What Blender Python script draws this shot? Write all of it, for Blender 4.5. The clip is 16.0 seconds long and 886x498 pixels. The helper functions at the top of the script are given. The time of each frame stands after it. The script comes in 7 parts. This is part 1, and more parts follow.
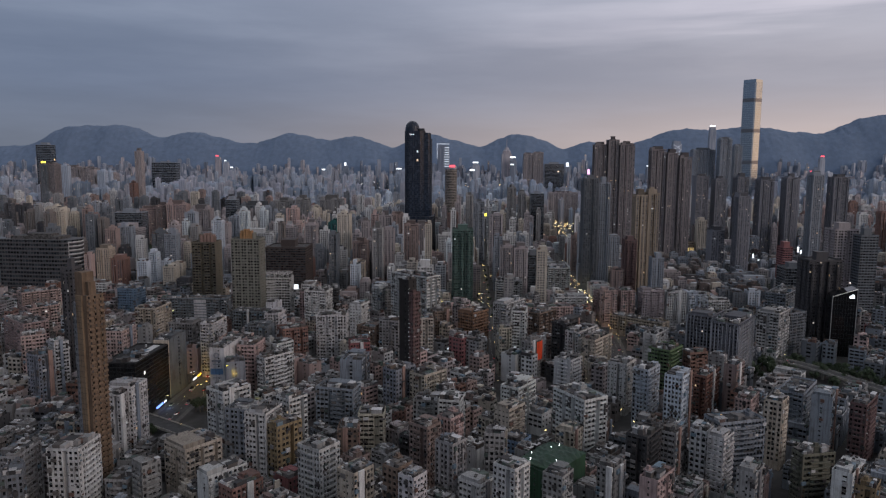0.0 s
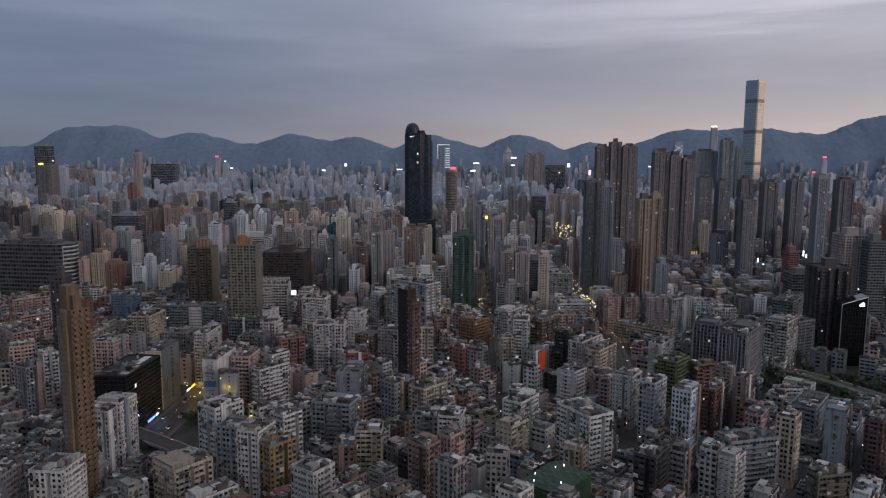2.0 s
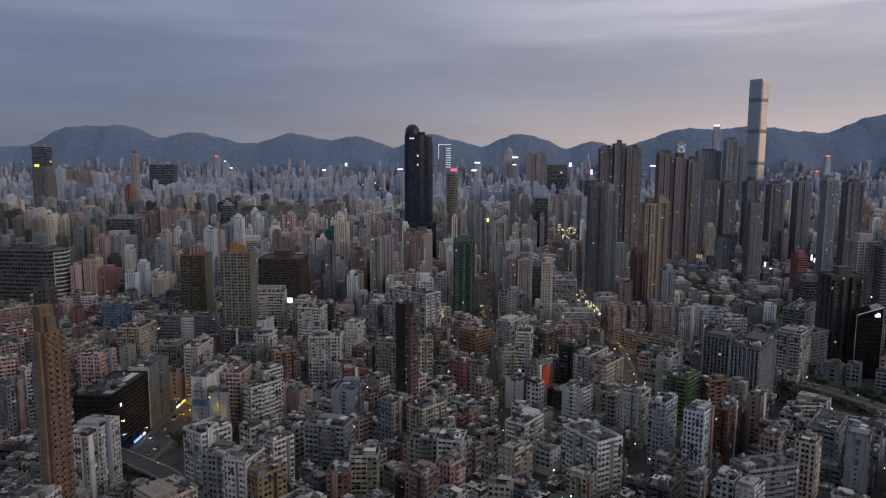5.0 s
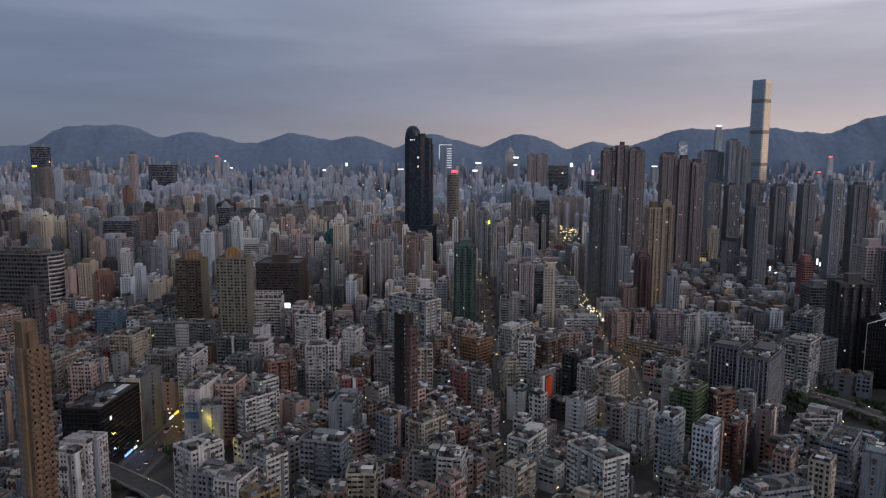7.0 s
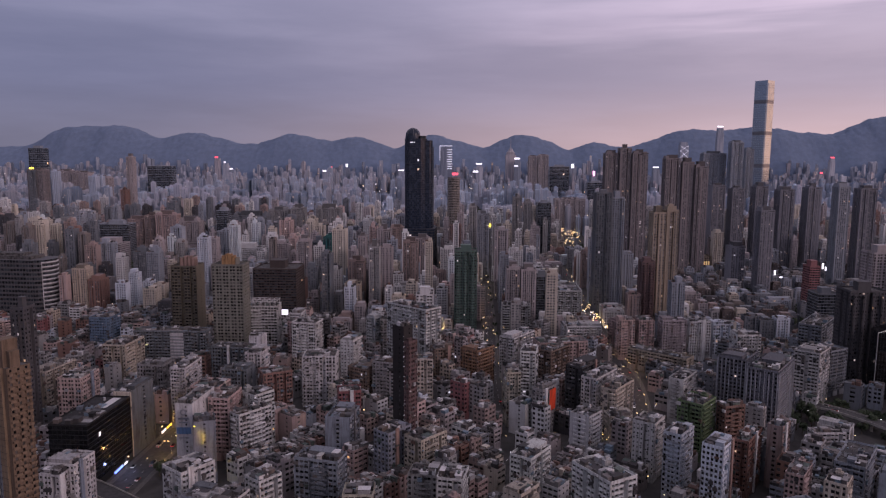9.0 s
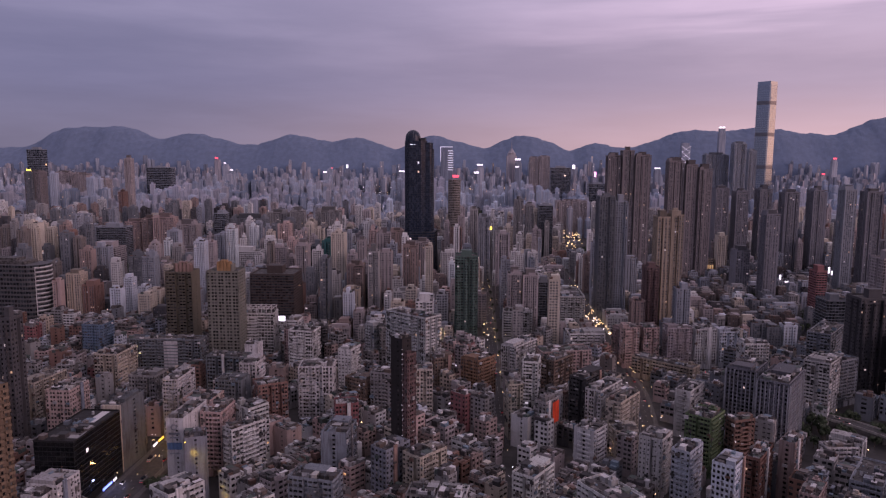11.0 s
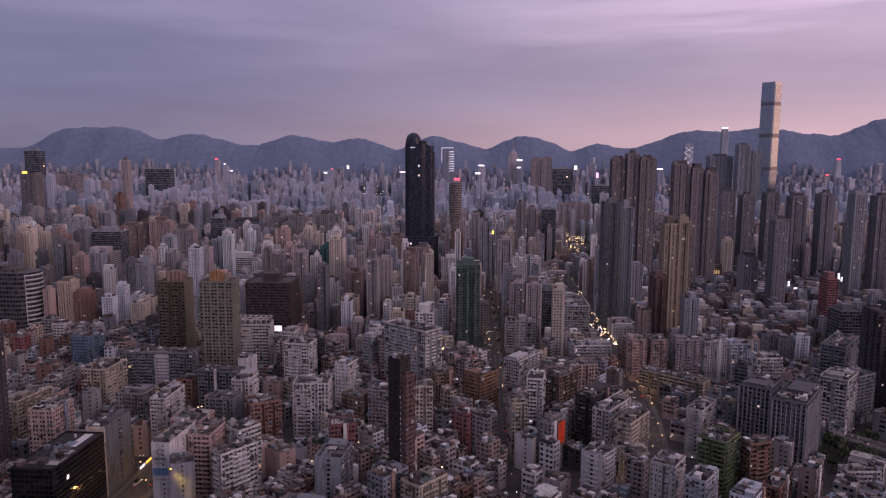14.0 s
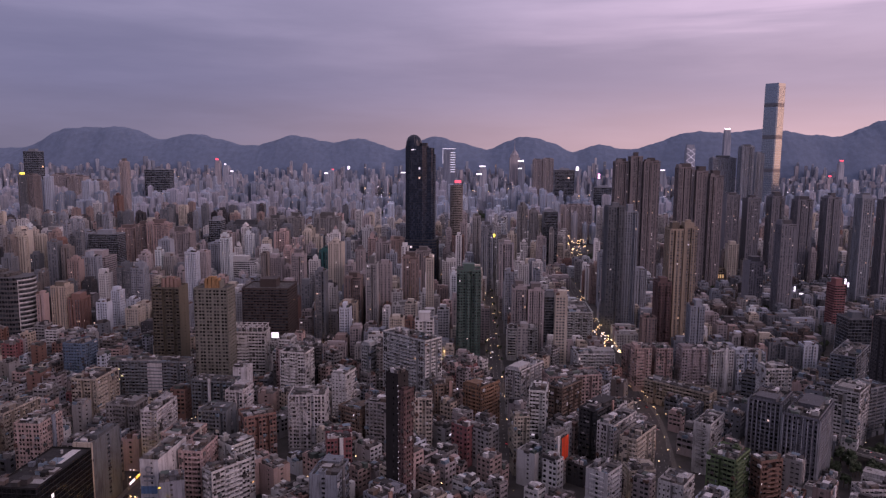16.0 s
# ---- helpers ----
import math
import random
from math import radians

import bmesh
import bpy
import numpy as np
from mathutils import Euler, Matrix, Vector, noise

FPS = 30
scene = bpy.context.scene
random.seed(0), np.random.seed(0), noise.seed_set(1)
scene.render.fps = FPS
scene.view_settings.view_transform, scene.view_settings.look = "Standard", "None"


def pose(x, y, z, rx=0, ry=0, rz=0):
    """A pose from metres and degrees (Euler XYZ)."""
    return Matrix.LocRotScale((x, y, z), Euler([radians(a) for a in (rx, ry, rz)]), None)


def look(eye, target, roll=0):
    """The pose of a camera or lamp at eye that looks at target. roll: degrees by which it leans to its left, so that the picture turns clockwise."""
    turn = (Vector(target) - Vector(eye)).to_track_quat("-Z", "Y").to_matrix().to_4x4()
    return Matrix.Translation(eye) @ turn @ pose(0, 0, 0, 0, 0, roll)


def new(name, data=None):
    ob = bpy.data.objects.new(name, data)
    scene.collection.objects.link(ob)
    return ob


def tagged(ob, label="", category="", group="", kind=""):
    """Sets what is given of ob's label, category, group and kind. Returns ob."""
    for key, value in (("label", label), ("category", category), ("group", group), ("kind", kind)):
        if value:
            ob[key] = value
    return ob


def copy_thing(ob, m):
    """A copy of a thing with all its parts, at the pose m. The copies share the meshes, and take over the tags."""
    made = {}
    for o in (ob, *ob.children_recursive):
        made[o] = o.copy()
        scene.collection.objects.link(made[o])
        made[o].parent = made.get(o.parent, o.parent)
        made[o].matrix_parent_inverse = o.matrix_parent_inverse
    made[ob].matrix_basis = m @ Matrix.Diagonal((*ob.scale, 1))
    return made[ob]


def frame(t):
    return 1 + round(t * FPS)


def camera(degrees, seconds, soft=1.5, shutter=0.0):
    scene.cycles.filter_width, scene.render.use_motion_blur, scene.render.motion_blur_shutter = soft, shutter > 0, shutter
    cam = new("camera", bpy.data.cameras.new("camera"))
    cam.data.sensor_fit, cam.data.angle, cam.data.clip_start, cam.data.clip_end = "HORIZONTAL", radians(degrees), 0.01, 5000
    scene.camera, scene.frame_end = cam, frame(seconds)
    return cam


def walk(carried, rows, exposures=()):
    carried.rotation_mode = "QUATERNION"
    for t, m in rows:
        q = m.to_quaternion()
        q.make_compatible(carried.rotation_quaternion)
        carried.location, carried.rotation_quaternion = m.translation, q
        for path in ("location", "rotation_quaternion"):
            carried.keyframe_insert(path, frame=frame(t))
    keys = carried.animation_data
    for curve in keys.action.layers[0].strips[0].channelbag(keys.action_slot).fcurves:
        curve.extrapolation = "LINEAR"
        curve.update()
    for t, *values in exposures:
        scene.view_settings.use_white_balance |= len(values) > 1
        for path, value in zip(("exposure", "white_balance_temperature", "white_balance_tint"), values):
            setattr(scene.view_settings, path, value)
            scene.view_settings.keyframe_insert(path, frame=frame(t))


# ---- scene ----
cam = camera(64.4, 16.0, 1.25)
PATH = [
    (0, (-0.333, 0.054, 184.566), (-0.375, 2.038, 184.313), 0.3),
    (1, (-0.183, 8.066, 186.605), (-0.227, 10.05, 186.354), 0.3),
    (2, (-0.23, 15.881, 188.832), (-0.274, 17.865, 188.579), 0.3),
    (3, (-0.025, 23.696, 190.952), (-0.071, 25.679, 190.698), 0.3),
    (4, (0.37, 31.627, 193.111), (0.323, 33.61, 192.855), 0.2),
    (6.5, (0.178, 50.73, 198.202), (0.129, 52.713, 197.944), 0.3),
    (7.5, (0.173, 58.324, 200.373), (0.123, 60.307, 200.114), 0.3),
    (9, (-0.035, 69.849, 203.547), (-0.086, 71.831, 203.289), 0.3),
    (11.5, (0.196, 89.642, 208.005), (0.142, 91.624, 207.748), 0.3),
    (12.5, (0.069, 97.606, 210.133), (0.014, 99.588, 209.876), 0.3),
    (13.5, (-0.029, 105.217, 212.129), (-0.085, 107.199, 211.871), 0.3),
    (14.5, (0.014, 113.291, 214.021), (-0.044, 115.274, 213.763), 0.3),
    (16, (0.187, 125.004, 216.989), (0.127, 126.986, 216.731), 0.4),
]
walk(cam, [(t, look(eye, target, roll)) for t, eye, target, roll in PATH], [(0.0, 0.0, 6320.0, 10.0), (4.2, 0.0, 6320.0, 10.0), (7.2, 0.02, 6250.0, 11.0), (8.0, 0.03, 6400.0, 26.0), (9.0, 0.04, 6500.0, 36.0), (10.5, 0.04, 6620.0, 48.0), (16.0, 0.04, 6600.0, 49.0)])

SKY_EAST_LOW, SKY_WEST_LOW = (0.085, 0.098, 0.125), (0.36, 0.29, 0.265)
SKY_EAST, SKY_WEST = (0.088, 0.108, 0.155), (0.225, 0.215, 0.24)
SKY_EAST_HIGH, SKY_WEST_HIGH = (0.135, 0.158, 0.21), (0.275, 0.275, 0.315)
SKY_ZENITH, SKY_RIFT, SKY_SUNSET = (0.25, 0.25, 0.262), (0.56, 0.51, 0.55), (0.85, 0.55, 0.38)
SKY_STRENGTH, SUN = 1.8, 0.85
# hill colour has the blue-grey of distance haze painted in
HAZED_HILL_TONE = (0.122, 0.172, 0.26)
SIGN_AT, SIGN_TURN = (-176.4, 497.0), 2.0
FLOOD, FLOOD_AIM = (-163.2, 481.2, 38.0), (-154.8, 485.7, 23.5)
PANEL_AT, PANEL_TURN = (68.1, 571.8, 19.5), 54
STRING_AT = (-35.5, 500.1)

# ---------------------------------------------------------------- light
# Overcast dusk: grey cloud, a warm band low in the west (+x), a faint blue east (-x).
world = bpy.data.worlds.new("dusk_sky")
scene.world = world
world.use_nodes = True


def maths(tree, op, a, b=0.0):
    n = tree.nodes.new("ShaderNodeMath")
    n.operation = op
    for socket, value in zip(n.inputs, (a, b)):
        if isinstance(value, (int, float)):
            socket.default_value = value
        else:
            tree.links.new(value, socket)
    return n.outputs[0]


def mixed(tree, fac, a, b, blend="MIX"):
    n = tree.nodes.new("ShaderNodeMix")
    n.data_type, n.blend_type = "RGBA", blend
    for socket, value in ((n.inputs[0], fac), (n.inputs[6], a), (n.inputs[7], b)):
        if isinstance(value, (int, float)):
            socket.default_value = value
        elif isinstance(value, tuple):
            socket.default_value = (*value, 1)
        else:
            tree.links.new(value, socket)
    return n.outputs[2]


def smooth(tree, value, lo, hi):
    n = tree.nodes.new("ShaderNodeMapRange")
    n.interpolation_type = "SMOOTHSTEP"
    tree.links.new(value, n.inputs[0])
    n.inputs[1].default_value, n.inputs[2].default_value = lo, hi
    return n.outputs[0]


def noised(tree, vector, scale, detail=3.0, rough=0.5, stretch=None):
    if stretch:
        m = tree.nodes.new("ShaderNodeMapping")
        tree.links.new(vector, m.inputs[0])
        m.inputs["Scale"].default_value = stretch
        vector = m.outputs[0]
    n = tree.nodes.new("ShaderNodeTexNoise")
    tree.links.new(vector, n.inputs["Vector"])
    n.inputs["Scale"].default_value, n.inputs["Detail"].default_value, n.inputs["Roughness"].default_value = scale, detail, rough
    return n.outputs[0]


wt = world.node_tree
wt.nodes.clear()
way = wt.nodes.new("ShaderNodeTexCoord").outputs["Generated"]
axes = wt.nodes.new("ShaderNodeSeparateXYZ")
wt.links.new(way, axes.inputs[0])
east, north, up = axes.outputs
sky = wt.nodes.new("ShaderNodeTexSky")
sky.sky_type, sky.sun_disc = "NISHITA", False
sky.sun_elevation, sky.sun_rotation = radians(3.0), radians(95)
billow = noised(wt, way, 3.0, 5.0, 0.55, (1.0, 1.0, 7.0))
streak = noised(wt, way, 2.2, 4.0, 0.5, (0.8, 0.8, 14.0))
west = smooth(wt, east, -0.55, 0.62)
lift = maths(wt, "ADD", up, maths(wt, "MULTIPLY", maths(wt, "SUBTRACT", billow, 0.5), 0.06))
tone = mixed(wt, smooth(wt, lift, 0.0, 0.11), mixed(wt, west, SKY_EAST_LOW, SKY_WEST_LOW), mixed(wt, west, SKY_EAST, SKY_WEST))
tone = mixed(wt, smooth(wt, lift, 0.11, 0.24), tone, mixed(wt, west, SKY_EAST_HIGH, SKY_WEST_HIGH))
tone = mixed(wt, smooth(wt, up, 0.25, 0.8), tone, SKY_ZENITH)
slope = maths(wt, "ADD", up, maths(wt, "MULTIPLY", east, -0.05))
rift = maths(wt, "MULTIPLY", smooth(wt, maths(wt, "ADD", slope, maths(wt, "MULTIPLY", maths(wt, "SUBTRACT", streak, 0.5), 0.10)), 0.145, 0.165),
             maths(wt, "SUBTRACT", 1.0, smooth(wt, maths(wt, "ADD", slope, maths(wt, "MULTIPLY", maths(wt, "SUBTRACT", streak, 0.5), 0.16)), 0.17, 0.215)))
tone = mixed(wt, maths(wt, "MULTIPLY", rift, maths(wt, "MULTIPLY", smooth(wt, east, -0.1, 0.5), 0.3)), tone, SKY_RIFT)
tone = mixed(wt, 1.0, tone, mixed(wt, smooth(wt, billow, 0.3, 0.75), (0.9, 0.91, 0.93), (1.08, 1.07, 1.06)), "MULTIPLY")
glow = maths(wt, "MULTIPLY", smooth(wt, east, 0.6, 1.0), maths(wt, "SUBTRACT", 1.0, smooth(wt, maths(wt, "ABSOLUTE", up), 0.02, 0.3)))
tone = mixed(wt, glow, tone, SKY_SUNSET)
tone = mixed(wt, 0.0025, tone, sky.outputs[0], "ADD")
back = wt.nodes.new("ShaderNodeBackground")
wt.links.new(tone, back.inputs[0])
back.inputs[1].default_value = SKY_STRENGTH
wt.links.new(back.outputs[0], wt.nodes.new("ShaderNodeOutputWorld").inputs[0])

sun = new("sun", bpy.data.lights.new("sun", "SUN"))
sun.data.energy, sun.data.angle, sun.data.color = SUN, radians(40), (1.0, 0.84, 0.75)
sun.matrix_world = look((0, 0, 0), (-0.8, 0.6, -0.36))

# ---------------------------------------------------------------- materials
PAINT = dict(
    white=(0.54, 0.55, 0.56), cream=(0.47, 0.43, 0.37), pink=(0.42, 0.32, 0.305), brownpink=(0.28, 0.215, 0.2), grey=(0.28, 0.28, 0.285), taupe=(0.175, 0.158, 0.15),
    # dusk: slate lifted in place of haze, for the far tower row
    bluegrey=(0.24, 0.27, 0.315), slate=(0.14, 0.157, 0.18), dark=(0.06, 0.06, 0.068), black=(0.009, 0.0095, 0.011), soot=(0.022, 0.02, 0.021), dusk=(0.178, 0.186, 0.218), net=(0.028, 0.075, 0.04), umber=(0.05, 0.038, 0.036), sage=(0.17, 0.172, 0.15), moss=(0.13, 0.115, 0.085), brown=(0.2, 0.15, 0.12),
    redbrown=(0.22, 0.13, 0.11), maroon=(0.12, 0.075, 0.075), orange=(0.26, 0.15, 0.1), rust=(0.2, 0.11, 0.085), mustard=(0.25, 0.195, 0.115),
    green=(0.13, 0.2, 0.1), olive=(0.15, 0.155, 0.12), beige=(0.42, 0.36, 0.3), blue=(0.13, 0.2, 0.3), bluewhite=(0.5, 0.56, 0.64),
    mauve=(0.2, 0.18, 0.188), tan=(0.31, 0.258, 0.2), teal=(0.03, 0.15, 0.15), pinkgrey=(0.33, 0.3, 0.31), darkbrown=(0.1, 0.08, 0.075), red=(0.25, 0.105, 0.11), netgreen=(0.07, 0.125, 0.11))
WORDS = dict(mauve="mauve-grey", brownpink="brown-pink", bluegrey="blue-grey", slate="slate-grey", redbrown="red-brown", bluewhite="pale blue and white",
             pinkgrey="pinkish grey", soot="sooty black", dusk="dusky blue-grey", net="green netted", umber="dark umber", sage="pale sage", moss="moss-brown", darkbrown="dark brown", netgreen="dark green")


def material(name):
    m = bpy.data.materials.new(name)
    m.use_nodes = True
    t = m.node_tree
    return m, t, t.nodes["Principled BSDF"]


def place_of(t):
    return t.nodes.new("ShaderNodeNewGeometry").outputs["Position"]


def relief(t, b, height, strength, distance=0.1):
    n = t.nodes.new("ShaderNodeBump")
    t.links.new(height, n.inputs["Height"])
    n.inputs["Strength"].default_value, n.inputs["Distance"].default_value = strength, distance
    t.links.new(n.outputs[0], b.inputs["Normal"])


def rain_stained(name, rough=0.85, spread=1.0):
    """Painted render or mosaic tile in the object's own colour, with rain streaks, blotches and faded patches."""
    m, t, b = material(name)
    p = place_of(t)
    info = t.nodes.new("ShaderNodeObjectInfo")
    streaks = noised(t, p, 0.9, 4.0, 0.6, (1.0, 1.0, 0.06))
    blotch = noised(t, p, 0.12, 4.0, 0.6)
    grain = noised(t, p, 3.0, 2.0)
    fine = noised(t, p, 2.6, 3.0, 0.6, (1.0, 1.0, 0.12))
    c = mixed(t, smooth(t, streaks, 0.42, 0.75), info.outputs["Color"], (0.28, 0.27, 0.26), "MULTIPLY")
    c = mixed(t, 0.7 * spread, info.outputs["Color"], c)
    c = mixed(t, maths(t, "MULTIPLY", smooth(t, fine, 0.5, 0.72), 0.4 * spread), c, mixed(t, 1.0, c, (0.42, 0.4, 0.38), "MULTIPLY"))
    c = mixed(t, maths(t, "MULTIPLY", smooth(t, blotch, 0.48, 0.72), 0.6 * spread), c, mixed(t, 1.0, c, (0.5, 0.46, 0.43), "MULTIPLY"))
    c = mixed(t, 0.45, c, mixed(t, grain, (0.55, 0.55, 0.55), (1.4, 1.4, 1.4)), "MULTIPLY")
    t.links.new(c, b.inputs["Base Color"])
    b.inputs["Roughness"].default_value = rough
    relief(t, b, grain, 0.3, 0.05)
    return m


def window_glass(name, lit, dark=(0.012, 0.015, 0.02), pale=(0.1, 0.1, 0.102), rough=0.12, power=1.6):
    """Panes: each one its own tone (bare glass, blind or curtain), a few with a lamp on behind."""
    m, t, b = material(name)
    pick = t.nodes.new("ShaderNodeNewGeometry").outputs["Random Per Island"]
    info = t.nodes.new("ShaderNodeObjectInfo")
    turn = maths(t, "FRACT", maths(t, "ADD", maths(t, "MULTIPLY", pick, 7.31), info.outputs["Random"]))
    c = mixed(t, smooth(t, turn, 0.4, 1.0), dark, pale)
    t.links.new(c, b.inputs["Base Color"])
    b.inputs["Roughness"].default_value = rough
    b.inputs["Specular IOR Level"].default_value = 0.6
    again = maths(t, "FRACT", maths(t, "ADD", maths(t, "MULTIPLY", pick, 3.77), maths(t, "MULTIPLY", info.outputs["Random"], 5.0)))
    on = maths(t, "GREATER_THAN", again, 1.0 - lit)
    warm = mixed(t, maths(t, "FRACT", maths(t, "MULTIPLY", again, 977.0)), (1.0, 0.62, 0.26), (0.85, 0.93, 1.0))
    t.links.new(warm, b.inputs["Emission Color"])
    t.links.new(maths(t, "MULTIPLY", on, power), b.inputs["Emission Strength"])
    return m


def plain(name, colour, rough=0.7, metal=0.0, varied=0.25, scale=1.5):
    m, t, b = material(name)
    n = noised(t, place_of(t), scale, 4.0, 0.6)
    lo, hi = tuple(c * (1 - varied) for c in colour), tuple(min(1, c * (1 + varied)) for c in colour)
    t.links.new(mixed(t, smooth(t, n, 0.3, 0.7), lo, hi), b.inputs["Base Color"])
    b.inputs["Roughness"].default_value, b.inputs["Metallic"].default_value = rough, metal
    relief(t, b, n, 0.2, 0.05)
    return m


def shining(name, colour, power):
    m, t, b = material(name)
    b.inputs["Base Color"].default_value = (*colour, 1)
    b.inputs["Emission Color"].default_value = (*colour, 1)
    b.inputs["Emission Strength"].default_value = power
    return m


def storeys(name, lit=0.006, power=0.9):
    """Columns of windows seen from far off: haze-lifted panes and spandrels by storey, a few lamps on."""
    m, t, b = material(name)
    p = place_of(t)
    info = t.nodes.new("ShaderNodeObjectInfo")
    cut = t.nodes.new("ShaderNodeSeparateXYZ")
    t.links.new(p, cut.inputs[0])
    level = maths(t, "DIVIDE", cut.outputs[2], 3.05)
    within = maths(t, "FRACT", level)
    glass = maths(t, "MULTIPLY", maths(t, "GREATER_THAN", within, 0.32), maths(t, "LESS_THAN", within, 0.8))
    cell = t.nodes.new("ShaderNodeCombineXYZ")
    for k, value in enumerate((maths(t, "FLOOR", maths(t, "DIVIDE", cut.outputs[0], 2.7)), maths(t, "FLOOR", maths(t, "DIVIDE", cut.outputs[1], 2.7)), maths(t, "FLOOR", level))):
        t.links.new(value, cell.inputs[k])
    white = t.nodes.new("ShaderNodeTexWhiteNoise")
    white.noise_dimensions = "3D"
    t.links.new(cell.outputs[0], white.inputs["Vector"])
    pick = white.outputs["Value"]
    # pane tones are lifted in the colour to stand in for haze
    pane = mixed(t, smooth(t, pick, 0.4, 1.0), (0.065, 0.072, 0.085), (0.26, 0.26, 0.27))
    wall = mixed(t, 1.0, info.outputs["Color"], mixed(t, noised(t, p, 0.4, 3.0, 0.6, (1, 1, 0.1)), (0.5, 0.5, 0.5), (1.05, 1.05, 1.05)), "MULTIPLY")
    t.links.new(mixed(t, glass, wall, pane), b.inputs["Base Color"])
    t.links.new(maths(t, "SUBTRACT", 0.85, maths(t, "MULTIPLY", glass, 0.65)), b.inputs["Roughness"])
    warm = mixed(t, maths(t, "FRACT", maths(t, "MULTIPLY", pick, 977.0)), (1.0, 0.62, 0.26), (0.85, 0.93, 1.0))
    t.links.new(warm, b.inputs["Emission Color"])
    t.links.new(maths(t, "MULTIPLY", maths(t, "MULTIPLY", maths(t, "GREATER_THAN", pick, 1.0 - lit), glass), power), b.inputs["Emission Strength"])
    return m


def far_storeys(name):
    """Tower walls too far off for single windows: pale piers and darker window columns."""
    m, t, b = material(name)
    p = place_of(t)
    info = t.nodes.new("ShaderNodeObjectInfo")
    pick = t.nodes.new("ShaderNodeNewGeometry").outputs["Random Per Island"]
    columns = noised(t, p, 0.16, 2.0, 0.6, (1.0, 1.0, 0.04))
    c = mixed(t, smooth(t, columns, 0.42, 0.58), (0.72, 0.74, 0.78), (1.12, 1.1, 1.08))
    c = mixed(t, 1.0, info.outputs["Color"], c, "MULTIPLY")
    c = mixed(t, 1.0, c, mixed(t, pick, (0.72, 0.74, 0.77), (1.25, 1.22, 1.2)), "MULTIPLY")
    t.links.new(c, b.inputs["Base Color"])
    b.inputs["Roughness"].default_value = 0.7
    return m


def scraps(name, lift=1.0):
    """Odds and ends, each in its own tone: mostly tarred, rusty or grey, a few pale or blue."""
    m, t, b = material(name)
    pick = t.nodes.new("ShaderNodeNewGeometry").outputs["Random Per Island"]
    ramp = t.nodes.new("ShaderNodeValToRGB")
    t.links.new(pick, ramp.inputs[0])
    ramp.color_ramp.interpolation = "CONSTANT"
    tones = ((0.0, (0.03, 0.03, 0.032)), (0.16, (0.085, 0.078, 0.075)), (0.30, (0.045, 0.042, 0.045)), (0.42, (0.13, 0.12, 0.118)), (0.53, (0.12, 0.07, 0.055)), (0.63, (0.2, 0.195, 0.195)),
             (0.73, (0.06, 0.085, 0.078)), (0.79, (0.3, 0.3, 0.305)), (0.89, (0.13, 0.19, 0.24)), (0.93, (0.52, 0.52, 0.53)))
    for k, (at, tone) in enumerate(tones):
        e = ramp.color_ramp.elements[k] if k < 2 else ramp.color_ramp.elements.new(at)
        e.position, e.color = at, (*(min(0.6, c * lift) for c in tone), 1)
    n = noised(t, place_of(t), 1.4, 4.0, 0.6)
    t.links.new(mixed(t, 1.0, ramp.outputs[0], mixed(t, n, (0.45, 0.45, 0.45), (1.5, 1.5, 1.5)), "MULTIPLY"), b.inputs["Base Color"])
    b.inputs["Roughness"].default_value = 0.75
    relief(t, b, n, 0.3, 0.05)
    return m


M_FLOORS = storeys("storeyed_windows")
M_FLOORS_LIT = storeys("lived_in_storeys", 0.014, 0.6)
M_FLOORS_HAZE = far_storeys("far_storeys")
M_WALL = rain_stained("stained_render")
M_CLAD = rain_stained("tower_cladding", 0.7, 0.5)
M_PANE = window_glass("window_panes", 0.004, (0.01, 0.012, 0.015), (0.11, 0.108, 0.105), power=0.7)
# same panes with haze painted in, for towers farther off
M_PANE_HAZED = window_glass("hazed_window_panes", 0.006, (0.06, 0.07, 0.085), (0.2, 0.21, 0.23), power=0.7)
M_PANE_LIT = window_glass("lived_in_panes", 0.03, power=0.45)
M_CURTAIN = window_glass("curtain_wall_glass", 0.0012, (0.012, 0.016, 0.022), (0.05, 0.06, 0.07), 0.08)
M_BLACKGLASS = window_glass("black_glass", 0.001, (0.004, 0.005, 0.006), (0.012, 0.013, 0.015), 0.1)
M_ROOF = plain("weathered_roof_screed", (0.066, 0.064, 0.064), 0.9, 0, 0.8, 0.35)
M_DARKROOF = plain("dark_roof_felt", (0.016, 0.016, 0.018), 0.9, 0, 0.6, 0.5)
M_CLUTTER = scraps("rooftop_scraps")
M_CAGE = scraps("window_cages", 0.9)
M_SHED = rain_stained("corrugated_shed", 0.6)
M_METAL = plain("galvanised_metal", (0.4, 0.41, 0.42), 0.45, 0.6)
M_ASPHALT = plain("asphalt", (0.05, 0.05, 0.052), 0.85, 0, 0.3, 0.3)
M_GROUND = plain("city_ground", (0.045, 0.044, 0.044), 0.9, 0, 0.4, 0.06)
M_WATER = plain("harbour_water", (0.05, 0.065, 0.08), 0.12, 0, 0.1, 0.02)
M_LEAF = plain("foliage", (0.035, 0.055, 0.028), 0.8, 0, 0.5, 0.5)
M_BARK = plain("bark", (0.1, 0.08, 0.06), 0.9)
M_HILL = plain("hazed_wooded_hillside", HAZED_HILL_TONE, 1.0, 0, 0.1, 0.03)


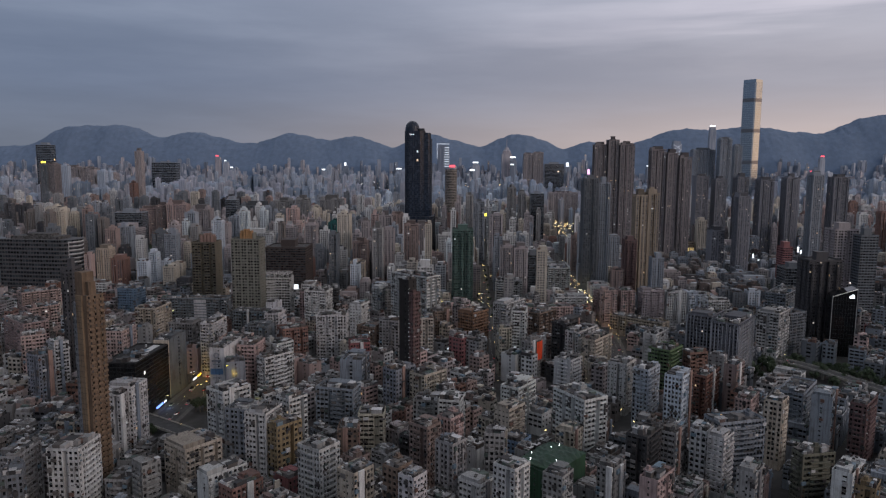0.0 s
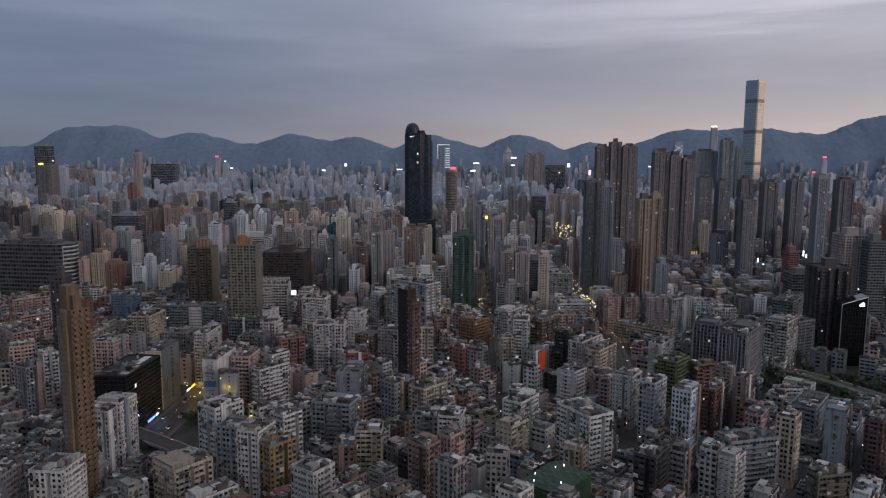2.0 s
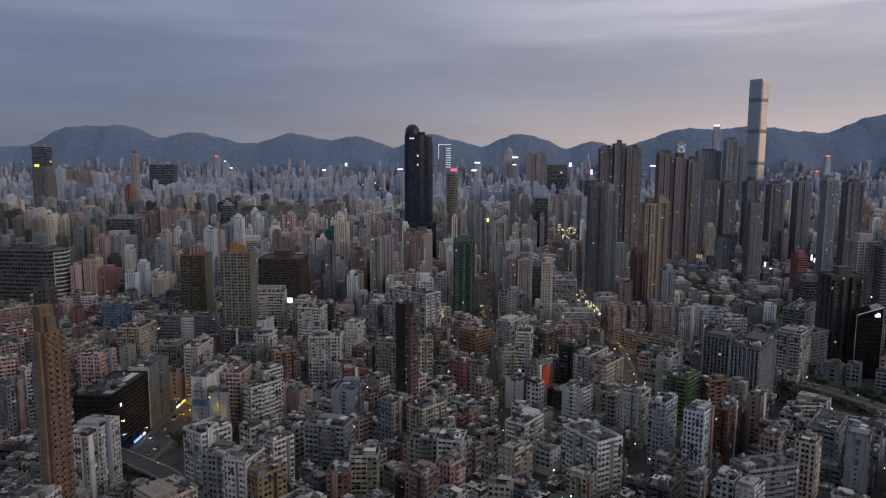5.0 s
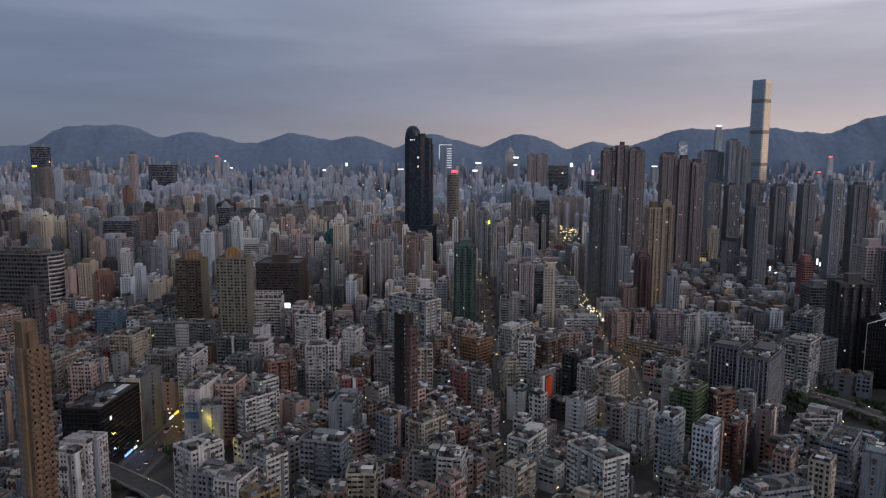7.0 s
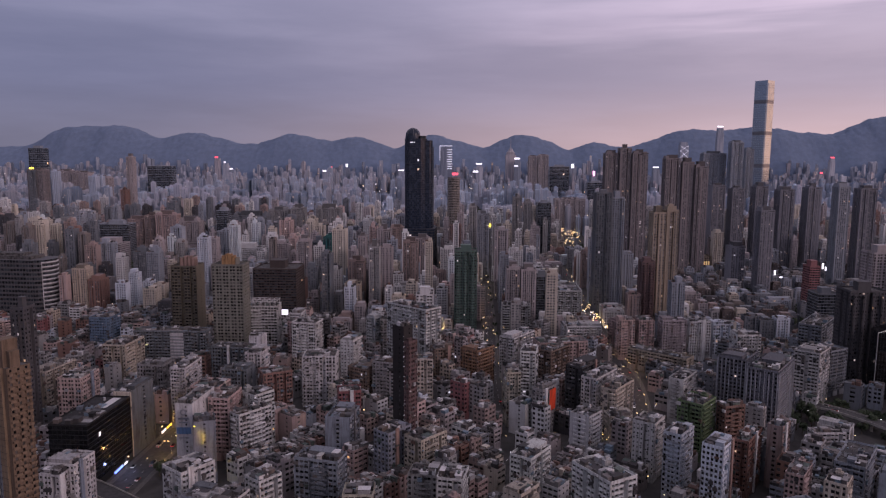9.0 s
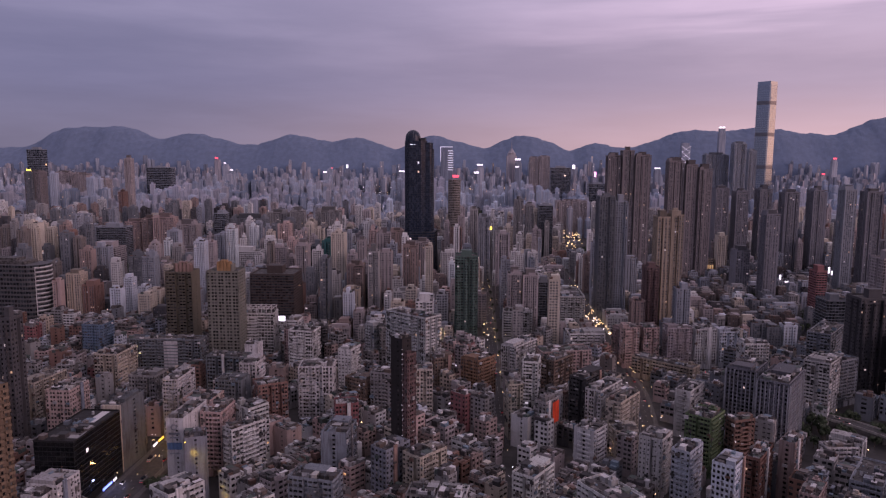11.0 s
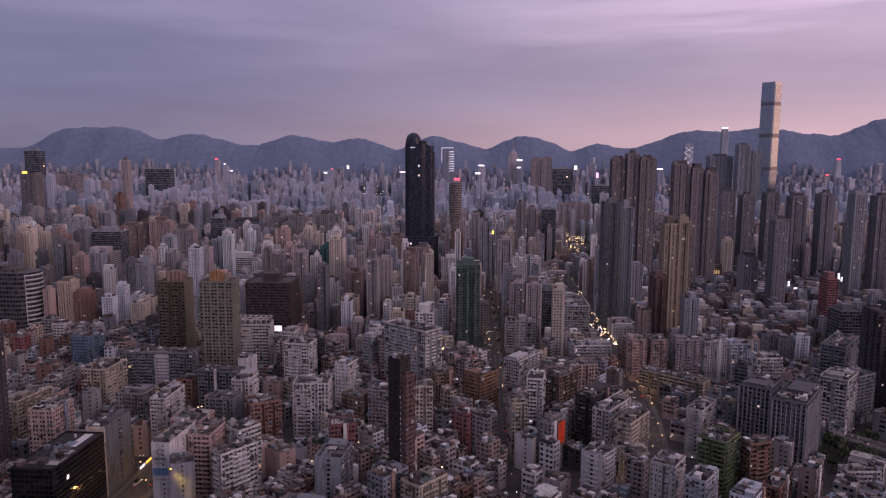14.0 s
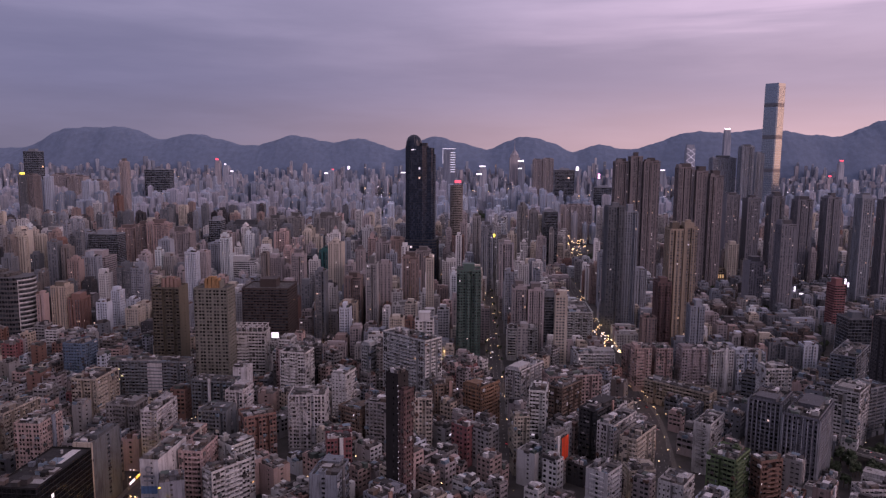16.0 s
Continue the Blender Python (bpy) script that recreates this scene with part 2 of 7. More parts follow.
# ---------------------------------------------------------------- mesh building
class Shape:
    """Faces gathered for one mesh."""

    def __init__(self):
        self.v, self.f = [], []

    def quad(self, a, b, c, d):
        i = len(self.v)
        self.v += (a, b, c, d)
        self.f.append((i, i + 1, i + 2, i + 3))

    def box(self, x0, y0, z0, x1, y1, z1, base=False):
        i = len(self.v)
        self.v += ((x0, y0, z0), (x1, y0, z0), (x1, y1, z0), (x0, y1, z0), (x0, y0, z1), (x1, y0, z1), (x1, y1, z1), (x0, y1, z1))
        self.f += ((i, i + 1, i + 5, i + 4), (i + 1, i + 2, i + 6, i + 5), (i + 2, i + 3, i + 7, i + 6), (i + 3, i, i + 4, i + 7), (i + 4, i + 5, i + 6, i + 7))
        if base:
            self.f.append((i + 3, i + 2, i + 1, i))

    def turned_box(self, x, y, z0, z1, w, d, turn):
        c, s = math.cos(turn), math.sin(turn)
        i = len(self.v)
        for z in (z0, z1):
            for a, b in ((-w / 2, -d / 2), (w / 2, -d / 2), (w / 2, d / 2), (-w / 2, d / 2)):
                self.v.append((x + a * c - b * s, y + a * s + b * c, z))
        self.f += ((i, i + 1, i + 5, i + 4), (i + 1, i + 2, i + 6, i + 5), (i + 2, i + 3, i + 7, i + 6), (i + 3, i, i + 4, i + 7), (i + 4, i + 5, i + 6, i + 7))

    def tube(self, x, y, z0, z1, r0, r1=None, n=10):
        r1 = r0 if r1 is None else r1
        i = len(self.v)
        for z, r in ((z0, r0), (z1, r1)):
            self.v += [(x + r * math.cos(2 * math.pi * k / n), y + r * math.sin(2 * math.pi * k / n), z) for k in range(n)]
        self.f += [(i + k, i + (k + 1) % n, i + n + (k + 1) % n, i + n + k) for k in range(n)]
        self.f.append(tuple(range(i + n, i + 2 * n)))

    def welded(self):
        """Join the corners that lie together."""
        seen, order, spots = {}, [], []
        for p in self.v:
            key = tuple(round(c, 3) for c in p)
            if key not in seen:
                seen[key] = len(spots)
                spots.append(p)
            order.append(seen[key])
        self.f = [f for f in (tuple(order[i] for i in f) for f in self.f) if len(set(f)) == len(f)]
        self.v = spots
        return self

    def mesh(self, name, mat):
        me = bpy.data.meshes.new(name)
        me.from_pydata(self.v, [], self.f)
        me.materials.append(mat)
        return me


def part(name, shape, mat, parent, label="", colour=None, kind=""):
    ob = new(name, shape.mesh(name, mat))
    ob.parent = parent
    if colour:
        ob.color = (*colour, 1)
    return tagged(ob, label, "", "", kind)


def side_axes(side, w, d):
    """Corner, direction along, inward direction and length of one side of a w x d plan."""
    return (((-w / 2, -d / 2), (1, 0), (0, 1), w), ((w / 2, -d / 2), (0, 1), (-1, 0), d),
            ((w / 2, d / 2), (-1, 0), (0, -1), w), ((-w / 2, d / 2), (0, -1), (1, 0), d))[side]


BANDS = dict(strip=(0.44, 0.1, 1.0), punch=(0.42, 0.36, 0.55), fins=(0.4, 0.34, 0.6), ribs=(0.34, 0.40, 0.8), glass=(0.16, 0.05, 0.12),
             flats=(0.45, 0.42, 0.5), mall=(0.45, 0.12, 0.4), blank=(0.55, 0.55, 0.3))


def facade(wall, panes, w, d, h, style, rng, floor=3.0, bay=3.0, base=4.5, units=None, ox=0.0, oy=0.0, plain_sides=()):
    """Four sides with floor bands, piers and recessed panes, cut by deep light wells; style says how much wall stands between the windows."""
    floors = max(2, int((h - base) / floor))
    floor = (h - base) / floors
    # the end walls of many blocks carry only small windows
    ends, small = rng.choice([(1, 3), (), (), (), (1,), (2,)]), rng.choice([(0.6, 0.62, 0.25), (0.55, 0.7, 0.25), (0.68, 0.5, 0.25)])
    out = dict(fins=-0.4, ribs=-0.8, flats=-0.15).get(style, 0.004)
    for side in range(4):
        (cx, cy), (ax, ay), (ix, iy), length = side_axes(side, w, d)
        cx, cy = cx + ox, cy + oy
        n = max(2, round(length / bay))
        step = length / n

        def at(u, z, inward=0.0):
            return (cx + ax * u + ix * inward, cy + ay * u + iy * inward, z)

        if side in plain_sides:
            wall.quad(at(0, 0), at(length, 0), at(length, h), at(0, h))
            continue
        band, pier, deep = BANDS[style]
        if style in ("strip", "punch", "fins") and side in ends and ox == oy == 0:
            band, pier, deep = small
        b = band * floor
        bare = style == "blank" or (style in ("strip", "punch") and side in (1, 3) and rng.random() < 0.14)
        wells = []
        if n >= 4 and not bare and style in ("punch", "fins", "flats", "strip", "ribs") and ox == oy == 0:
            wells = [k for k in range(1, n - 1) if (k + side) % 3 == 0] if rng.random() < 0.6 else [n // 2] if rng.random() < 0.7 else []
        runs, first = [], 0
        for k in wells + [n]:
            if k > first:
                runs.append((first, k))
            first = k + 1
        for k in wells:
            u0, u1, g = (k + 0.08) * step, (k + 0.92) * step, 2.6
            wall.quad(at(u0, 0, g), at(u1, 0, g), at(u1, h, g), at(u0, h, g))
            wall.quad(at(k * step, 0), at(u0, 0, g), at(u0, h, g), at(k * step, h))
            wall.quad(at(u1, 0, g), at((k + 1) * step, 0), at((k + 1) * step, h), at(u1, h, g))
            for j in range(1, floors, 2):
                z = base + j * floor
                panes.quad(at(u0 + 0.3, z, g - 0.03), at(u1 - 0.3, z, g - 0.03), at(u1 - 0.3, z + 0.8, g - 0.03), at(u0 + 0.3, z + 0.8, g - 0.03))
        for k0, k1 in runs:
            open_bays = [k for k in range(k0, k1) if not bare or k == n // 2]
            e, uneven = pier * step * 0.2, style in ("punch", "fins") and rng.random() < 0.75
            for k in open_bays:
                for j in range(floors):
                    z = base + j * floor
                    panes.quad(at(k * step + e, z, deep), at((k + 1) * step - e, z, deep), at((k + 1) * step - e, z + floor, deep), at(k * step + e, z + floor, deep))
            p, q = k0 * step, k1 * step
            for j in range(floors + 1):
                z0 = base + j * floor - b * 0.35 if j else 0.0
                z1 = base + j * floor + b * 0.65
                if j == floors:
                    z0, z1 = h - b * 0.5, h
                wall.quad(at(p, z0), at(q, z0), at(q, z1), at(p, z1))
                wall.quad(at(p, z1), at(q, z1), at(q, z1, deep), at(p, z1, deep))
                if j:
                    wall.quad(at(p, z0, deep), at(q, z0, deep), at(q, z0), at(p, z0))
            half = pier * step / 2
            for k in range(k0, k1 + 1):
                wide = half * ((1.5 if k % 2 else 0.5) if uneven else 1.0)
                u0, u1 = max(p, k * step - wide), min(q, k * step + wide)
                if bare:
                    if k == n // 2:
                        u0, u1 = 0, k * step + half
                    elif k == n // 2 + 1:
                        u0, u1 = k * step - half, length
                    else:
                        continue
                wall.quad(at(u0, 0, out), at(u1, 0, out), at(u1, h, out), at(u0, h, out))
                wall.quad(at(u0, 0, deep), at(u0, 0, out), at(u0, h, out), at(u0, h, deep))
                wall.quad(at(u1, 0, out), at(u1, 0, deep), at(u1, h, deep), at(u1, h, out))
            # cooling units on brackets below the sills
            if units is not None and style in ("strip", "punch", "fins"):
                for k in open_bays:
                    for j in range(1, floors):
                        if rng.random() < 0.34:
                            u, z = (k + rng.uniform(0.3, 0.7)) * step, base + j * floor - 0.1
                            half, tall, out_by = (0.45, 0.6, 0.6) if rng.random() < 0.6 else (step * rng.uniform(0.35, 0.55), rng.uniform(1.0, 2.3), rng.uniform(0.5, 1.0))
                            c0, c1 = at(u - half, z, -out_by), at(u + half, z, 0.0)
                            units.box(min(c0[0], c1[0]), min(c0[1], c1[1]), z, max(c0[0], c1[0]), max(c0[1], c1[1]), z + tall, True)


SHED_TONES = [(0.16, 0.155, 0.15), (0.13, 0.105, 0.095), (0.1, 0.1, 0.105), (0.05, 0.05, 0.055), (0.06, 0.062, 0.06), (0.14, 0.09, 0.08), (0.08, 0.08, 0.085), (0.1, 0.13, 0.115), (0.12, 0.14, 0.17), (0.11, 0.085, 0.07), (0.42, 0.42, 0.41), (0.16, 0.155, 0.15), (0.52, 0.52, 0.52)]


def ring(shape, w, d, z0, z1, thick):
    """A wall round a w x d roof."""
    for side in range(4):
        (cx, cy), (ax, ay), (ix, iy), length = side_axes(side, w, d)
        pts = [(cx + ax * u + ix * s, cy + ay * u + iy * s) for u, s in ((0, 0), (length, 0), (length - thick, thick), (thick, thick))]
        shape.quad(*[(*p, z) for p, z in ((pts[0], z0), (pts[1], z0), (pts[1], z1), (pts[0], z1))])
        shape.quad(*[(*p, z) for p, z in ((pts[0], z1), (pts[1], z1), (pts[2], z1), (pts[3], z1))])
        shape.quad(*[(*p, z) for p, z in ((pts[2], z0), (pts[3], z0), (pts[3], z1), (pts[2], z1))])


def rooftop(ob, w, d, h, rng, rich, colour):
    """Slab, parapet, stair house, sheds, tanks and aerials on a flat roof."""
    slab = Shape()
    slab.box(-w / 2 + 0.25, -d / 2 + 0.25, h - 0.8, w / 2 - 0.25, d / 2 - 0.25, h - 0.25)
    part("roof_slab", slab, M_DARKROOF if max(colour) < 0.03 else M_ROOF, ob)
    wall = Shape()
    ring(wall, w - 0.01, d - 0.01, h - 0.3, h + rng.uniform(0.7, 1.2), 0.25)
    part("parapet", wall, M_WALL, ob, "", colour)
    z = h - 0.25
    hut = Shape()
    hw, hd, hh = min(w * 0.4, rng.uniform(2.6, 5)), min(d * 0.4, rng.uniform(2.6, 5)), rng.uniform(2.2, 3.4)
    hx, hy = rng.uniform(-1, 1) * (w / 2 - hw / 2 - 0.6), rng.uniform(-1, 1) * (d / 2 - hd / 2 - 0.6)
    hut.box(hx - hw / 2, hy - hd / 2, z, hx + hw / 2, hy + hd / 2, z + hh)
    hut.box(hx - hw / 2 - 0.3, hy - hd / 2 - 0.3, z + hh, hx + hw / 2 + 0.3, hy + hd / 2 + 0.3, z + hh + 0.2, True)
    if hh > 3.1:
        hut.box(hx - hw / 4, hy - hd / 4, z + hh + 0.2, hx + hw / 4, hy + hd / 4, z + hh + 1.8)
    if rng.random() < 0.4 and w > 8 and d > 8:
        # top storey set back from the street
        pw, pd, side = w * rng.uniform(0.35, 0.6), d * rng.uniform(0.5, 0.8), rng.choice([-1, 1])
        px = side * (w / 2 - pw / 2 - 0.3)
        hut.box(px - pw / 2, -pd / 2, z, px + pw / 2, pd / 2, z + 2.9)
        hut.box(px - pw / 2 - 0.2, -pd / 2 - 0.2, z + 2.9, px + pw / 2 + 0.2, pd / 2 + 0.2, z + 3.1, True)
    grim = rng.uniform(0.5, 0.85)
    part("stair_house", hut, M_WALL, ob, "", tuple(c * grim for c in colour))
    for k in range(rich):
        shed = Shape()
        sw, sd, sh = rng.uniform(1.8, min(5.5, w * 0.45)), rng.uniform(1.6, min(5, d * 0.4)), rng.uniform(1.6, 2.8)
        sx, sy = rng.uniform(-1, 1) * (w / 2 - sw / 2 - 0.4), rng.uniform(-1, 1) * (d / 2 - sd / 2 - 0.4)
        shed.box(sx - sw / 2, sy - sd / 2, z, sx + sw / 2, sy + sd / 2, z + sh)
        tip = rng.uniform(-0.5, 0.5)
        a, b = z + sh + 0.02 + max(0, tip), z + sh + 0.02 + max(0, -tip)
        x0, x1, y0, y1 = sx - sw / 2 - 0.3, sx + sw / 2 + 0.3, sy - sd / 2 - 0.3, sy + sd / 2 + 0.3
        shed.quad((x0, y0, a), (x1, y0, b), (x1, y1, b), (x0, y1, a))
        shed.quad((x0, y0, a - 0.08), (x1, y0, b - 0.08), (x1, y0, b), (x0, y0, a))
        shed.quad((x1, y0, b - 0.08), (x1, y1, b - 0.08), (x1, y1, b), (x1, y0, b))
        shed.quad((x0, y1, a - 0.08), (x0, y0, a - 0.08), (x0, y0, a), (x0, y1, a))
        part("rooftop_shed", shed, M_SHED, ob, "", rng.choice(SHED_TONES))
    if rich > 1:
        tank = Shape()
        for k in range(1):
            tx, ty = rng.uniform(-0.42, 0.42) * w, rng.uniform(-0.42, 0.42) * d
            if rng.random() < 0.5:
                tank.tube(tx, ty, z, z + rng.uniform(1.5, 2.4), rng.uniform(0.6, 1.1))
            else:
                tank.box(tx - 0.9, ty - 0.7, z + 0.4, tx + 0.9, ty + 0.7, z + 1.9, True)
                tank.box(tx - 0.8, ty - 0.6, z, tx + 0.8, ty + 0.6, z + 0.42)
        part("water_tank", tank, M_METAL, ob)
        mast = Shape()
        for k in range(rng.randint(2, 6)):
            tx, ty, tall = rng.uniform(-0.45, 0.45) * w, rng.uniform(-0.45, 0.45) * d, rng.uniform(2, 5)
            mast.box(tx - 0.05, ty - 0.05, z, tx + 0.05, ty + 0.05, z + tall)
            mast.box(tx - 0.7, ty - 0.03, z + tall - 0.4, tx + 0.7, ty + 0.03, z + tall - 0.34, True)
        for k in range(rng.randint(12, 22)):
            tx, ty = rng.uniform(-0.45, 0.45) * w, rng.uniform(-0.45, 0.45) * d
            mast.box(tx - 0.5, ty - 0.4, z, tx + 0.5, ty + 0.4, z + rng.uniform(0.5, 1.1))
        for k in range(rng.randint(5, 9)):
            tx, ty, p, q = rng.uniform(-0.36, 0.36) * w, rng.uniform(-0.36, 0.36) * d, rng.uniform(0.06, 0.2) * w, rng.uniform(0.06, 0.2) * d
            tx, ty = max(-w / 2 + p + 0.4, min(w / 2 - p - 0.4, tx)), max(-d / 2 + q + 0.4, min(d / 2 - q - 0.4, ty))
            mast.box(tx - p, ty - q, z, tx + p, ty + q, z + 0.03 + 0.015 * k)
        # lean-tos, awnings and stores crowding the roof
        for k in range(rng.randint(7, 13)):
            p, q = rng.uniform(0.8, min(3.0, w * 0.2)), rng.uniform(0.7, min(2.6, d * 0.2))
            tx, ty = rng.uniform(-1, 1) * (w / 2 - p - 0.3), rng.uniform(-1, 1) * (d / 2 - q - 0.3)
            top = z + rng.uniform(1.5, 3.2)
            mast.box(tx - p, ty - q, z, tx + p, ty + q, top)
            if rng.random() < 0.6:
                mast.box(tx - p - 0.4, ty - q - 0.4, top, tx + p + 0.4, ty + q + 0.4, top + 0.12, True)
            if rng.random() < 0.3:
                mast.box(tx - p * 0.4, ty - q * 0.4, top, tx + p * 0.4, ty + q * 0.4, top + rng.uniform(0.8, 1.8))
        part("roof_clutter", mast, M_CLUTTER, ob, "", None, "stuff")


STYLE_WORDS = dict(mauve="mauve-grey", strip="with ribbon windows", punch="with small square windows", fins="with upright window fins", ribs="with tall projecting ribs",
                   glass="clad in dark glass", flats="with stacked bay windows", mall="with long window bands", blank="with nearly blank walls")
TAKEN = []


def near_block(x, y, w, d, h, turn, style, paint, seed, rich=3):
    rng = random.Random(seed)
    shade = rng.uniform(0.82, 1.08)
    colour = tuple(c * shade * rng.uniform(0.98, 1.02) for c in PAINT[paint])
    wall, panes, units = Shape(), Shape(), Shape()
    facade(wall, panes, w, d, h, style, rng, rng.uniform(2.75, 3.0), rng.uniform(2.3, 3.0), 4.5, units)
    ob = new("apartment_building", wall.mesh("apartment_building", M_WALL))
    ob.color = (*colour, 1)
    tagged(ob, f"{WORDS.get(paint, paint)} concrete apartment block {STYLE_WORDS[style]}", "building", "city blocks")
    part("window_panes", panes, M_BLACKGLASS if paint == "black" else M_PANE, ob, "", None, "stuff")
    if units.v:
        part("caged_ironwork", units, M_CAGE, ob, "", None, "stuff")
    if style == "ribs":
        ribs = Shape()
        for side in range(4):
            (cx, cy), (ax, ay), (ix, iy), length = side_axes(side, w, d)
            n = max(2, round(length / 2.9))
            for k in range(n + 1):
                px, py = cx + ax * length * k / n - ix * 0.9, cy + ay * length * k / n - iy * 0.9
                ribs.box(px - 0.28, py - 0.28, 3, px + 0.28, py + 0.28, h - (1.5 if k % 2 else 0.2), True)
        part("pale_ribs", ribs, M_WALL, ob, "pale upright ribs", (0.32, 0.34, 0.37) if paint == "dusk" else (0.5, 0.5, 0.5), "stuff")
    # balcony trays stacked up part of a face, and a plain stair stack in a second colour
    pick = rng.random()
    if style in ("blank", "glass"):
        pass
    elif pick < 0.55 and w > 7:
        trays = Shape()
        u0 = rng.uniform(-w / 2, -w / 6)
        u1 = min(w / 2, u0 + rng.uniform(0.35, 0.7) * w)
        for j in range(int((h - 5) / 2.9)):
            z = 5 + j * 2.9
            trays.box(u0, -d / 2 - 1.1, z, u1, -d / 2 - 0.05, z + 0.95, True)
            if pick < 0.3:
                trays.box(-w / 2 - 1.0, u0 * d / w, z, -w / 2 - 0.05, u1 * d / w, z + 0.95, True)
        tint = rng.choice([0.65, 0.85, 1.15])
        part("balcony_front", trays, M_WALL, ob, "", tuple(c * tint for c in colour), "stuff")
    elif pick < 0.8 and style != "ribs":
        stack = Shape()
        u = rng.uniform(-0.3, 0.3) * w
        k = rng.uniform(1.0, 1.7)
        stack.box(u - k, -d / 2 - 0.9, 0, u + k, -d / 2 - 0.01, h + rng.uniform(0.5, 3))
        v = rng.uniform(-0.3, 0.3) * d
        stack.box(w / 2 + 0.01, v - k, 0, w / 2 + 0.9, v + k, h + 0.4)
        tone = rng.choice([(0.6, 0.61, 0.62), (0.2, 0.24, 0.3), (0.3, 0.2, 0.17), (0.16, 0.16, 0.17), (0.45, 0.42, 0.37)])
        part("stair_tower", stack, M_WALL, ob, "", tone)
    rooftop(ob, w, d, h, rng, rich, colour)
    ob.matrix_world = pose(x, y, 0, 0, 0, turn)
    TAKEN.append((x, y, w, d, math.radians(turn)))
    return ob


def corrugated(wall, strips, w, d, h, rng, tops=None):
    """A slender block: columns of windows between proud piers, with deep wells; the back stays plain."""
    for side in range(4):
        (cx, cy), (ax, ay), (ix, iy), length = side_axes(side, w, d)

        def at(u, z, inward=0.0):
            return (cx + ax * u + ix * inward, cy + ay * u + iy * inward, z)

        if side == 2 or (side in (1, 3) and rng.random() < 0.15):
            wall.quad(at(0, 0), at(length, 0), at(length, h), at(0, h))
            continue
        u = 0.0
        pier = rng.uniform(0.5, 1.2)
        wide = rng.uniform(1.4, 2.4)
        well = rng.choice([3, 4, 5, 9])
        k = 0
        while u < length - 0.01:
            v = min(length, u + pier * rng.choice([1, 1, 1, 2.2]))
            if length - v < 1.2:
                v = length
            wall.quad(at(u, 0), at(v, 0), at(v, h), at(u, h))
            if v >= length:
                break
            n = min(length - 0.4, v + wide)
            g = (3.2 if h > 80 else 2.0) if k % well == well - 2 else 0.45
            wall.quad(at(v, 0), at(v, 0, g), at(v, h, g), at(v, h))
            wall.quad(at(n, 0, g), at(n, 0), at(n, h), at(n, h, g))
            wall.quad(at(v, h), at(n, h), at(n, h, g), at(v, h, g))
            strips.quad(at(v, 0, g), at(n, 0, g), at(n, h, g), at(v, h, g))
            u, k = n, k + 1
    ring(wall, w + 0.02, d + 0.02, h - 0.9, h + 0.5, 0.3)
    z = h - 0.65
    roof = tops or wall
    roof.quad((-w / 2, -d / 2, z), (w / 2, -d / 2, z), (w / 2, d / 2, z), (-w / 2, d / 2, z))
    top = rng.uniform(2, 6) if h > 45 else rng.uniform(2, 3.4)
    kx, ky = rng.uniform(-0.15, 0.15) * w, rng.uniform(-0.15, 0.15) * d
    p, q = w * rng.uniform(0.16, 0.4), d * rng.uniform(0.16, 0.4)
    wall.box(kx - p, ky - q, z, kx + p, ky + q, h + top)
    if h > 60 and rng.random() < 0.3:
        wall.box(kx - p * 0.5, ky - q * 0.5, h + top, kx + p * 0.5, ky + q * 0.5, h + top + 2.5)
    if tops:
        for _ in range(rng.randint(4, 8)):
            a, b, p, q = rng.uniform(-0.38, 0.38) * w, rng.uniform(-0.38, 0.38) * d, rng.uniform(0.6, 1.9), rng.uniform(0.6, 1.9)
            tops.box(a - p, b - q, z, a + p, b + q, h + rng.uniform(0.4, 2.4))


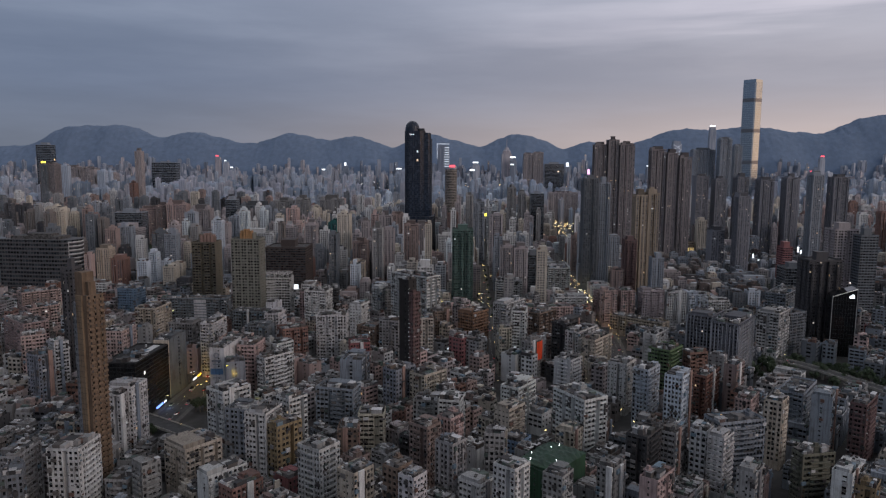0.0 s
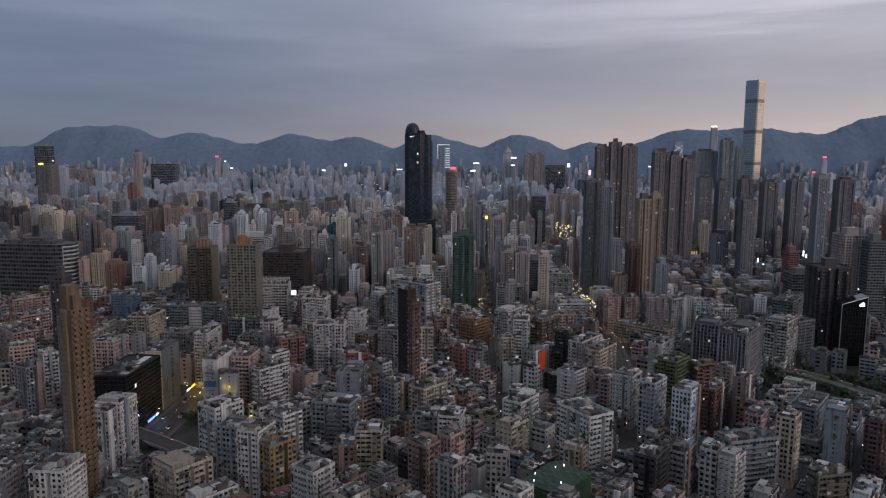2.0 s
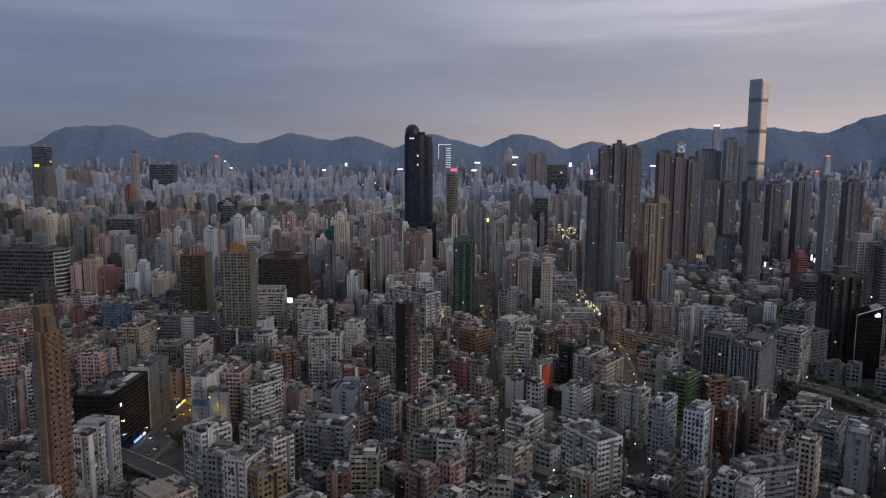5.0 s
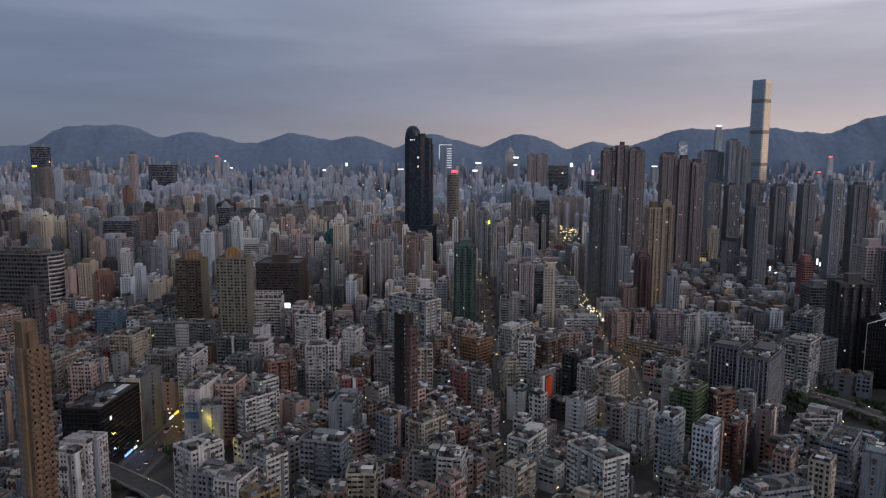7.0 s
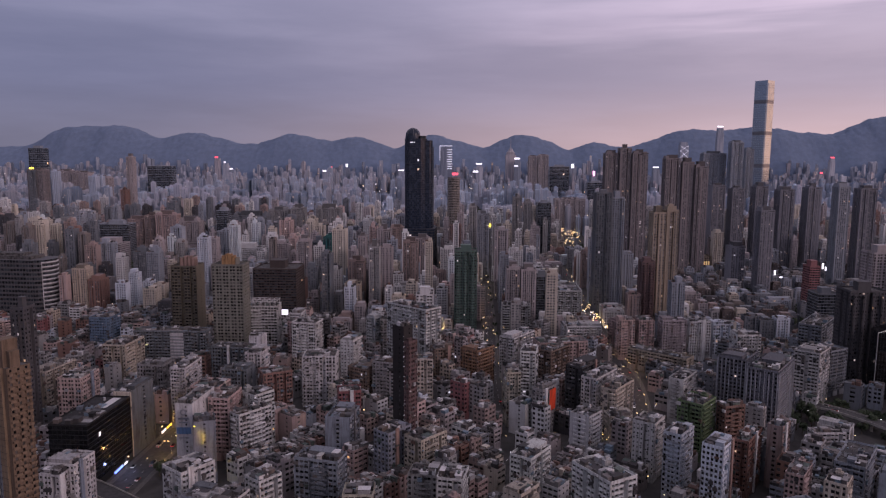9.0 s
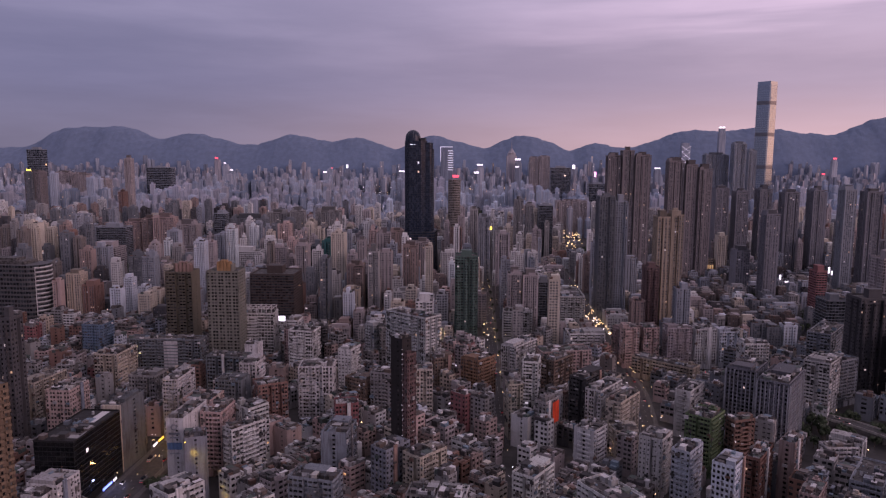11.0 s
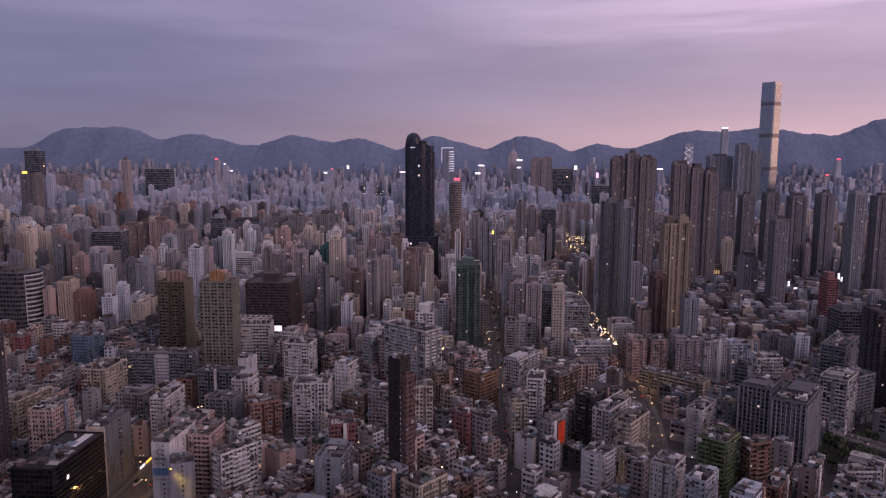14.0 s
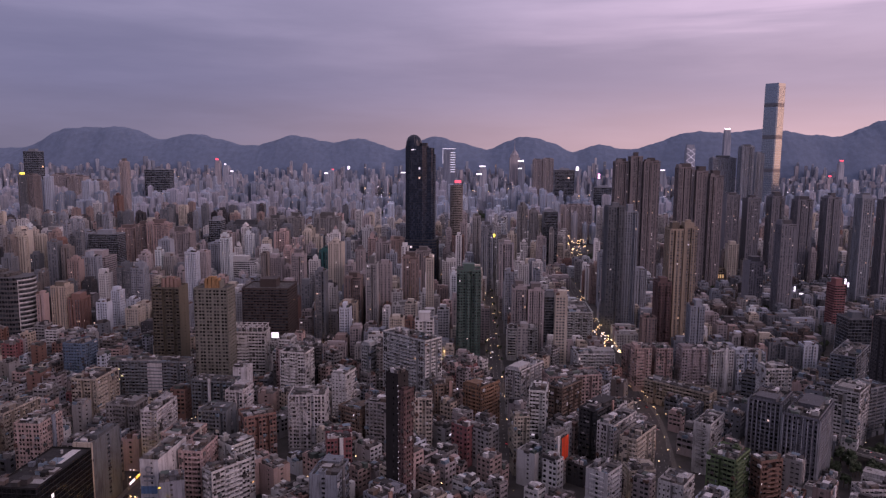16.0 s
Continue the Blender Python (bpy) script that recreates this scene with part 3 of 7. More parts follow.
def tower(x, y, w, d, h, style, paint, seed, turn=0.0):
    """A tall block: shaft with projecting window bays, top storey set back, machine rooms above."""
    rng = random.Random(seed)
    shade = rng.uniform(0.9, 1.06)
    colour = tuple(c * shade for c in PAINT[paint])
    wall, panes = Shape(), Shape()
    far = y > 1700
    slim = style == "flats" and y > 900
    if slim:
        n = max(1, round(w / 13))
        for k in range(n):
            # stacks of flats stepping in and out along the front
            a, b = Shape(), Shape()
            corrugated(a, b, w / n - 0.4, d - (2.5 if k % 2 else 0), h - (2.4 if k % 2 else 0), rng)
            for src, dst in ((a, wall), (b, panes)):
                i = len(dst.v)
                dst.v += [(p - w / 2 + (k + 0.5) * w / n, q, r) for p, q, r in src.v]
                dst.f += [tuple(i + v for v in face) for face in src.f]
    else:
        facade(wall, panes, w, d, h, style, rng, 3.1 if not far else 6.0, 3.2 if not far else 7.0, 8.0, plain_sides=(2,))
    if style == "flats" and not slim:
        # projecting stacks of bay windows on the two long faces
        n = max(1, round(w / 9))
        for k in range(n):
            u = -w / 2 + (k + 0.5) * w / n
            for s in (-1, 1):
                facade(wall, panes, w / n * 0.5, 2.4, h - 3, "punch", rng, 3.1 if not far else 6.0, 2.6, 8.0, None, u, s * (d / 2 + 0.9), (2,) if s < 0 else (0, 1, 2, 3))
                c = s * (d / 2 + 0.9)
                wall.quad((u - w / n * 0.25, c - 1.2, h - 3), (u + w / n * 0.25, c - 1.2, h - 3), (u + w / n * 0.25, c + 1.2, h - 3), (u - w / n * 0.25, c + 1.2, h - 3))
    ob = new("tower_block", wall.mesh("tower_block", M_CLAD))
    ob.color = (*colour, 1)
    tagged(ob, f"{WORDS.get(paint, paint)} high-rise tower, {STYLE_WORDS[style]}", "tower", "city towers")
    part("window_panes", panes, M_FLOORS_LIT if slim else M_CURTAIN if style in ("glass", "mall") else M_PANE_LIT if paint == "dark" else M_PANE if y < 950 else M_PANE_HAZED, ob, "", tuple(c * 0.8 for c in colour), "stuff")
    roof = Shape()
    roof.box(-w / 2 + 0.3, -d / 2 + 0.3, h - 1, w / 2 - 0.3, d / 2 - 0.3, h - 0.2)
    part("roof_slab", roof, M_ROOF, ob)
    rail = Shape()
    ring(rail, w - 0.01, d - 0.01, h - 0.2, h + 1.2, 0.3)
    part("parapet", rail, M_CLAD, ob, "", colour)
    top = Shape()
    k = rng.uniform(0.35, 0.6)
    t = rng.uniform(4, 9) if h > 60 else rng.uniform(3, 5)
    top.box(-w * k / 2, -d * k / 2, h - 0.2, w * k / 2, d * k / 2, h + t)
    top.box(-w * k / 2 - 0.4, -d * k / 2 - 0.4, h + t, w * k / 2 + 0.4, d * k / 2 + 0.4, h + t + 0.4, True)
    part("machine_room", top, M_CLAD, ob, "", tuple(c * (0.4 if slim else 1.0) for c in colour))
    ob.matrix_world = pose(x, y, 0, 0, 0, turn)
    TAKEN.append((x, y, w + 2, d + 4, math.radians(turn)))
    return ob


# ---------------------------------------------------------------- ground, harbour, hills
def sheet(name, x0, y0, x1, y1, z, mat, label, category):
    s = Shape()
    s.quad((x0, y0, z), (x1, y0, z), (x1, y1, z), (x0, y1, z))
    return tagged(new(name, s.mesh(name, mat)), label, category, "", "structure")


sheet("ground", -12000, -2500, 12000, 9500, 0.0, M_GROUND, "dark paved city ground between the buildings", "ground")
sheet("water", -9000, 3660, 9000, 4330, 0.3, M_WATER, "grey harbour water in front of the far shore", "water")


def hill_height(x, y):
    """Ridges of rounded hills on the far shore."""
    top = sum((peak * math.exp(-((x - cx) / wide) ** 2)) ** 5 for cx, peak, wide in HILLS) ** 0.2
    n = noise.noise((x / 280, y / 280, 3.1)) * 18 + noise.noise((x / 90, y / 90, 7.7)) * 11 + noise.noise((x / 28, y / 28, 1.3)) * 6
    spur = 0.5 + 0.5 * noise.noise((x / 220, 9.2, 0.0))
    rise = max(0.0, min(1.0, (y - 4400 - 160 * spur) / (500 - 160 * spur)))
    fall = 1.0 if y < 4925 else 0.97
    return (top + n * min(1.0, rise * 1.5)) * (rise * rise * (3 - 2 * rise)) * fall


HILLS = [(-3466, 234, 533), (-3154, 258, 652), (-2702, 358, 407), (-2505, 372, 564), (-2306, 372, 379), (-1871, 354, 492), (-1544, 264, 666), (-1141, 355, 456), (-742, 329, 369),
         (-563, 248, 271), (-215, 341, 410), (12, 275, 287), (404, 357, 407), (614, 256, 209), (865, 302, 305), (1227, 282, 551), (1576, 390, 544), (1958, 405, 526),
         (2309, 374, 477), (2690, 417, 419), (3018, 499, 564), (3410, 557, 598)]
hs = Shape()
cols, ranks = 760, 34
for j in range(ranks + 1):
    for i in range(cols + 1):
        hx, hy = -4500 + 9000 * i / cols, 4400 + 550 * j / ranks
        hs.v.append((hx, hy, hill_height(hx, hy)))
for j in range(ranks):
    for i in range(cols):
        a = j * (cols + 1) + i
        hs.f.append((a, a + 1, a + cols + 2, a + cols + 1))
hills = tagged(new("hills", hs.mesh("hills", M_HILL)), "wooded hills, haze painted in blue-grey, behind the far shore", "hills", "", "structure")

# ---------------------------------------------------------------- towers and blocks that stand out
near_block(-234.0, 494.0, 24.0, 52.0, 43, -2, "glass", "black", 700)
near_block(-160.0, 529.0, 14.0, 24.0, 43, -4, "punch", "pink", 701)
near_block(40.0, 592.8, 11.0, 13.0, 42, 8, "punch", "cream", 703)
tower(257.3, 1302.0, 22.2, 24.0, 211.9, "flats", "mauve", 100)
tower(279.4, 1297.0, 19.3, 24.0, 220.3, "flats", "mauve", 101)
tower(303.2, 1292.0, 26.5, 24.0, 212.2, "flats", "mauve", 102)
tower(363.0, 1304.0, 26.7, 24.0, 203.2, "flats", "mauve", 103)
tower(387.4, 1300.0, 20.2, 24.0, 197.0, "flats", "mauve", 104)
tower(409.3, 1296.0, 22.0, 24.0, 189.8, "flats", "mauve", 105)
tower(474.0, 1393.0, 24.8, 26.0, 154.1, "flats", "dusk", 106)
tower(508.5, 1389.0, 22.7, 26.0, 148.5, "flats", "dusk", 107)
tower(548.0, 1383.0, 22.6, 26.0, 153.1, "flats", "dusk", 108)
tower(590.2, 1373.0, 27.2, 26.0, 148.0, "flats", "dusk", 109)
tower(634.3, 1363.0, 25.0, 26.0, 152.7, "flats", "dusk", 110)
tower(436.5, 1091.0, 19.7, 22.0, 130.4, "flats", "dusk", 111)
tower(595.1, 1191.0, 18.2, 22.0, 161.5, "flats", "bluegrey", 112)
tower(638.5, 1201.0, 26.6, 22.0, 157.9, "flats", "dusk", 113)
tower(185.0, 997.0, 19.3, 24.0, 158.6, "ribs", "slate", 114)
tower(203.9, 1000.0, 15.2, 24.0, 152.3, "ribs", "bluegrey", 115)
tower(233.4, 911.0, 14.9, 22.0, 140.0, "flats", "tan", 116)
tower(248.6, 911.0, 14.3, 22.0, 142.6, "flats", "tan", 117)
tower(215.0, 882.0, 14.2, 20.0, 86.0, "flats", "maroon", 118)
tower(409.5, 1122.0, 20.5, 24.0, 74.6, "flats", "dusk", 119)
tower(5.6, 872.0, 25.5, 24.0, 98.2, "flats", "netgreen", 120)
tower(109.9, 1460.0, 18.1, 20.0, 126.8, "flats", "grey", 121)
tower(130.9, 1460.0, 14.9, 20.0, 116.2, "flats", "grey", 122)
tower(61.8, 901.0, 15.7, 22.0, 73.6, "flats", "pinkgrey", 123)
tower(80.1, 901.0, 18.2, 22.0, 72.5, "flats", "pinkgrey", 124)
tower(-221.2, 1055.0, 16.8, 20.0, 85.7, "flats", "pinkgrey", 125)
tower(-138.6, 996.0, 21.5, 22.0, 67.2, "flats", "brownpink", 126)
tower(-134.0, 932.0, 19.3, 20.0, 47.5, "flats", "beige", 127)
tower(-108.6, 947.0, 13.5, 20.0, 91.9, "flats", "grey", 128)
tower(-218.8, 902.5, 50.8, 45.0, 72.0, "mall", "umber", 129)
tower(-336.0, 1165.0, 48.0, 30.0, 61.8, "mall", "white", 130)
moss_tower = tower(-292.2, 806.0, 27.0, 24.0, 88.0, "strip", "moss", 131)
sage_tower = tower(-225.6, 746.0, 30.2, 22.0, 99.0, "punch", "sage", 132)
tower(-537.9, 1131.0, 41.9, 34.0, 70.1, "mall", "pinkgrey", 134)
tower(-629.3, 1339.0, 52.4, 30.0, 80.1, "glass", "bluegrey", 135)
tower(-732.1, 1357.0, 34.9, 28.0, 83.3, "flats", "white", 136)
tower(-703.7, 1357.0, 21.3, 25.2, 69.4, "flats", "white", 137)
tower(-1054.6, 1806.0, 38.9, 32.0, 167.0, "flats", "mauve", 138)
tower(-1481.5, 2518.0, 51.2, 36.0, 228.0, "glass", "bluegrey", 139)
# pinkish grey on these three brown towers stands in for haze
tower(-1309.0, 2380.0, 52.0, 40.0, 151.6, "flats", "pinkgrey", 140)
tower(-1248.0, 2370.0, 51.7, 40.0, 148.6, "flats", "pinkgrey", 141)
tower(-1181.0, 2360.0, 58.8, 40.0, 131.3, "flats", "pinkgrey", 142)
tower(-836.2, 1841.0, 16.9, 20.0, 200.4, "flats", "pinkgrey", 143)
tower(-840.8, 1811.0, 13.9, 22.0, 118.9, "flats", "redbrown", 144)
tower(-1091.8, 2620.0, 89.6, 40.0, 167.1, "glass", "bluegrey", 145)
tower(-635.2, 1432.0, 30.4, 24.0, 80.6, "flats", "pink", 146)
tower(-602.0, 1422.0, 21.5, 24.0, 88.3, "flats", "brownpink", 147)
tower(-566.4, 1412.0, 40.4, 24.0, 91.6, "flats", "pink", 148)
tower(-462.9, 1262.0, 34.8, 24.0, 93.1, "flats", "pinkgrey", 149)
tower(-444.6, 1232.0, 36.7, 24.0, 56.2, "flats", "pinkgrey", 150)
tower(-426.2, 1320.0, 19.6, 24.0, 107.0, "glass", "bluegrey", 151)
tower(-411.6, 1316.0, 9.8, 20.0, 83.9, "flats", "white", 152)
tower(-410.6, 1435.0, 68.6, 30.0, 88.9, "flats", "slate", 153)
tower(-375.8, 1513.0, 42.0, 26.0, 94.1, "flats", "grey", 154)
tower(-330.1, 1493.0, 27.9, 26.0, 99.5, "flats", "grey", 155)
tower(-284.4, 1410.0, 16.8, 20.0, 85.4, "flats", "cream", 156)
tower(-272.2, 1515.0, 49.7, 30.0, 98.3, "flats", "grey", 157)
tower(-194.3, 1133.0, 28.0, 26.0, 82.4, "flats", "teal", 158)
tower(-219.2, 1143.0, 17.5, 26.0, 74.2, "glass", "slate", 159)
tower(-186.7, 1042.0, 16.6, 24.0, 48.6, "flats", "slate", 160)
tower(-146.4, 1110.0, 12.1, 20.0, 87.0, "flats", "pinkgrey", 161)
tower(-120.0, 1161.0, 21.1, 22.0, 91.9, "flats", "pinkgrey", 162)
tower(-104.1, 1211.0, 21.2, 22.0, 90.6, "flats", "brownpink", 163)
tower(-68.4, 1021.0, 20.4, 22.0, 90.4, "flats", "brownpink", 164)
tower(-62.5, 1200.0, 23.6, 20.0, 74.5, "flats", "pinkgrey", 165)
tower(-49.6, 1513.0, 31.4, 26.0, 57.3, "flats", "grey", 166)
tower(37.0, 1260.0, 20.1, 20.0, 109.2, "flats", "bluegrey", 167)
tower(20.8, 1310.0, 14.3, 20.0, 118.8, "flats", "grey", 168)
tower(63.9, 1260.0, 18.3, 20.0, 86.4, "flats", "grey", 169)
tower(168.5, 1515.0, 27.7, 30.0, 112.8, "glass", "bluegrey", 170)
tower(297.2, 2015.0, 84.0, 30.0, 91.9, "flats", "pinkgrey", 171)
tower(233.6, 1362.0, 27.8, 24.0, 31.4, "flats", "pinkgrey", 172)
# paler paints from here to the last distant tower imitate haze
tower(294.3, 3020.0, 36.5, 40.0, 209.4, "flats", "pinkgrey", 173)
tower(336.4, 3020.0, 43.3, 40.0, 214.1, "flats", "pinkgrey", 174)
tower(431.8, 3225.0, 85.4, 50.0, 165.9, "glass", "bluegrey", 175)
tower(480.4, 2620.0, 62.9, 40.0, 117.0, "glass", "bluegrey", 176)
tower(859.4, 2520.0, 78.1, 40.0, 220.9, "flats", "bluegrey", 177)
tower(915.5, 2468.0, 39.9, 36.0, 257.5, "flats", "bluegrey", 178)
tower(996.7, 2568.0, 28.4, 36.0, 236.8, "flats", "bluegrey", 179)
tower(360.6, 702.0, 32.3, 24.0, 87.7, "flats", "dark", 180)
tower(394.1, 832.0, 22.5, 24.0, 60.2, "glass", "slate", 181)
tower(439.1, 812.0, 26.6, 24.0, 107.4, "punch", "pinkgrey", 182)
tower(455.6, 792.0, 19.3, 16.8, 102.6, "mall", "slate", 183)
tower(467.9, 1010.0, 13.8, 20.0, 62.7, "mall", "red", 184)
tower(-307.8, 547.0, 9.4, 14.0, 97.7, "flats", "dark", 185)
tower(-67.8, 960.0, 34.8, 20.0, 40.5, "flats", "white", 186)
near_block(-202.7, 772.0, 34.0, 20.0, 53, 0, "strip", "white", 450)
near_block(127.2, 935.0, 39.0, 62.0, 45, -2, "strip", "white", 451)
near_block(64.4, 874.0, 33.0, 18.0, 35, -2, "strip", "white", 452)
tower(98.5, 922.0, 15.5, 20.0, 61.0, "glass", "slate", 453)
tower(-35.8, 764.0, 17.0, 16.0, 67.7, "punch", "white", 454)
tower(-473.5, 928.0, 18.0, 18.0, 63.7, "flats", "beige", 455)
tower(-455.0, 930.0, 17.0, 20.0, 50.0, "flats", "redbrown", 456)
tower(-474.0, 1045.0, 32.0, 18.0, 31.0, "punch", "white", 457)
podium = tower(419.2, 1345.0, 58.5, 20.0, 30.0, "mall", "tan", 458)
near_block(-175.2, 515.2, 34.6, 11.1, 46, 86, "blank", "white", 300)
near_block(61.6, 572.5, 17.1, 9, 36, 54, "punch", "grey", 301)
near_block(50.0, 359.5, 34.5, 23.1, 26, 51, "blank", "net", 302)
near_block(-36.7, 507.1, 9, 9, 97, 55, "blank", "soot", 303)
near_block(-453.0, 739.5, 38.2, 20, 42, 46, "strip", "pink", 304)
near_block(-414.9, 677.8, 27.8, 20, 38, 53, "strip", "pink", 305)
near_block(-384.9, 605.6, 49.5, 20, 42, -39, "punch", "pink", 306)
near_block(-335.3, 536.1, 17.2, 14, 46, 33, "punch", "pink", 307)
near_block(-309.6, 501.3, 12.1, 14, 40, 63, "punch", "bluegrey", 308)
near_block(-311.8, 528.6, 11.2, 14, 42, 51, "strip", "white", 309)
near_block(-196.0, 340.5, 20.2, 16.7, 40, 87, "punch", "white", 310)
near_block(-227.8, 344.5, 21.1, 11.4, 34, 89, "punch", "grey", 311)
near_block(-211.6, 315.1, 9, 14, 36, 27, "punch", "slate", 312)
near_block(-203.3, 414.9, 17.0, 16.5, 47, 83, "punch", "white", 313)
near_block(-205.5, 403.6, 6.9, 11.4, 44, 82, "punch", "white", 314)
near_block(-210.3, 589.0, 30.5, 11.8, 46, 88, "strip", "white", 315)
near_block(-160.8, 490.8, 13.4, 14, 40, 22, "blank", "bluegrey", 316)
near_block(-138.7, 409.9, 19.6, 16.9, 47, 54, "strip", "white", 318)
near_block(-122.9, 385.0, 12.2, 14.3, 44, 74, "punch", "bluegrey", 319)
near_block(-109.8, 382.0, 18.3, 13.4, 44, 75, "strip", "white", 320)
near_block(-100.2, 409.6, 14.1, 12.4, 42, 52, "strip", "white", 321)
near_block(-96.4, 376.4, 17.4, 8.7, 38, 51, "punch", "mustard", 322)
near_block(-145.6, 368.8, 22.3, 21.6, 30, 52, "strip", "cream", 323)
near_block(-118.0, 335.1, 21.9, 10.7, 30, 50, "punch", "white", 324)
near_block(-105.3, 324.3, 17.7, 11.4, 28, 52, "punch", "redbrown", 325)
near_block(-160.8, 344.0, 10.6, 10.4, 28, 52, "punch", "grey", 326)
near_block(-143.0, 593.1, 22.2, 17.8, 40, 30, "punch", "redbrown", 327)
near_block(-113.4, 623.5, 26.2, 20, 45, 3, "fins", "white", 328)
near_block(-166.5, 771.1, 18.0, 12.4, 46, 86, "strip", "white", 329)
near_block(-138.7, 755.2, 24.3, 16.0, 45, 103, "strip", "dark", 330)
near_block(-28.4, 626.1, 12.7, 14, 42, 3, "punch", "cream", 331)
near_block(-15.8, 666.2, 17.1, 14, 40, 20, "punch", "brown", 332)
near_block(15.2, 666.3, 25.1, 18.0, 40, 51, "punch", "orange", 333)
near_block(56.2, 626.4, 20.8, 12.6, 50, 79, "strip", "white", 334)
near_block(82.1, 668.5, 29.4, 12.6, 40, 50, "strip", "brown", 335)
near_block(96.8, 609.7, 29.0, 14.1, 44, 51, "strip", "dark", 336)
near_block(106.1, 590.8, 35.6, 12.3, 42, 53, "punch", "white", 337)
near_block(85.4, 528.5, 18.1, 14.5, 34, 51, "punch", "white", 338)
near_block(115.3, 569.9, 32.1, 11.4, 40, 53, "punch", "cream", 339)
near_block(-77.0, 513.5, 23.7, 16.6, 37, 83, "strip", "bluegrey", 340)
near_block(-81.5, 567.8, 16.2, 14, 34, 15, "punch", "red", 341)
near_block(-41.3, 485.5, 20.6, 12.6, 38, 52, "punch", "bluegrey", 342)
near_block(-20.5, 481.8, 22.9, 14.4, 36, 49, "punch", "cream", 343)
near_block(-78.4, 447.3, 14.0, 26.2, 36, 77, "strip", "bluegrey", 344)
near_block(-53.2, 423.0, 16.3, 14, 28, 2, "strip", "cream", 345)
near_block(-19.3, 443.3, 13.6, 16.5, 30, 81, "punch", "grey", 346)
near_block(-3.3, 428.7, 17.4, 14.3, 36, 79, "strip", "white", 347)
near_block(-4.1, 395.1, 11.7, 10.1, 36, 53, "fins", "pink", 348)
near_block(-17.8, 377.9, 11.8, 13.1, 38, 52, "punch", "brownpink", 349)
near_block(-3.1, 350.0, 11.1, 11.7, 40, 51, "fins", "grey", 350)
near_block(20.9, 366.8, 9.8, 10.9, 38, 81, "punch", "grey", 351)
near_block(-65.1, 404.7, 11.7, 14, 26, 2, "punch", "brown", 352)
near_block(-70.6, 342.3, 14.6, 15.6, 40, 56, "punch", "white", 353)
near_block(-47.8, 315.7, 13.5, 11.2, 40, 54, "punch", "cream", 355)
near_block(-28.3, 320.6, 11.7, 9, 40, 54, "punch", "brown", 356)
near_block(-20.1, 305.3, 9.9, 9, 42, 55, "punch", "white", 357)
near_block(26.0, 318.1, 12.8, 12.4, 42, 51, "punch", "white", 358)
near_block(31.6, 408.7, 16.8, 11.1, 38, 51, "strip", "cream", 359)
near_block(41.7, 463.7, 24.1, 13.8, 34, 55, "strip", "white", 360)
near_block(76.4, 424.9, 18.4, 29.7, 41, 31, "strip", "white", 361)
near_block(66.9, 404.2, 11.6, 12.2, 26, 55, "punch", "cream", 362)
near_block(34.9, 392.9, 14.2, 11.0, 24, 55, "punch", "blue", 363)
near_block(48.8, 323.4, 12.0, 10.4, 36, 55, "punch", "grey", 364)
near_block(168.4, 778.0, 16.0, 16.0, 41, 3, "punch", "pink", 365)
near_block(188.2, 778.0, 15.5, 16.0, 41, 3, "punch", "pink", 366)
near_block(191.0, 729.0, 60.0, 16.0, 20, -42, "strip", "beige", 367)
near_block(216.0, 778.0, 24.0, 16.0, 41, 4, "punch", "pinkgrey", 368)
near_block(242.0, 780.0, 21.0, 18.0, 40, 4, "fins", "white", 369)
near_block(218.3, 612.0, 32.4, 20.4, 52, 53, "ribs", "dusk", 370)
near_block(232.9, 587.3, 45.5, 20.7, 52, 53, "ribs", "dusk", 371)
near_block(295.9, 652.8, 29.4, 20.1, 46, 48, "strip", "white", 372)
near_block(321.2, 677.6, 27.7, 20, 40, 29, "punch", "bluegrey", 373)
near_block(355.0, 763.9, 57.9, 20.8, 45, 51, "strip", "bluegrey", 374)
near_block(163.2, 540.8, 23.4, 17.5, 40, 49, "strip", "green", 375)
near_block(174.7, 608.0, 30.9, 11.6, 36, 53, "punch", "white", 376)
near_block(186.6, 540.8, 16.1, 9, 36, 18, "strip", "redbrown", 377)
near_block(121.4, 506.4, 18.7, 14.4, 38, 55, "punch", "white", 378)
near_block(132.2, 479.6, 20.2, 10.8, 42, 51, "punch", "bluewhite", 379)
near_block(146.1, 453.7, 16.9, 12.1, 45, 51, "punch", "bluewhite", 380)
near_block(177.4, 488.6, 30.0, 9, 36, 53, "strip", "rust", 381)
near_block(199.7, 497.0, 16.6, 9, 40, 50, "punch", "brownpink", 382)
near_block(258.8, 551.7, 22.5, 10.5, 14, 2, "strip", "white", 383)
near_block(230.1, 465.3, 38.7, 15.8, 34, 52, "strip", "bluegrey", 384)
near_block(193.6, 415.7, 14.5, 10.1, 42, 52, "fins", "cream", 385)
near_block(159.7, 392.9, 30.0, 14.9, 38, 16, "strip", "bluegrey", 386)
near_block(227.8, 426.7, 20.1, 11.5, 42, 55, "punch", "bluegrey", 387)
near_block(249.7, 421.9, 27.0, 9, 40, 48, "punch", "maroon", 388)
near_block(190.3, 449.8, 21.8, 9.7, 32, 53, "punch", "pink", 389)
near_block(137.6, 381.7, 9, 14, 36, -37, "punch", "white", 390)
near_block(144.6, 372.6, 14.5, 9, 36, 48, "punch", "white", 391)
near_block(121.7, 381.4, 19.2, 9, 36, 54, "strip", "grey", 392)
near_block(191.6, 365.4, 19.8, 9, 30, 13, "strip", "olive", 393)
near_block(190.8, 332.0, 18.0, 9, 36, 49, "strip", "white", 394)
near_block(96.2, 323.4, 19.1, 9, 36, 50, "punch", "pink", 395)
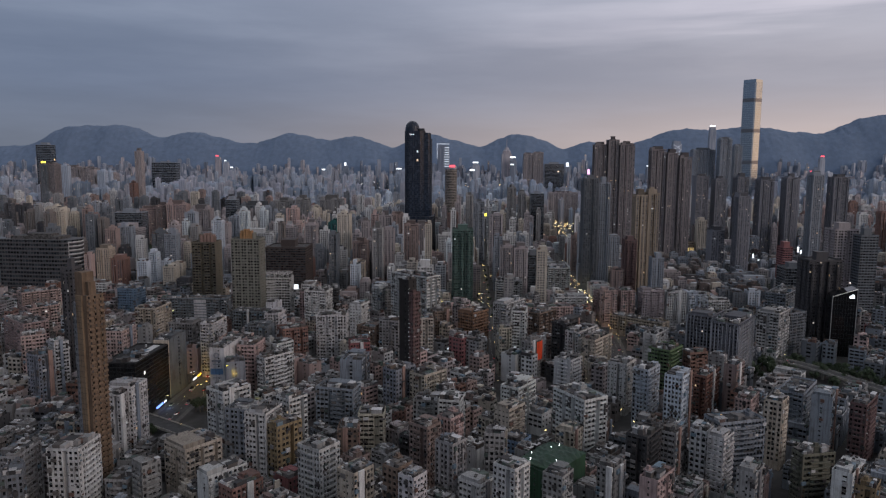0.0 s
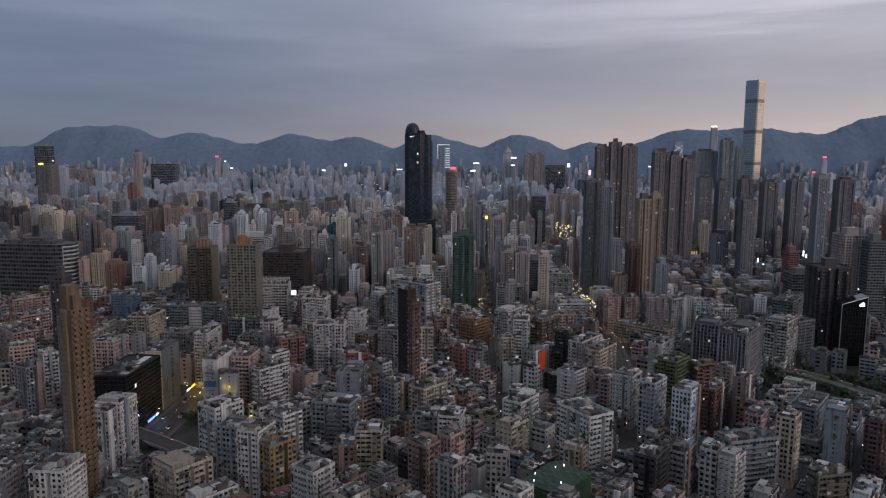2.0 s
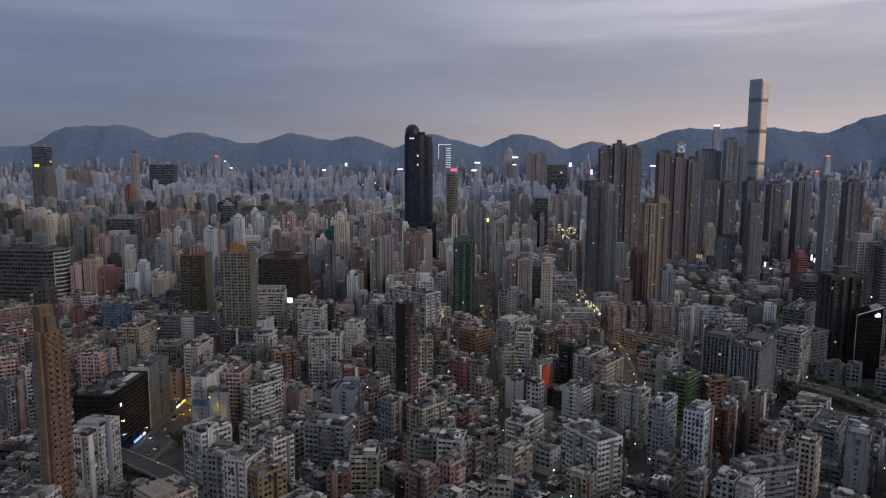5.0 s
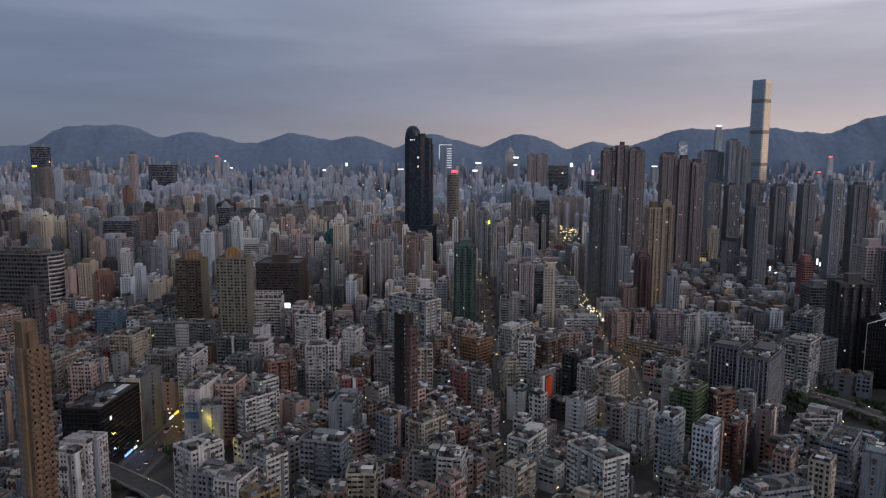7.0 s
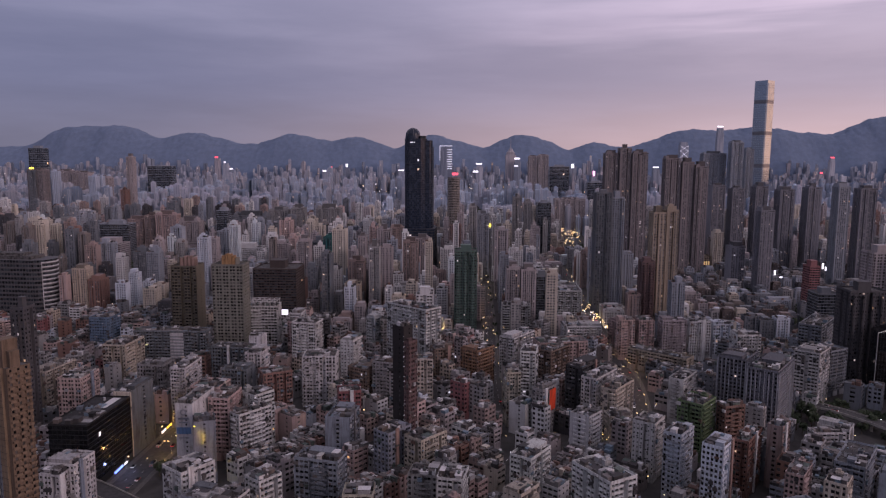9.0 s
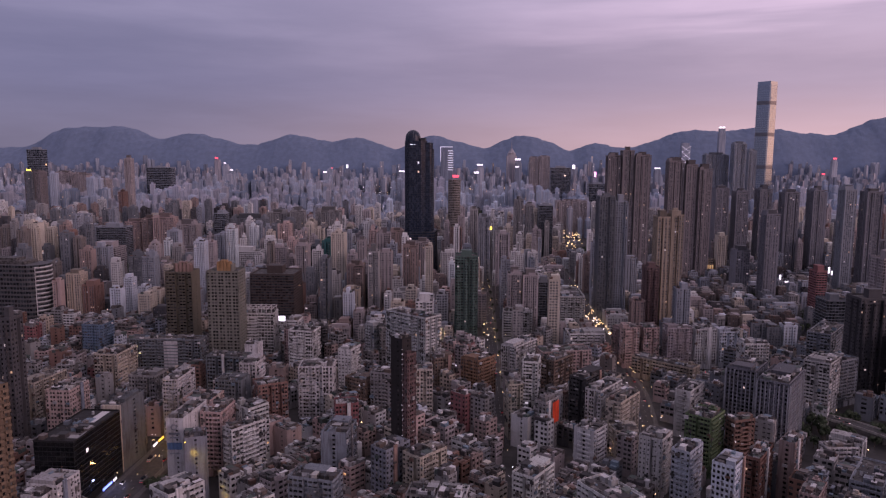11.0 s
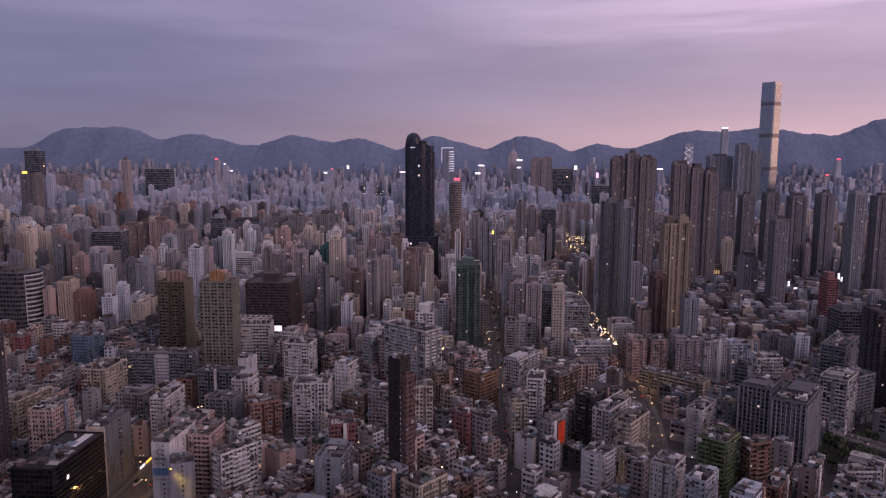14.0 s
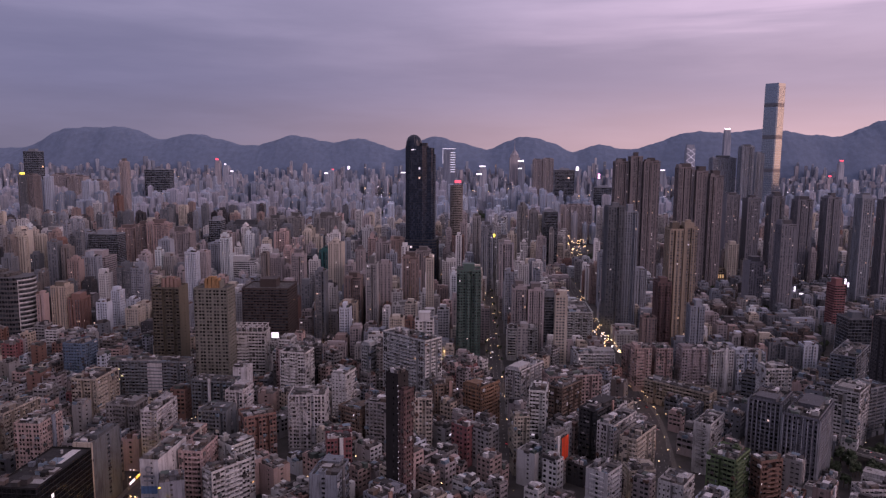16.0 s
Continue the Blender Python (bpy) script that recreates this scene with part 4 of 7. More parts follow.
near_block(76.6, 333.5, 9.1, 14, 36, -37, "punch", "grey", 396)
near_block(101.2, 367.1, 21.1, 11.7, 40, 54, "strip", "dark", 397)
near_block(143.2, 330.0, 14.8, 9, 36, 52, "punch", "grey", 398)
near_block(199.0, 328.0, 14.1, 9, 30, 51, "punch", "mustard", 399)
near_block(-42.6, 698.9, 49.9, 20, 70, -41, "strip", "white", 400)
near_block(-280.8, 564.4, 24.5, 17.6, 44, 88, "punch", "pink", 402)
near_block(-318.3, 597.6, 35.1, 12.2, 40, 82, "strip", "cream", 404)
near_block(-296.1, 665.8, 31.8, 20.7, 42, 86, "strip", "cream", 405)
slab_long = near_block(-269.5, 708.0, 67.6, 16.0, 42, 0, "strip", "slate", 407)
near_block(-201.7, 676.5, 35.0, 16.0, 36, -7, "strip", "slate", 408)
near_block(-186.9, 699.8, 12.0, 14, 40, -3, "blank", "white", 409)
near_block(-167.8, 632.5, 20.8, 13.4, 44, 84, "punch", "white", 410)
near_block(-164.5, 756.4, 14.7, 11.8, 40, -3, "punch", "pink", 412)
near_block(-145.8, 723.1, 24.1, 19.3, 48, -11, "strip", "white", 413)
near_block(-96.3, 676.1, 20.5, 12.3, 44, 74, "strip", "white", 415)
near_block(-81.9, 769.7, 28.3, 11.7, 44, 55, "strip", "white", 416)
near_block(-73.6, 755.7, 11.5, 14, 44, 3, "punch", "grey", 417)
near_block(-59.0, 616.0, 18.1, 14.5, 42, -17, "punch", "grey", 418)
near_block(-78.3, 626.4, 21.3, 17.0, 34, -34, "punch", "brown", 419)
near_block(-81.5, 580.0, 12.3, 9.8, 34, 20, "punch", "red", 420)
near_block(-173.3, 599.7, 20.7, 16.5, 40, -7, "punch", "slate", 421)
near_block(-141.9, 543.3, 16.7, 15.1, 40, 53, "strip", "white", 422)
near_block(-137.7, 513.7, 26.0, 9.8, 38, 52, "strip", "white", 423)
near_block(-180.8, 559.1, 20.8, 20.8, 40, 83, "punch", "pink", 424)
near_block(-242.9, 609.0, 21.9, 17.5, 40, -7, "punch", "grey", 426)
near_block(-366.8, 771.5, 22.1, 21.4, 40, 86, "punch", "blue", 427)
near_block(53.7, 716.4, 37.9, 15.9, 40, 55, "strip", "white", 429)
near_block(91.8, 701.9, 45.4, 20, 38, 13, "punch", "pink", 430)
near_block(128.9, 800.7, 36.2, 20, 29, 3, "strip", "white", 431)
near_block(172.6, 802.2, 25.1, 20, 34, 28, "punch", "pink", 434)
near_block(271.0, 786.0, 28.0, 16.0, 36, 5, "punch", "bluewhite", 437)
near_block(259.5, 702.3, 21.5, 17.2, 46, 3, "punch", "white", 438)
near_block(274.3, 569.6, 20.9, 16.7, 12, -39, "strip", "white", 442)
near_block(111.1, 547.4, 16.4, 13.1, 26, 9, "strip", "cream", 444)

# ---------------------------------------------------------------- landmarks
def plan_tower(name, plan, z0, z1, floor, bay, band, mat_wall, mat_pane, colour, deep=0.15, label="", parent=None):
    """Walls of any convex plan: storey bands and mullions with panes set behind them."""
    wall, panes = Shape(), Shape()
    n = len(plan)
    floors = max(1, round((z1 - z0) / floor))
    step_z = (z1 - z0) / floors
    for i in range(n):
        (ax, ay), (bx, by) = plan[i], plan[(i + 1) % n]
        length = math.hypot(bx - ax, by - ay)
        ux, uy = (bx - ax) / length, (by - ay) / length
        nx, ny = uy, -ux
        k = max(1, round(length / bay))

        def at(u, z, o):
            return (ax + ux * u + nx * o, ay + uy * u + ny * o, z)

        for s in range(floors):
            za, zb = z0 + s * step_z, z0 + (s + 1) * step_z
            for j in range(k):
                u0, u1 = length * j / k, length * (j + 1) / k
                panes.quad(at(u0, za, -deep), at(u1, za, -deep), at(u1, zb, -deep), at(u0, zb, -deep))
            b = band * step_z
            wall.quad(at(0, za, 0), at(length, za, 0), at(length, za + b, 0), at(0, za + b, 0))
            wall.quad(at(0, za + b, 0), at(length, za + b, 0), at(length, za + b, -deep), at(0, za + b, -deep))
            wall.quad(at(0, za, -deep), at(length, za, -deep), at(length, za, 0), at(0, za, 0))
        for j in range(k + 1):
            u = length * j / k
            w = 0.12 * bay / 3
            u0, u1 = max(0, u - w), min(length, u + w)
            wall.quad(at(u0, z0, 0.06), at(u1, z0, 0.06), at(u1, z1, 0.06), at(u0, z1, 0.06))
            wall.quad(at(u0, z0, -deep), at(u0, z0, 0.06), at(u0, z1, 0.06), at(u0, z1, -deep))
            wall.quad(at(u1, z0, 0.06), at(u1, z0, -deep), at(u1, z1, -deep), at(u1, z1, 0.06))
    i = len(wall.v)
    wall.v += [(x, y, z1) for x, y in plan]
    wall.f.append(tuple(range(i, i + n)))
    ob = new(name, wall.mesh(name, mat_wall))
    ob.color = (*colour, 1)
    if parent:
        ob.parent = parent
    part("window_panes", panes, mat_pane, ob, "", None, "stuff")
    return ob


def cut_rect(w, d, cut, ox=0.0, oy=0.0):
    a, b = w / 2, d / 2
    return [(x + ox, y + oy) for x, y in ((-a + cut, -b), (a - cut, -b), (a, -b + cut), (a, b - cut), (a - cut, b), (-a + cut, b), (-a, b - cut), (-a, -b + cut))]


M_SKYGLASS, t_, b_ = material("mirror_cladding")
t_.links.new(mixed(t_, noised(t_, place_of(t_), 0.05, 3.0), (0.30, 0.36, 0.41), (0.38, 0.43, 0.47)), b_.inputs["Base Color"])
b_.inputs["Metallic"].default_value, b_.inputs["Roughness"].default_value = 1.0, 0.1
M_LOUVRE = plain("louvres", (0.2, 0.2, 0.21), 0.4, 0.7, 0.2, 0.3)
M_NAVY = window_glass("navy_tower_glass", 0.0012, (0.016, 0.024, 0.042), (0.036, 0.052, 0.08), 0.22, 0.9)
M_NAVY.node_tree.nodes["Principled BSDF"].inputs["Specular IOR Level"].default_value = 0.3
M_LAMP_WARM = shining("warm_lamp", (1.0, 0.72, 0.3), 5.0)
M_LAMP_WHITE = shining("white_lamp", (0.95, 0.97, 1.0), 3.5)
M_RED = shining("red_sign_light", (1.0, 0.1, 0.14), 1.6)
M_WHITE_SIGN = shining("white_sign_light", (0.9, 0.95, 1.0), 1.5)
M_WHITE_DIM = shining("dim_white_light", (0.85, 0.92, 1.0), 0.55)
M_AMBER = shining("amber_arcade_light", (1.0, 0.72, 0.3), 0.28)
M_OFFICE = shining("office_light", (0.85, 0.9, 0.45), 0.5)
M_YELLOW_SIGN = shining("yellow_sign_light", (1.0, 0.85, 0.08), 2.2)
M_PINK_SIGN = shining("pink_sign_light", (1.0, 0.5, 0.8), 1.6)


def supertall():
    """The tallest tower: mirror-clad, cut corners, dark plant floors, open crown."""
    s = 25.5
    plan = cut_rect(2 * s, 2 * s, 3.5)
    ob = plan_tower("supertall_tower", plan, 0, 474, 8.0, 6.0, 0.1, plain("supertall_spandrels", (0.3, 0.33, 0.36), 0.35, 0.75, 0.2, 0.1), M_SKYGLASS, (0.4, 0.42, 0.44), 0.1)
    tagged(ob, "very tall mirror-clad tower catching the sunset glow", "skyscraper")
    crown = Shape()
    ring(crown, 2 * s - 3, 2 * s - 3, 474, 484, 1.2)
    part("crown", crown, M_SKYGLASS, ob)
    for z in (173, 290, 402):
        belt = Shape()
        n = len(plan)
        for i in range(n):
            (ax, ay), (bx, by) = plan[i], plan[(i + 1) % n]
            k = 1.004
            belt.quad((ax * k, ay * k, z), (bx * k, by * k, z), (bx * k, by * k, z + 13), (ax * k, ay * k, z + 13))
        part("plant_floor", belt, M_LOUVRE, ob, "darker louvred plant floor")
    ob.matrix_world = pose(1096, 2705, 0, 0, 0, -50)
    TAKEN.append((1096, 2705, 90, 90, 0))


def domed_tower():
    """Dark glass tower with a rounded dome, a lower wing on its flank and a dark podium."""
    shaft = plan_tower("domed_tower", cut_rect(37, 38, 8), 78, 236, 4.0, 3.0, 0.1, M_CLAD, M_NAVY, (0.025, 0.032, 0.045), 0.2)
    tagged(shaft, "dark blue glass tower with a rounded dome top", "skyscraper")
    wing = plan_tower("wing", cut_rect(13, 28, 3, 21.5, 2), 78, 233, 4.0, 3.0, 0.1, M_CLAD, M_NAVY, (0.02, 0.028, 0.042), 0.2, parent=shaft)
    tip = plan_tower("wing", cut_rect(4, 18, 1, 28.5, 4), 78, 222, 4.0, 3.0, 0.3, M_CLAD, M_NAVY, (0.07, 0.085, 0.11), 0.2, parent=shaft)
    base = plan_tower("podium", cut_rect(58, 60, 6, 6, 6), 0, 78, 5.0, 4.0, 0.3, M_CLAD, M_NAVY, (0.03, 0.034, 0.04), 0.2, parent=shaft)
    drum = Shape()
    drum.tube(-5.2, -3, 235.9, 241, 13.4, 13.4, 28)
    part("drum", drum, M_NAVY, shaft)
    dome = Shape()
    n, m = 28, 9
    for j in range(m + 1):
        e = j / m * math.pi / 2
        for i in range(n):
            a = 2 * math.pi * i / n
            dome.v.append((-5.2 + 13 * math.cos(e) * math.cos(a), -3 + 13 * math.cos(e) * math.sin(a), 241 + 14 * math.sin(e)))
    for j in range(m):
        for i in range(n):
            dome.f.append((j * n + i, j * n + (i + 1) % n, (j + 1) * n + (i + 1) % n, (j + 1) * n + i))
    part("dome", dome, M_NAVY, shaft, "faceted dark glass dome")
    for k in range(8):
        rib = Shape()
        a = 2 * math.pi * k / 8 + 0.2
        for j in range(10):
            e0, e1 = j / 10 * math.pi / 2, (j + 1) / 10 * math.pi / 2
            rib.quad(*[(-5.2 + 13.2 * math.cos(e) * math.cos(a + q), -3 + 13.2 * math.cos(e) * math.sin(a + q), 241 + 14.3 * math.sin(e)) for e, q in ((e0, -0.03), (e0, 0.03), (e1, 0.03), (e1, -0.03))])
        part("dome_rib", rib, M_CLAD, shaft, "", (0.09, 0.1, 0.12))
    crest = Shape()
    crest.box(9, -12, 235.9, 17, 8, 241)
    part("plant_room", crest, M_CLAD, shaft, "", (0.03, 0.036, 0.045))
    for x in (-8.0, -6.2, -4.4, -1.5):
        bulb = Shape()
        bulb.box(x, -19.5, 229.0, x + 1.1, -19.1, 230.2, True)
        part("lit_window", bulb, M_WHITE_SIGN, shaft, "small lit window")
    shaft.matrix_world = pose(-81, 1327, 0, 0, 0, -3)
    TAKEN.append((-70, 1330, 66, 66, 0))


def balcony_tower():
    """Slim brown tower: plain panelled face, stacked balconies on the flank, taller lift block."""
    w, d, h = 9.0, 10.2, 113.0
    wall, panes = Shape(), Shape()
    facade(wall, panes, w, d, h, "punch", random.Random(5), 3.0, 3.1, 6.0, plain_sides=(0, 2))
    ob = new("balcony_tower", wall.mesh("balcony_tower", M_WALL))
    tone = (0.15, 0.105, 0.072)
    ob.color = (*tone, 1)
    tagged(ob, "slim brown apartment tower with stacked balconies", "tower")
    part("window_panes", panes, M_PANE, ob, "", None, "stuff")
    lift = Shape()
    lift.box(-w / 2 + 0.2, -d / 2 + 0.4, h - 0.5, w / 2 - 3.0, d / 2 - 3, h + 12)
    lift.box(w / 2 - 3.0, -d / 2 + 2, h - 0.5, w / 2 - 0.3, d / 2 - 4, h + 7)
    part("lift_block", lift, M_WALL, ob, "", tone)
    slab = Shape()
    slab.box(-w / 2 + 0.3, -d / 2 + 0.3, h - 0.9, w / 2 - 0.3, d / 2 - 0.3, h - 0.2)
    part("roof_slab", slab, M_ROOF, ob)
    # plain lift shaft up the front face
    shaft = Shape()
    shaft.box(-w / 2 + 1.9, -d / 2 - 1.1, 0, -w / 2 + 6.3, -d / 2 + 0.02, h)
    part("lift_shaft", shaft, M_WALL, ob, "plain tan lift shaft", (0.21, 0.15, 0.098))
    flank, glass = Shape(), Shape()
    facade(flank, glass, 3.4, 5.0, h - 4, "punch", random.Random(9), 3.0, 1.7, 6.0, None, -w / 2 + 0.2, -d / 2 + 1.9, (2,))
    side = part("grey_flank", flank, M_WALL, ob, "blue-grey flank with small windows", (0.19, 0.205, 0.23))
    part("window_panes", glass, M_PANE, side, "", None, "stuff")
    lines = Shape()
    for s in range(36):
        z = 7 + s * 2.95
        lines.box(-w / 2 + 1.85, -d / 2 - 1.2, z, -w / 2 + 6.35, -d / 2 - 0.9, z + 0.3, True)
    part("storey_ledges", lines, M_WALL, ob, "", tuple(c * 0.8 for c in tone), "stuff")
    tray = Shape()
    tray.box(0, -1.35, 0, 1.2, 1.35, 0.16, True)
    for y0, y1, x0, x1 in ((-1.35, 1.35, 1.1, 1.2), (-1.35, -1.25, 0, 1.1), (1.25, 1.35, 0, 1.1)):
        tray.box(x0, y0, 0.16, x1, y1, 1.1, True)
    me = tray.mesh("balcony", M_WALL)
    for s in range(35):
        for y in (-3.4, 0.0, 3.4):
            b = new("balcony", me)
            b.parent, b.location = ob, (w / 2 + 0.02, y, 7.5 + s * 3.0)
            b.color = (*(c * 1.25 for c in tone), 1)
    ob.matrix_world = pose(-195.4, 362.6, 0, 0, 0, -27)
    TAKEN.append((-194.6, 363.8, 15, 16, math.radians(-27)))


def curved_office():
    """Long dark office block whose rounded end is banded in white."""
    plan = [(-62, -20), (20, -20)] + [(20 + 20 * math.sin(a), -20 * math.cos(a)) for a in [math.pi * k / 10 for k in range(1, 10)]] + [(20, 20), (-62, 20)]
    ob = new("curved_office")
    tagged(plan_tower("facade", plan, 0, 78, 5.2, 4.0, 0.42, M_CLAD, M_CURTAIN, (0.08, 0.08, 0.085), 0.5, "", ob), kind="stuff")
    tagged(ob, "long dark office block with a rounded white-banded end", "building")
    for k in range(12):
        bands, z = Shape(), 17 + k * 5.2
        arc = [math.pi * (0.24 + 0.46 * j / 10) for j in range(11)]
        for a0, a1 in zip(arc, arc[1:]):
            p0, p1 = (20 + 20.6 * math.sin(a0), -20.6 * math.cos(a0)), (20 + 20.6 * math.sin(a1), -20.6 * math.cos(a1))
            q0, q1 = (20 + 19.8 * math.sin(a0), -19.8 * math.cos(a0)), (20 + 19.8 * math.sin(a1), -19.8 * math.cos(a1))
            bands.quad((*p0, z), (*p1, z), (*p1, z + 1.5), (*p0, z + 1.5))
            bands.quad((*p0, z + 1.5), (*p1, z + 1.5), (*q1, z + 1.5), (*q0, z + 1.5))
            bands.quad((*q0, z), (*q1, z), (*p1, z), (*p0, z))
        part("storey_band", bands.welded(), M_WALL, ob, "white curved storey band", PAINT["white"])
    upright = Shape()
    a = math.pi * 0.235
    upright.turned_box(20 + 20.5 * math.sin(a), -20.5 * math.cos(a), 17, 76, 0.8, 0.8, a)
    part("end_trim", upright, M_WALL, ob, "white upright trim", PAINT["white"])
    top = Shape()
    top.box(-50, -12, 78, 18, 12, 82)
    top.box(-30, -8, 82, 5, 8, 85)
    part("plant_room", top, M_ROOF, ob)
    ob.matrix_world = pose(-538, 915, 0, 0, 0, -6)
    TAKEN.append((-550, 915, 110, 46, math.radians(-6)))


def sail_tower():
    """Black glass office with a slanting roofline, pale edge trim and a lit emblem."""
    ob = new("sail_tower")
    w, d = 21.0, 18.0
    body = Shape()
    lo, hi = 58.0, 66.0
    a = [(-w / 2, -d / 2), (w / 2, -d / 2), (w / 2 + 4, 0), (w / 2, d / 2), (-w / 2, d / 2)]
    tops = [lo, hi, hi - 4, hi, lo]
    n = len(a)
    for i in range(n):
        j = (i + 1) % n
        body.quad((*a[i], 0), (*a[j], 0), (*a[j], tops[j]), (*a[i], tops[i]))
    k = len(body.v)
    body.v += [(*p, z) for p, z in zip(a, tops)]
    body.f += [(k, k + 1, k + 3, k + 4), (k + 1, k + 2, k + 3)]
    part("glass_body", body, M_BLACKGLASS, ob, "black glass body")
    trim = Shape()
    m = 14
    for i in range(m):
        u0, u1 = i / m, (i + 0.6) / m
        x0, x1, z0, z1 = -w / 2 + w * u0, -w / 2 + w * u1, lo + (hi - lo) * u0, lo + (hi - lo) * u1
        trim.quad((x0, -d / 2 - 0.1, z0 - 0.7), (x1, -d / 2 - 0.1, z1 - 0.7), (x1, -d / 2 - 0.1, z1), (x0, -d / 2 - 0.1, z0))
    part("roof_edge_light", trim, shining("dim_edge_light", (0.8, 0.8, 0.75), 0.35), ob, "row of dim lights along the roof edge")
    for x0, y0, x1, y1 in ((w / 2, -d / 2 - 0.2, w / 2 + 4.1, -0.1), (-w / 2 - 0.1, -d / 2 - 0.1, -w / 2 - 0.1, d / 2)):
        edge = Shape()
        edge.box(x0 - 0.25, y0 - 0.25, 0, x0 + 0.25, y0 + 0.25, hi if x0 > 0 else lo)
        part("edge_trim", edge, M_METAL, ob)
    mull = Shape()
    for i in range(1, 9):
        x = -w / 2 + w * i / 9
        mull.box(x - 0.06, -d / 2 - 0.12, 0, x + 0.06, -d / 2, lo + (hi - lo) * i / 9 - 1)
    for z in range(6, 58, 4):
        mull.box(-w / 2, -d / 2 - 0.08, z, w / 2, -d / 2, z + 0.15, True)
    part("mullions", mull, M_CLAD, ob, "", (0.03, 0.03, 0.035), "stuff")
    mark = Shape()
    mark.tube(5.0, 0, 0, 0.3, 1.3, None, 14)
    mark.tube(6.6, 1.0, 0, 0.3, 1.5, None, 14)
    mark.box(3.6, -1.2, 0, 8.2, -0.2, 0.3)
    mark.v = [(x, -d / 2 - 0.15 - z, 58.0 + y) for x, y, z in mark.v]
    part("emblem", mark, M_WHITE_SIGN, ob, "white glowing emblem")
    tagged(ob, "black glass office tower with slanting roofline and lit emblem", "office tower")
    ob.matrix_world = pose(*SAIL, 0, 0, 0, -12)
    TAKEN.append((*SAIL, 30, 24, 0))


# far shore wall tones with bluish haze mixed into the colour
SHORE_HAZE = {"pale grey": (0.347, 0.381, 0.448), "blue-grey": (0.269, 0.308, 0.375), "slate-grey": (0.202, 0.241, 0.302), "dusky pink": (0.336, 0.330, 0.364)}


def shore_tower(x, y, w, d, h, paint):
    """A broad tower on the far shore: notched shaft, set-back top and plant room."""
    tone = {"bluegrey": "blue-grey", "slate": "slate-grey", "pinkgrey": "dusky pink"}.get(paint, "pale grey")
    s = Shape()
    plan = cut_rect(w, d, 3.0)
    i = len(s.v)
    s.v += [(px, py, z) for z in (0.0, h * 0.93) for px, py in plan]
    s.f += [(i + k, i + (k + 1) % 8, i + 8 + (k + 1) % 8, i + 8 + k) for k in range(8)] + [tuple(range(i + 8, i + 16))]
    ob = new("shore_tower", s.mesh("shore_tower", M_FLOORS_HAZE))
    ob.color = (*SHORE_HAZE[tone], 1)
    tagged(ob, f"{tone} haze-toned tower on the far shore with a set-back top", "tower", "far shore towers")
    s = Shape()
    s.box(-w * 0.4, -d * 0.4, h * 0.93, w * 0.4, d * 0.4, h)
    part("setback", s, M_FLOORS_HAZE, ob, "", SHORE_HAZE[tone])
    ob.matrix_world = pose(x, y, 0)
    TAKEN.append((x, y, w, d, 0))
    return ob


def low_sign(name, x, y, z, w, h, mat, label, host=None):
    if y > 3800:
        x, y, z, w, h = x * SHORE_OUT, 62 + (y - 62) * SHORE_OUT, 201 + (z - 201) * SHORE_OUT, w * SHORE_OUT, h * SHORE_OUT
    if host and y > 3800:
        shore_tower(x + w * 0.12, y + 14, max(34.0, w * 1.25), 26.0, z - 4.5, host)
    elif host:
        tower(x, y + 8, max(16.0, w * 0.9), 18.0, z - 4.5, "flats", host, int(abs(x) * 10 + y))
    s = Shape()
    s.box(-w / 2, -0.6, 0, w / 2, 0.6, h, True)
    ob = tagged(new(name, s.mesh(name, mat)), label, "sign", "lit signs")
    back = Shape()
    back.box(-w / 2 - 0.5, 0.62, -0.5, w / 2 + 0.5, 1.4, h + 0.5, True)
    part("backing", back, M_METAL, ob)
    for u in (-w / 4, w / 4):
        leg = Shape()
        leg.box(u - 0.5, 0.7, -4.7, u + 0.5, 1.3, -0.5)
        part("support", leg, M_METAL, ob)
    ob.matrix_world = pose(x, y, z)


SAIL = (367, 669)
SHORE_OUT = 1.055


def round_tower():
    """Slim round tower with pale storey rings."""
    plan = [(12.5 * math.cos(a), 12.5 * math.sin(a)) for a in [2 * math.pi * k / 20 for k in range(20)]]
    ob = plan_tower("round_tower", plan, 0, ROUND_TOP, 3.4, 4.0, 0.45, M_CLAD, M_PANE, (0.27, 0.245, 0.225), 0.6)
    tagged(ob, "slim round tower with pale storey rings", "tower")
    ob.matrix_world = pose(-16, 1513, 0)
    TAKEN.append((-16, 1513, 28, 28, 0))


ROUND_TOP = 163.4
round_tower()
supertall()
domed_tower()
balcony_tower()
curved_office()
sail_tower()

# across the water: a spired tower, a tower braced with lit diagonals, and a lattice of light on the near shore
spired = shore_tower(300, 4440, 62, 44, 236, "pinkgrey")
s = Shape()
s.tube(0, 0, 236, 262, 24, 8, 6)
s.tube(0, 0, 262, 325, 2.6, 0.8, 6)
part("spire", s, M_FLOORS_HAZE, spired, "pointed crown and mast", SHORE_HAZE["dusky pink"])
braced = shore_tower(1354, 4450, 54, 40, 304, "bluegrey")
s = Shape()
for z0, z1 in ((170, 210), (210, 250), (250, 282)):
    for a in (-1, 1):
        s.quad((-26 * a, -21, z0), (-23 * a, -21, z0), (26 * a, -21, z1), (23 * a, -21, z1))
part("braces", s, M_WHITE_DIM, braced, "pale lit diagonal braces")
lattice = shore_tower(-73, 3400, 58, 30, 252, "slate")
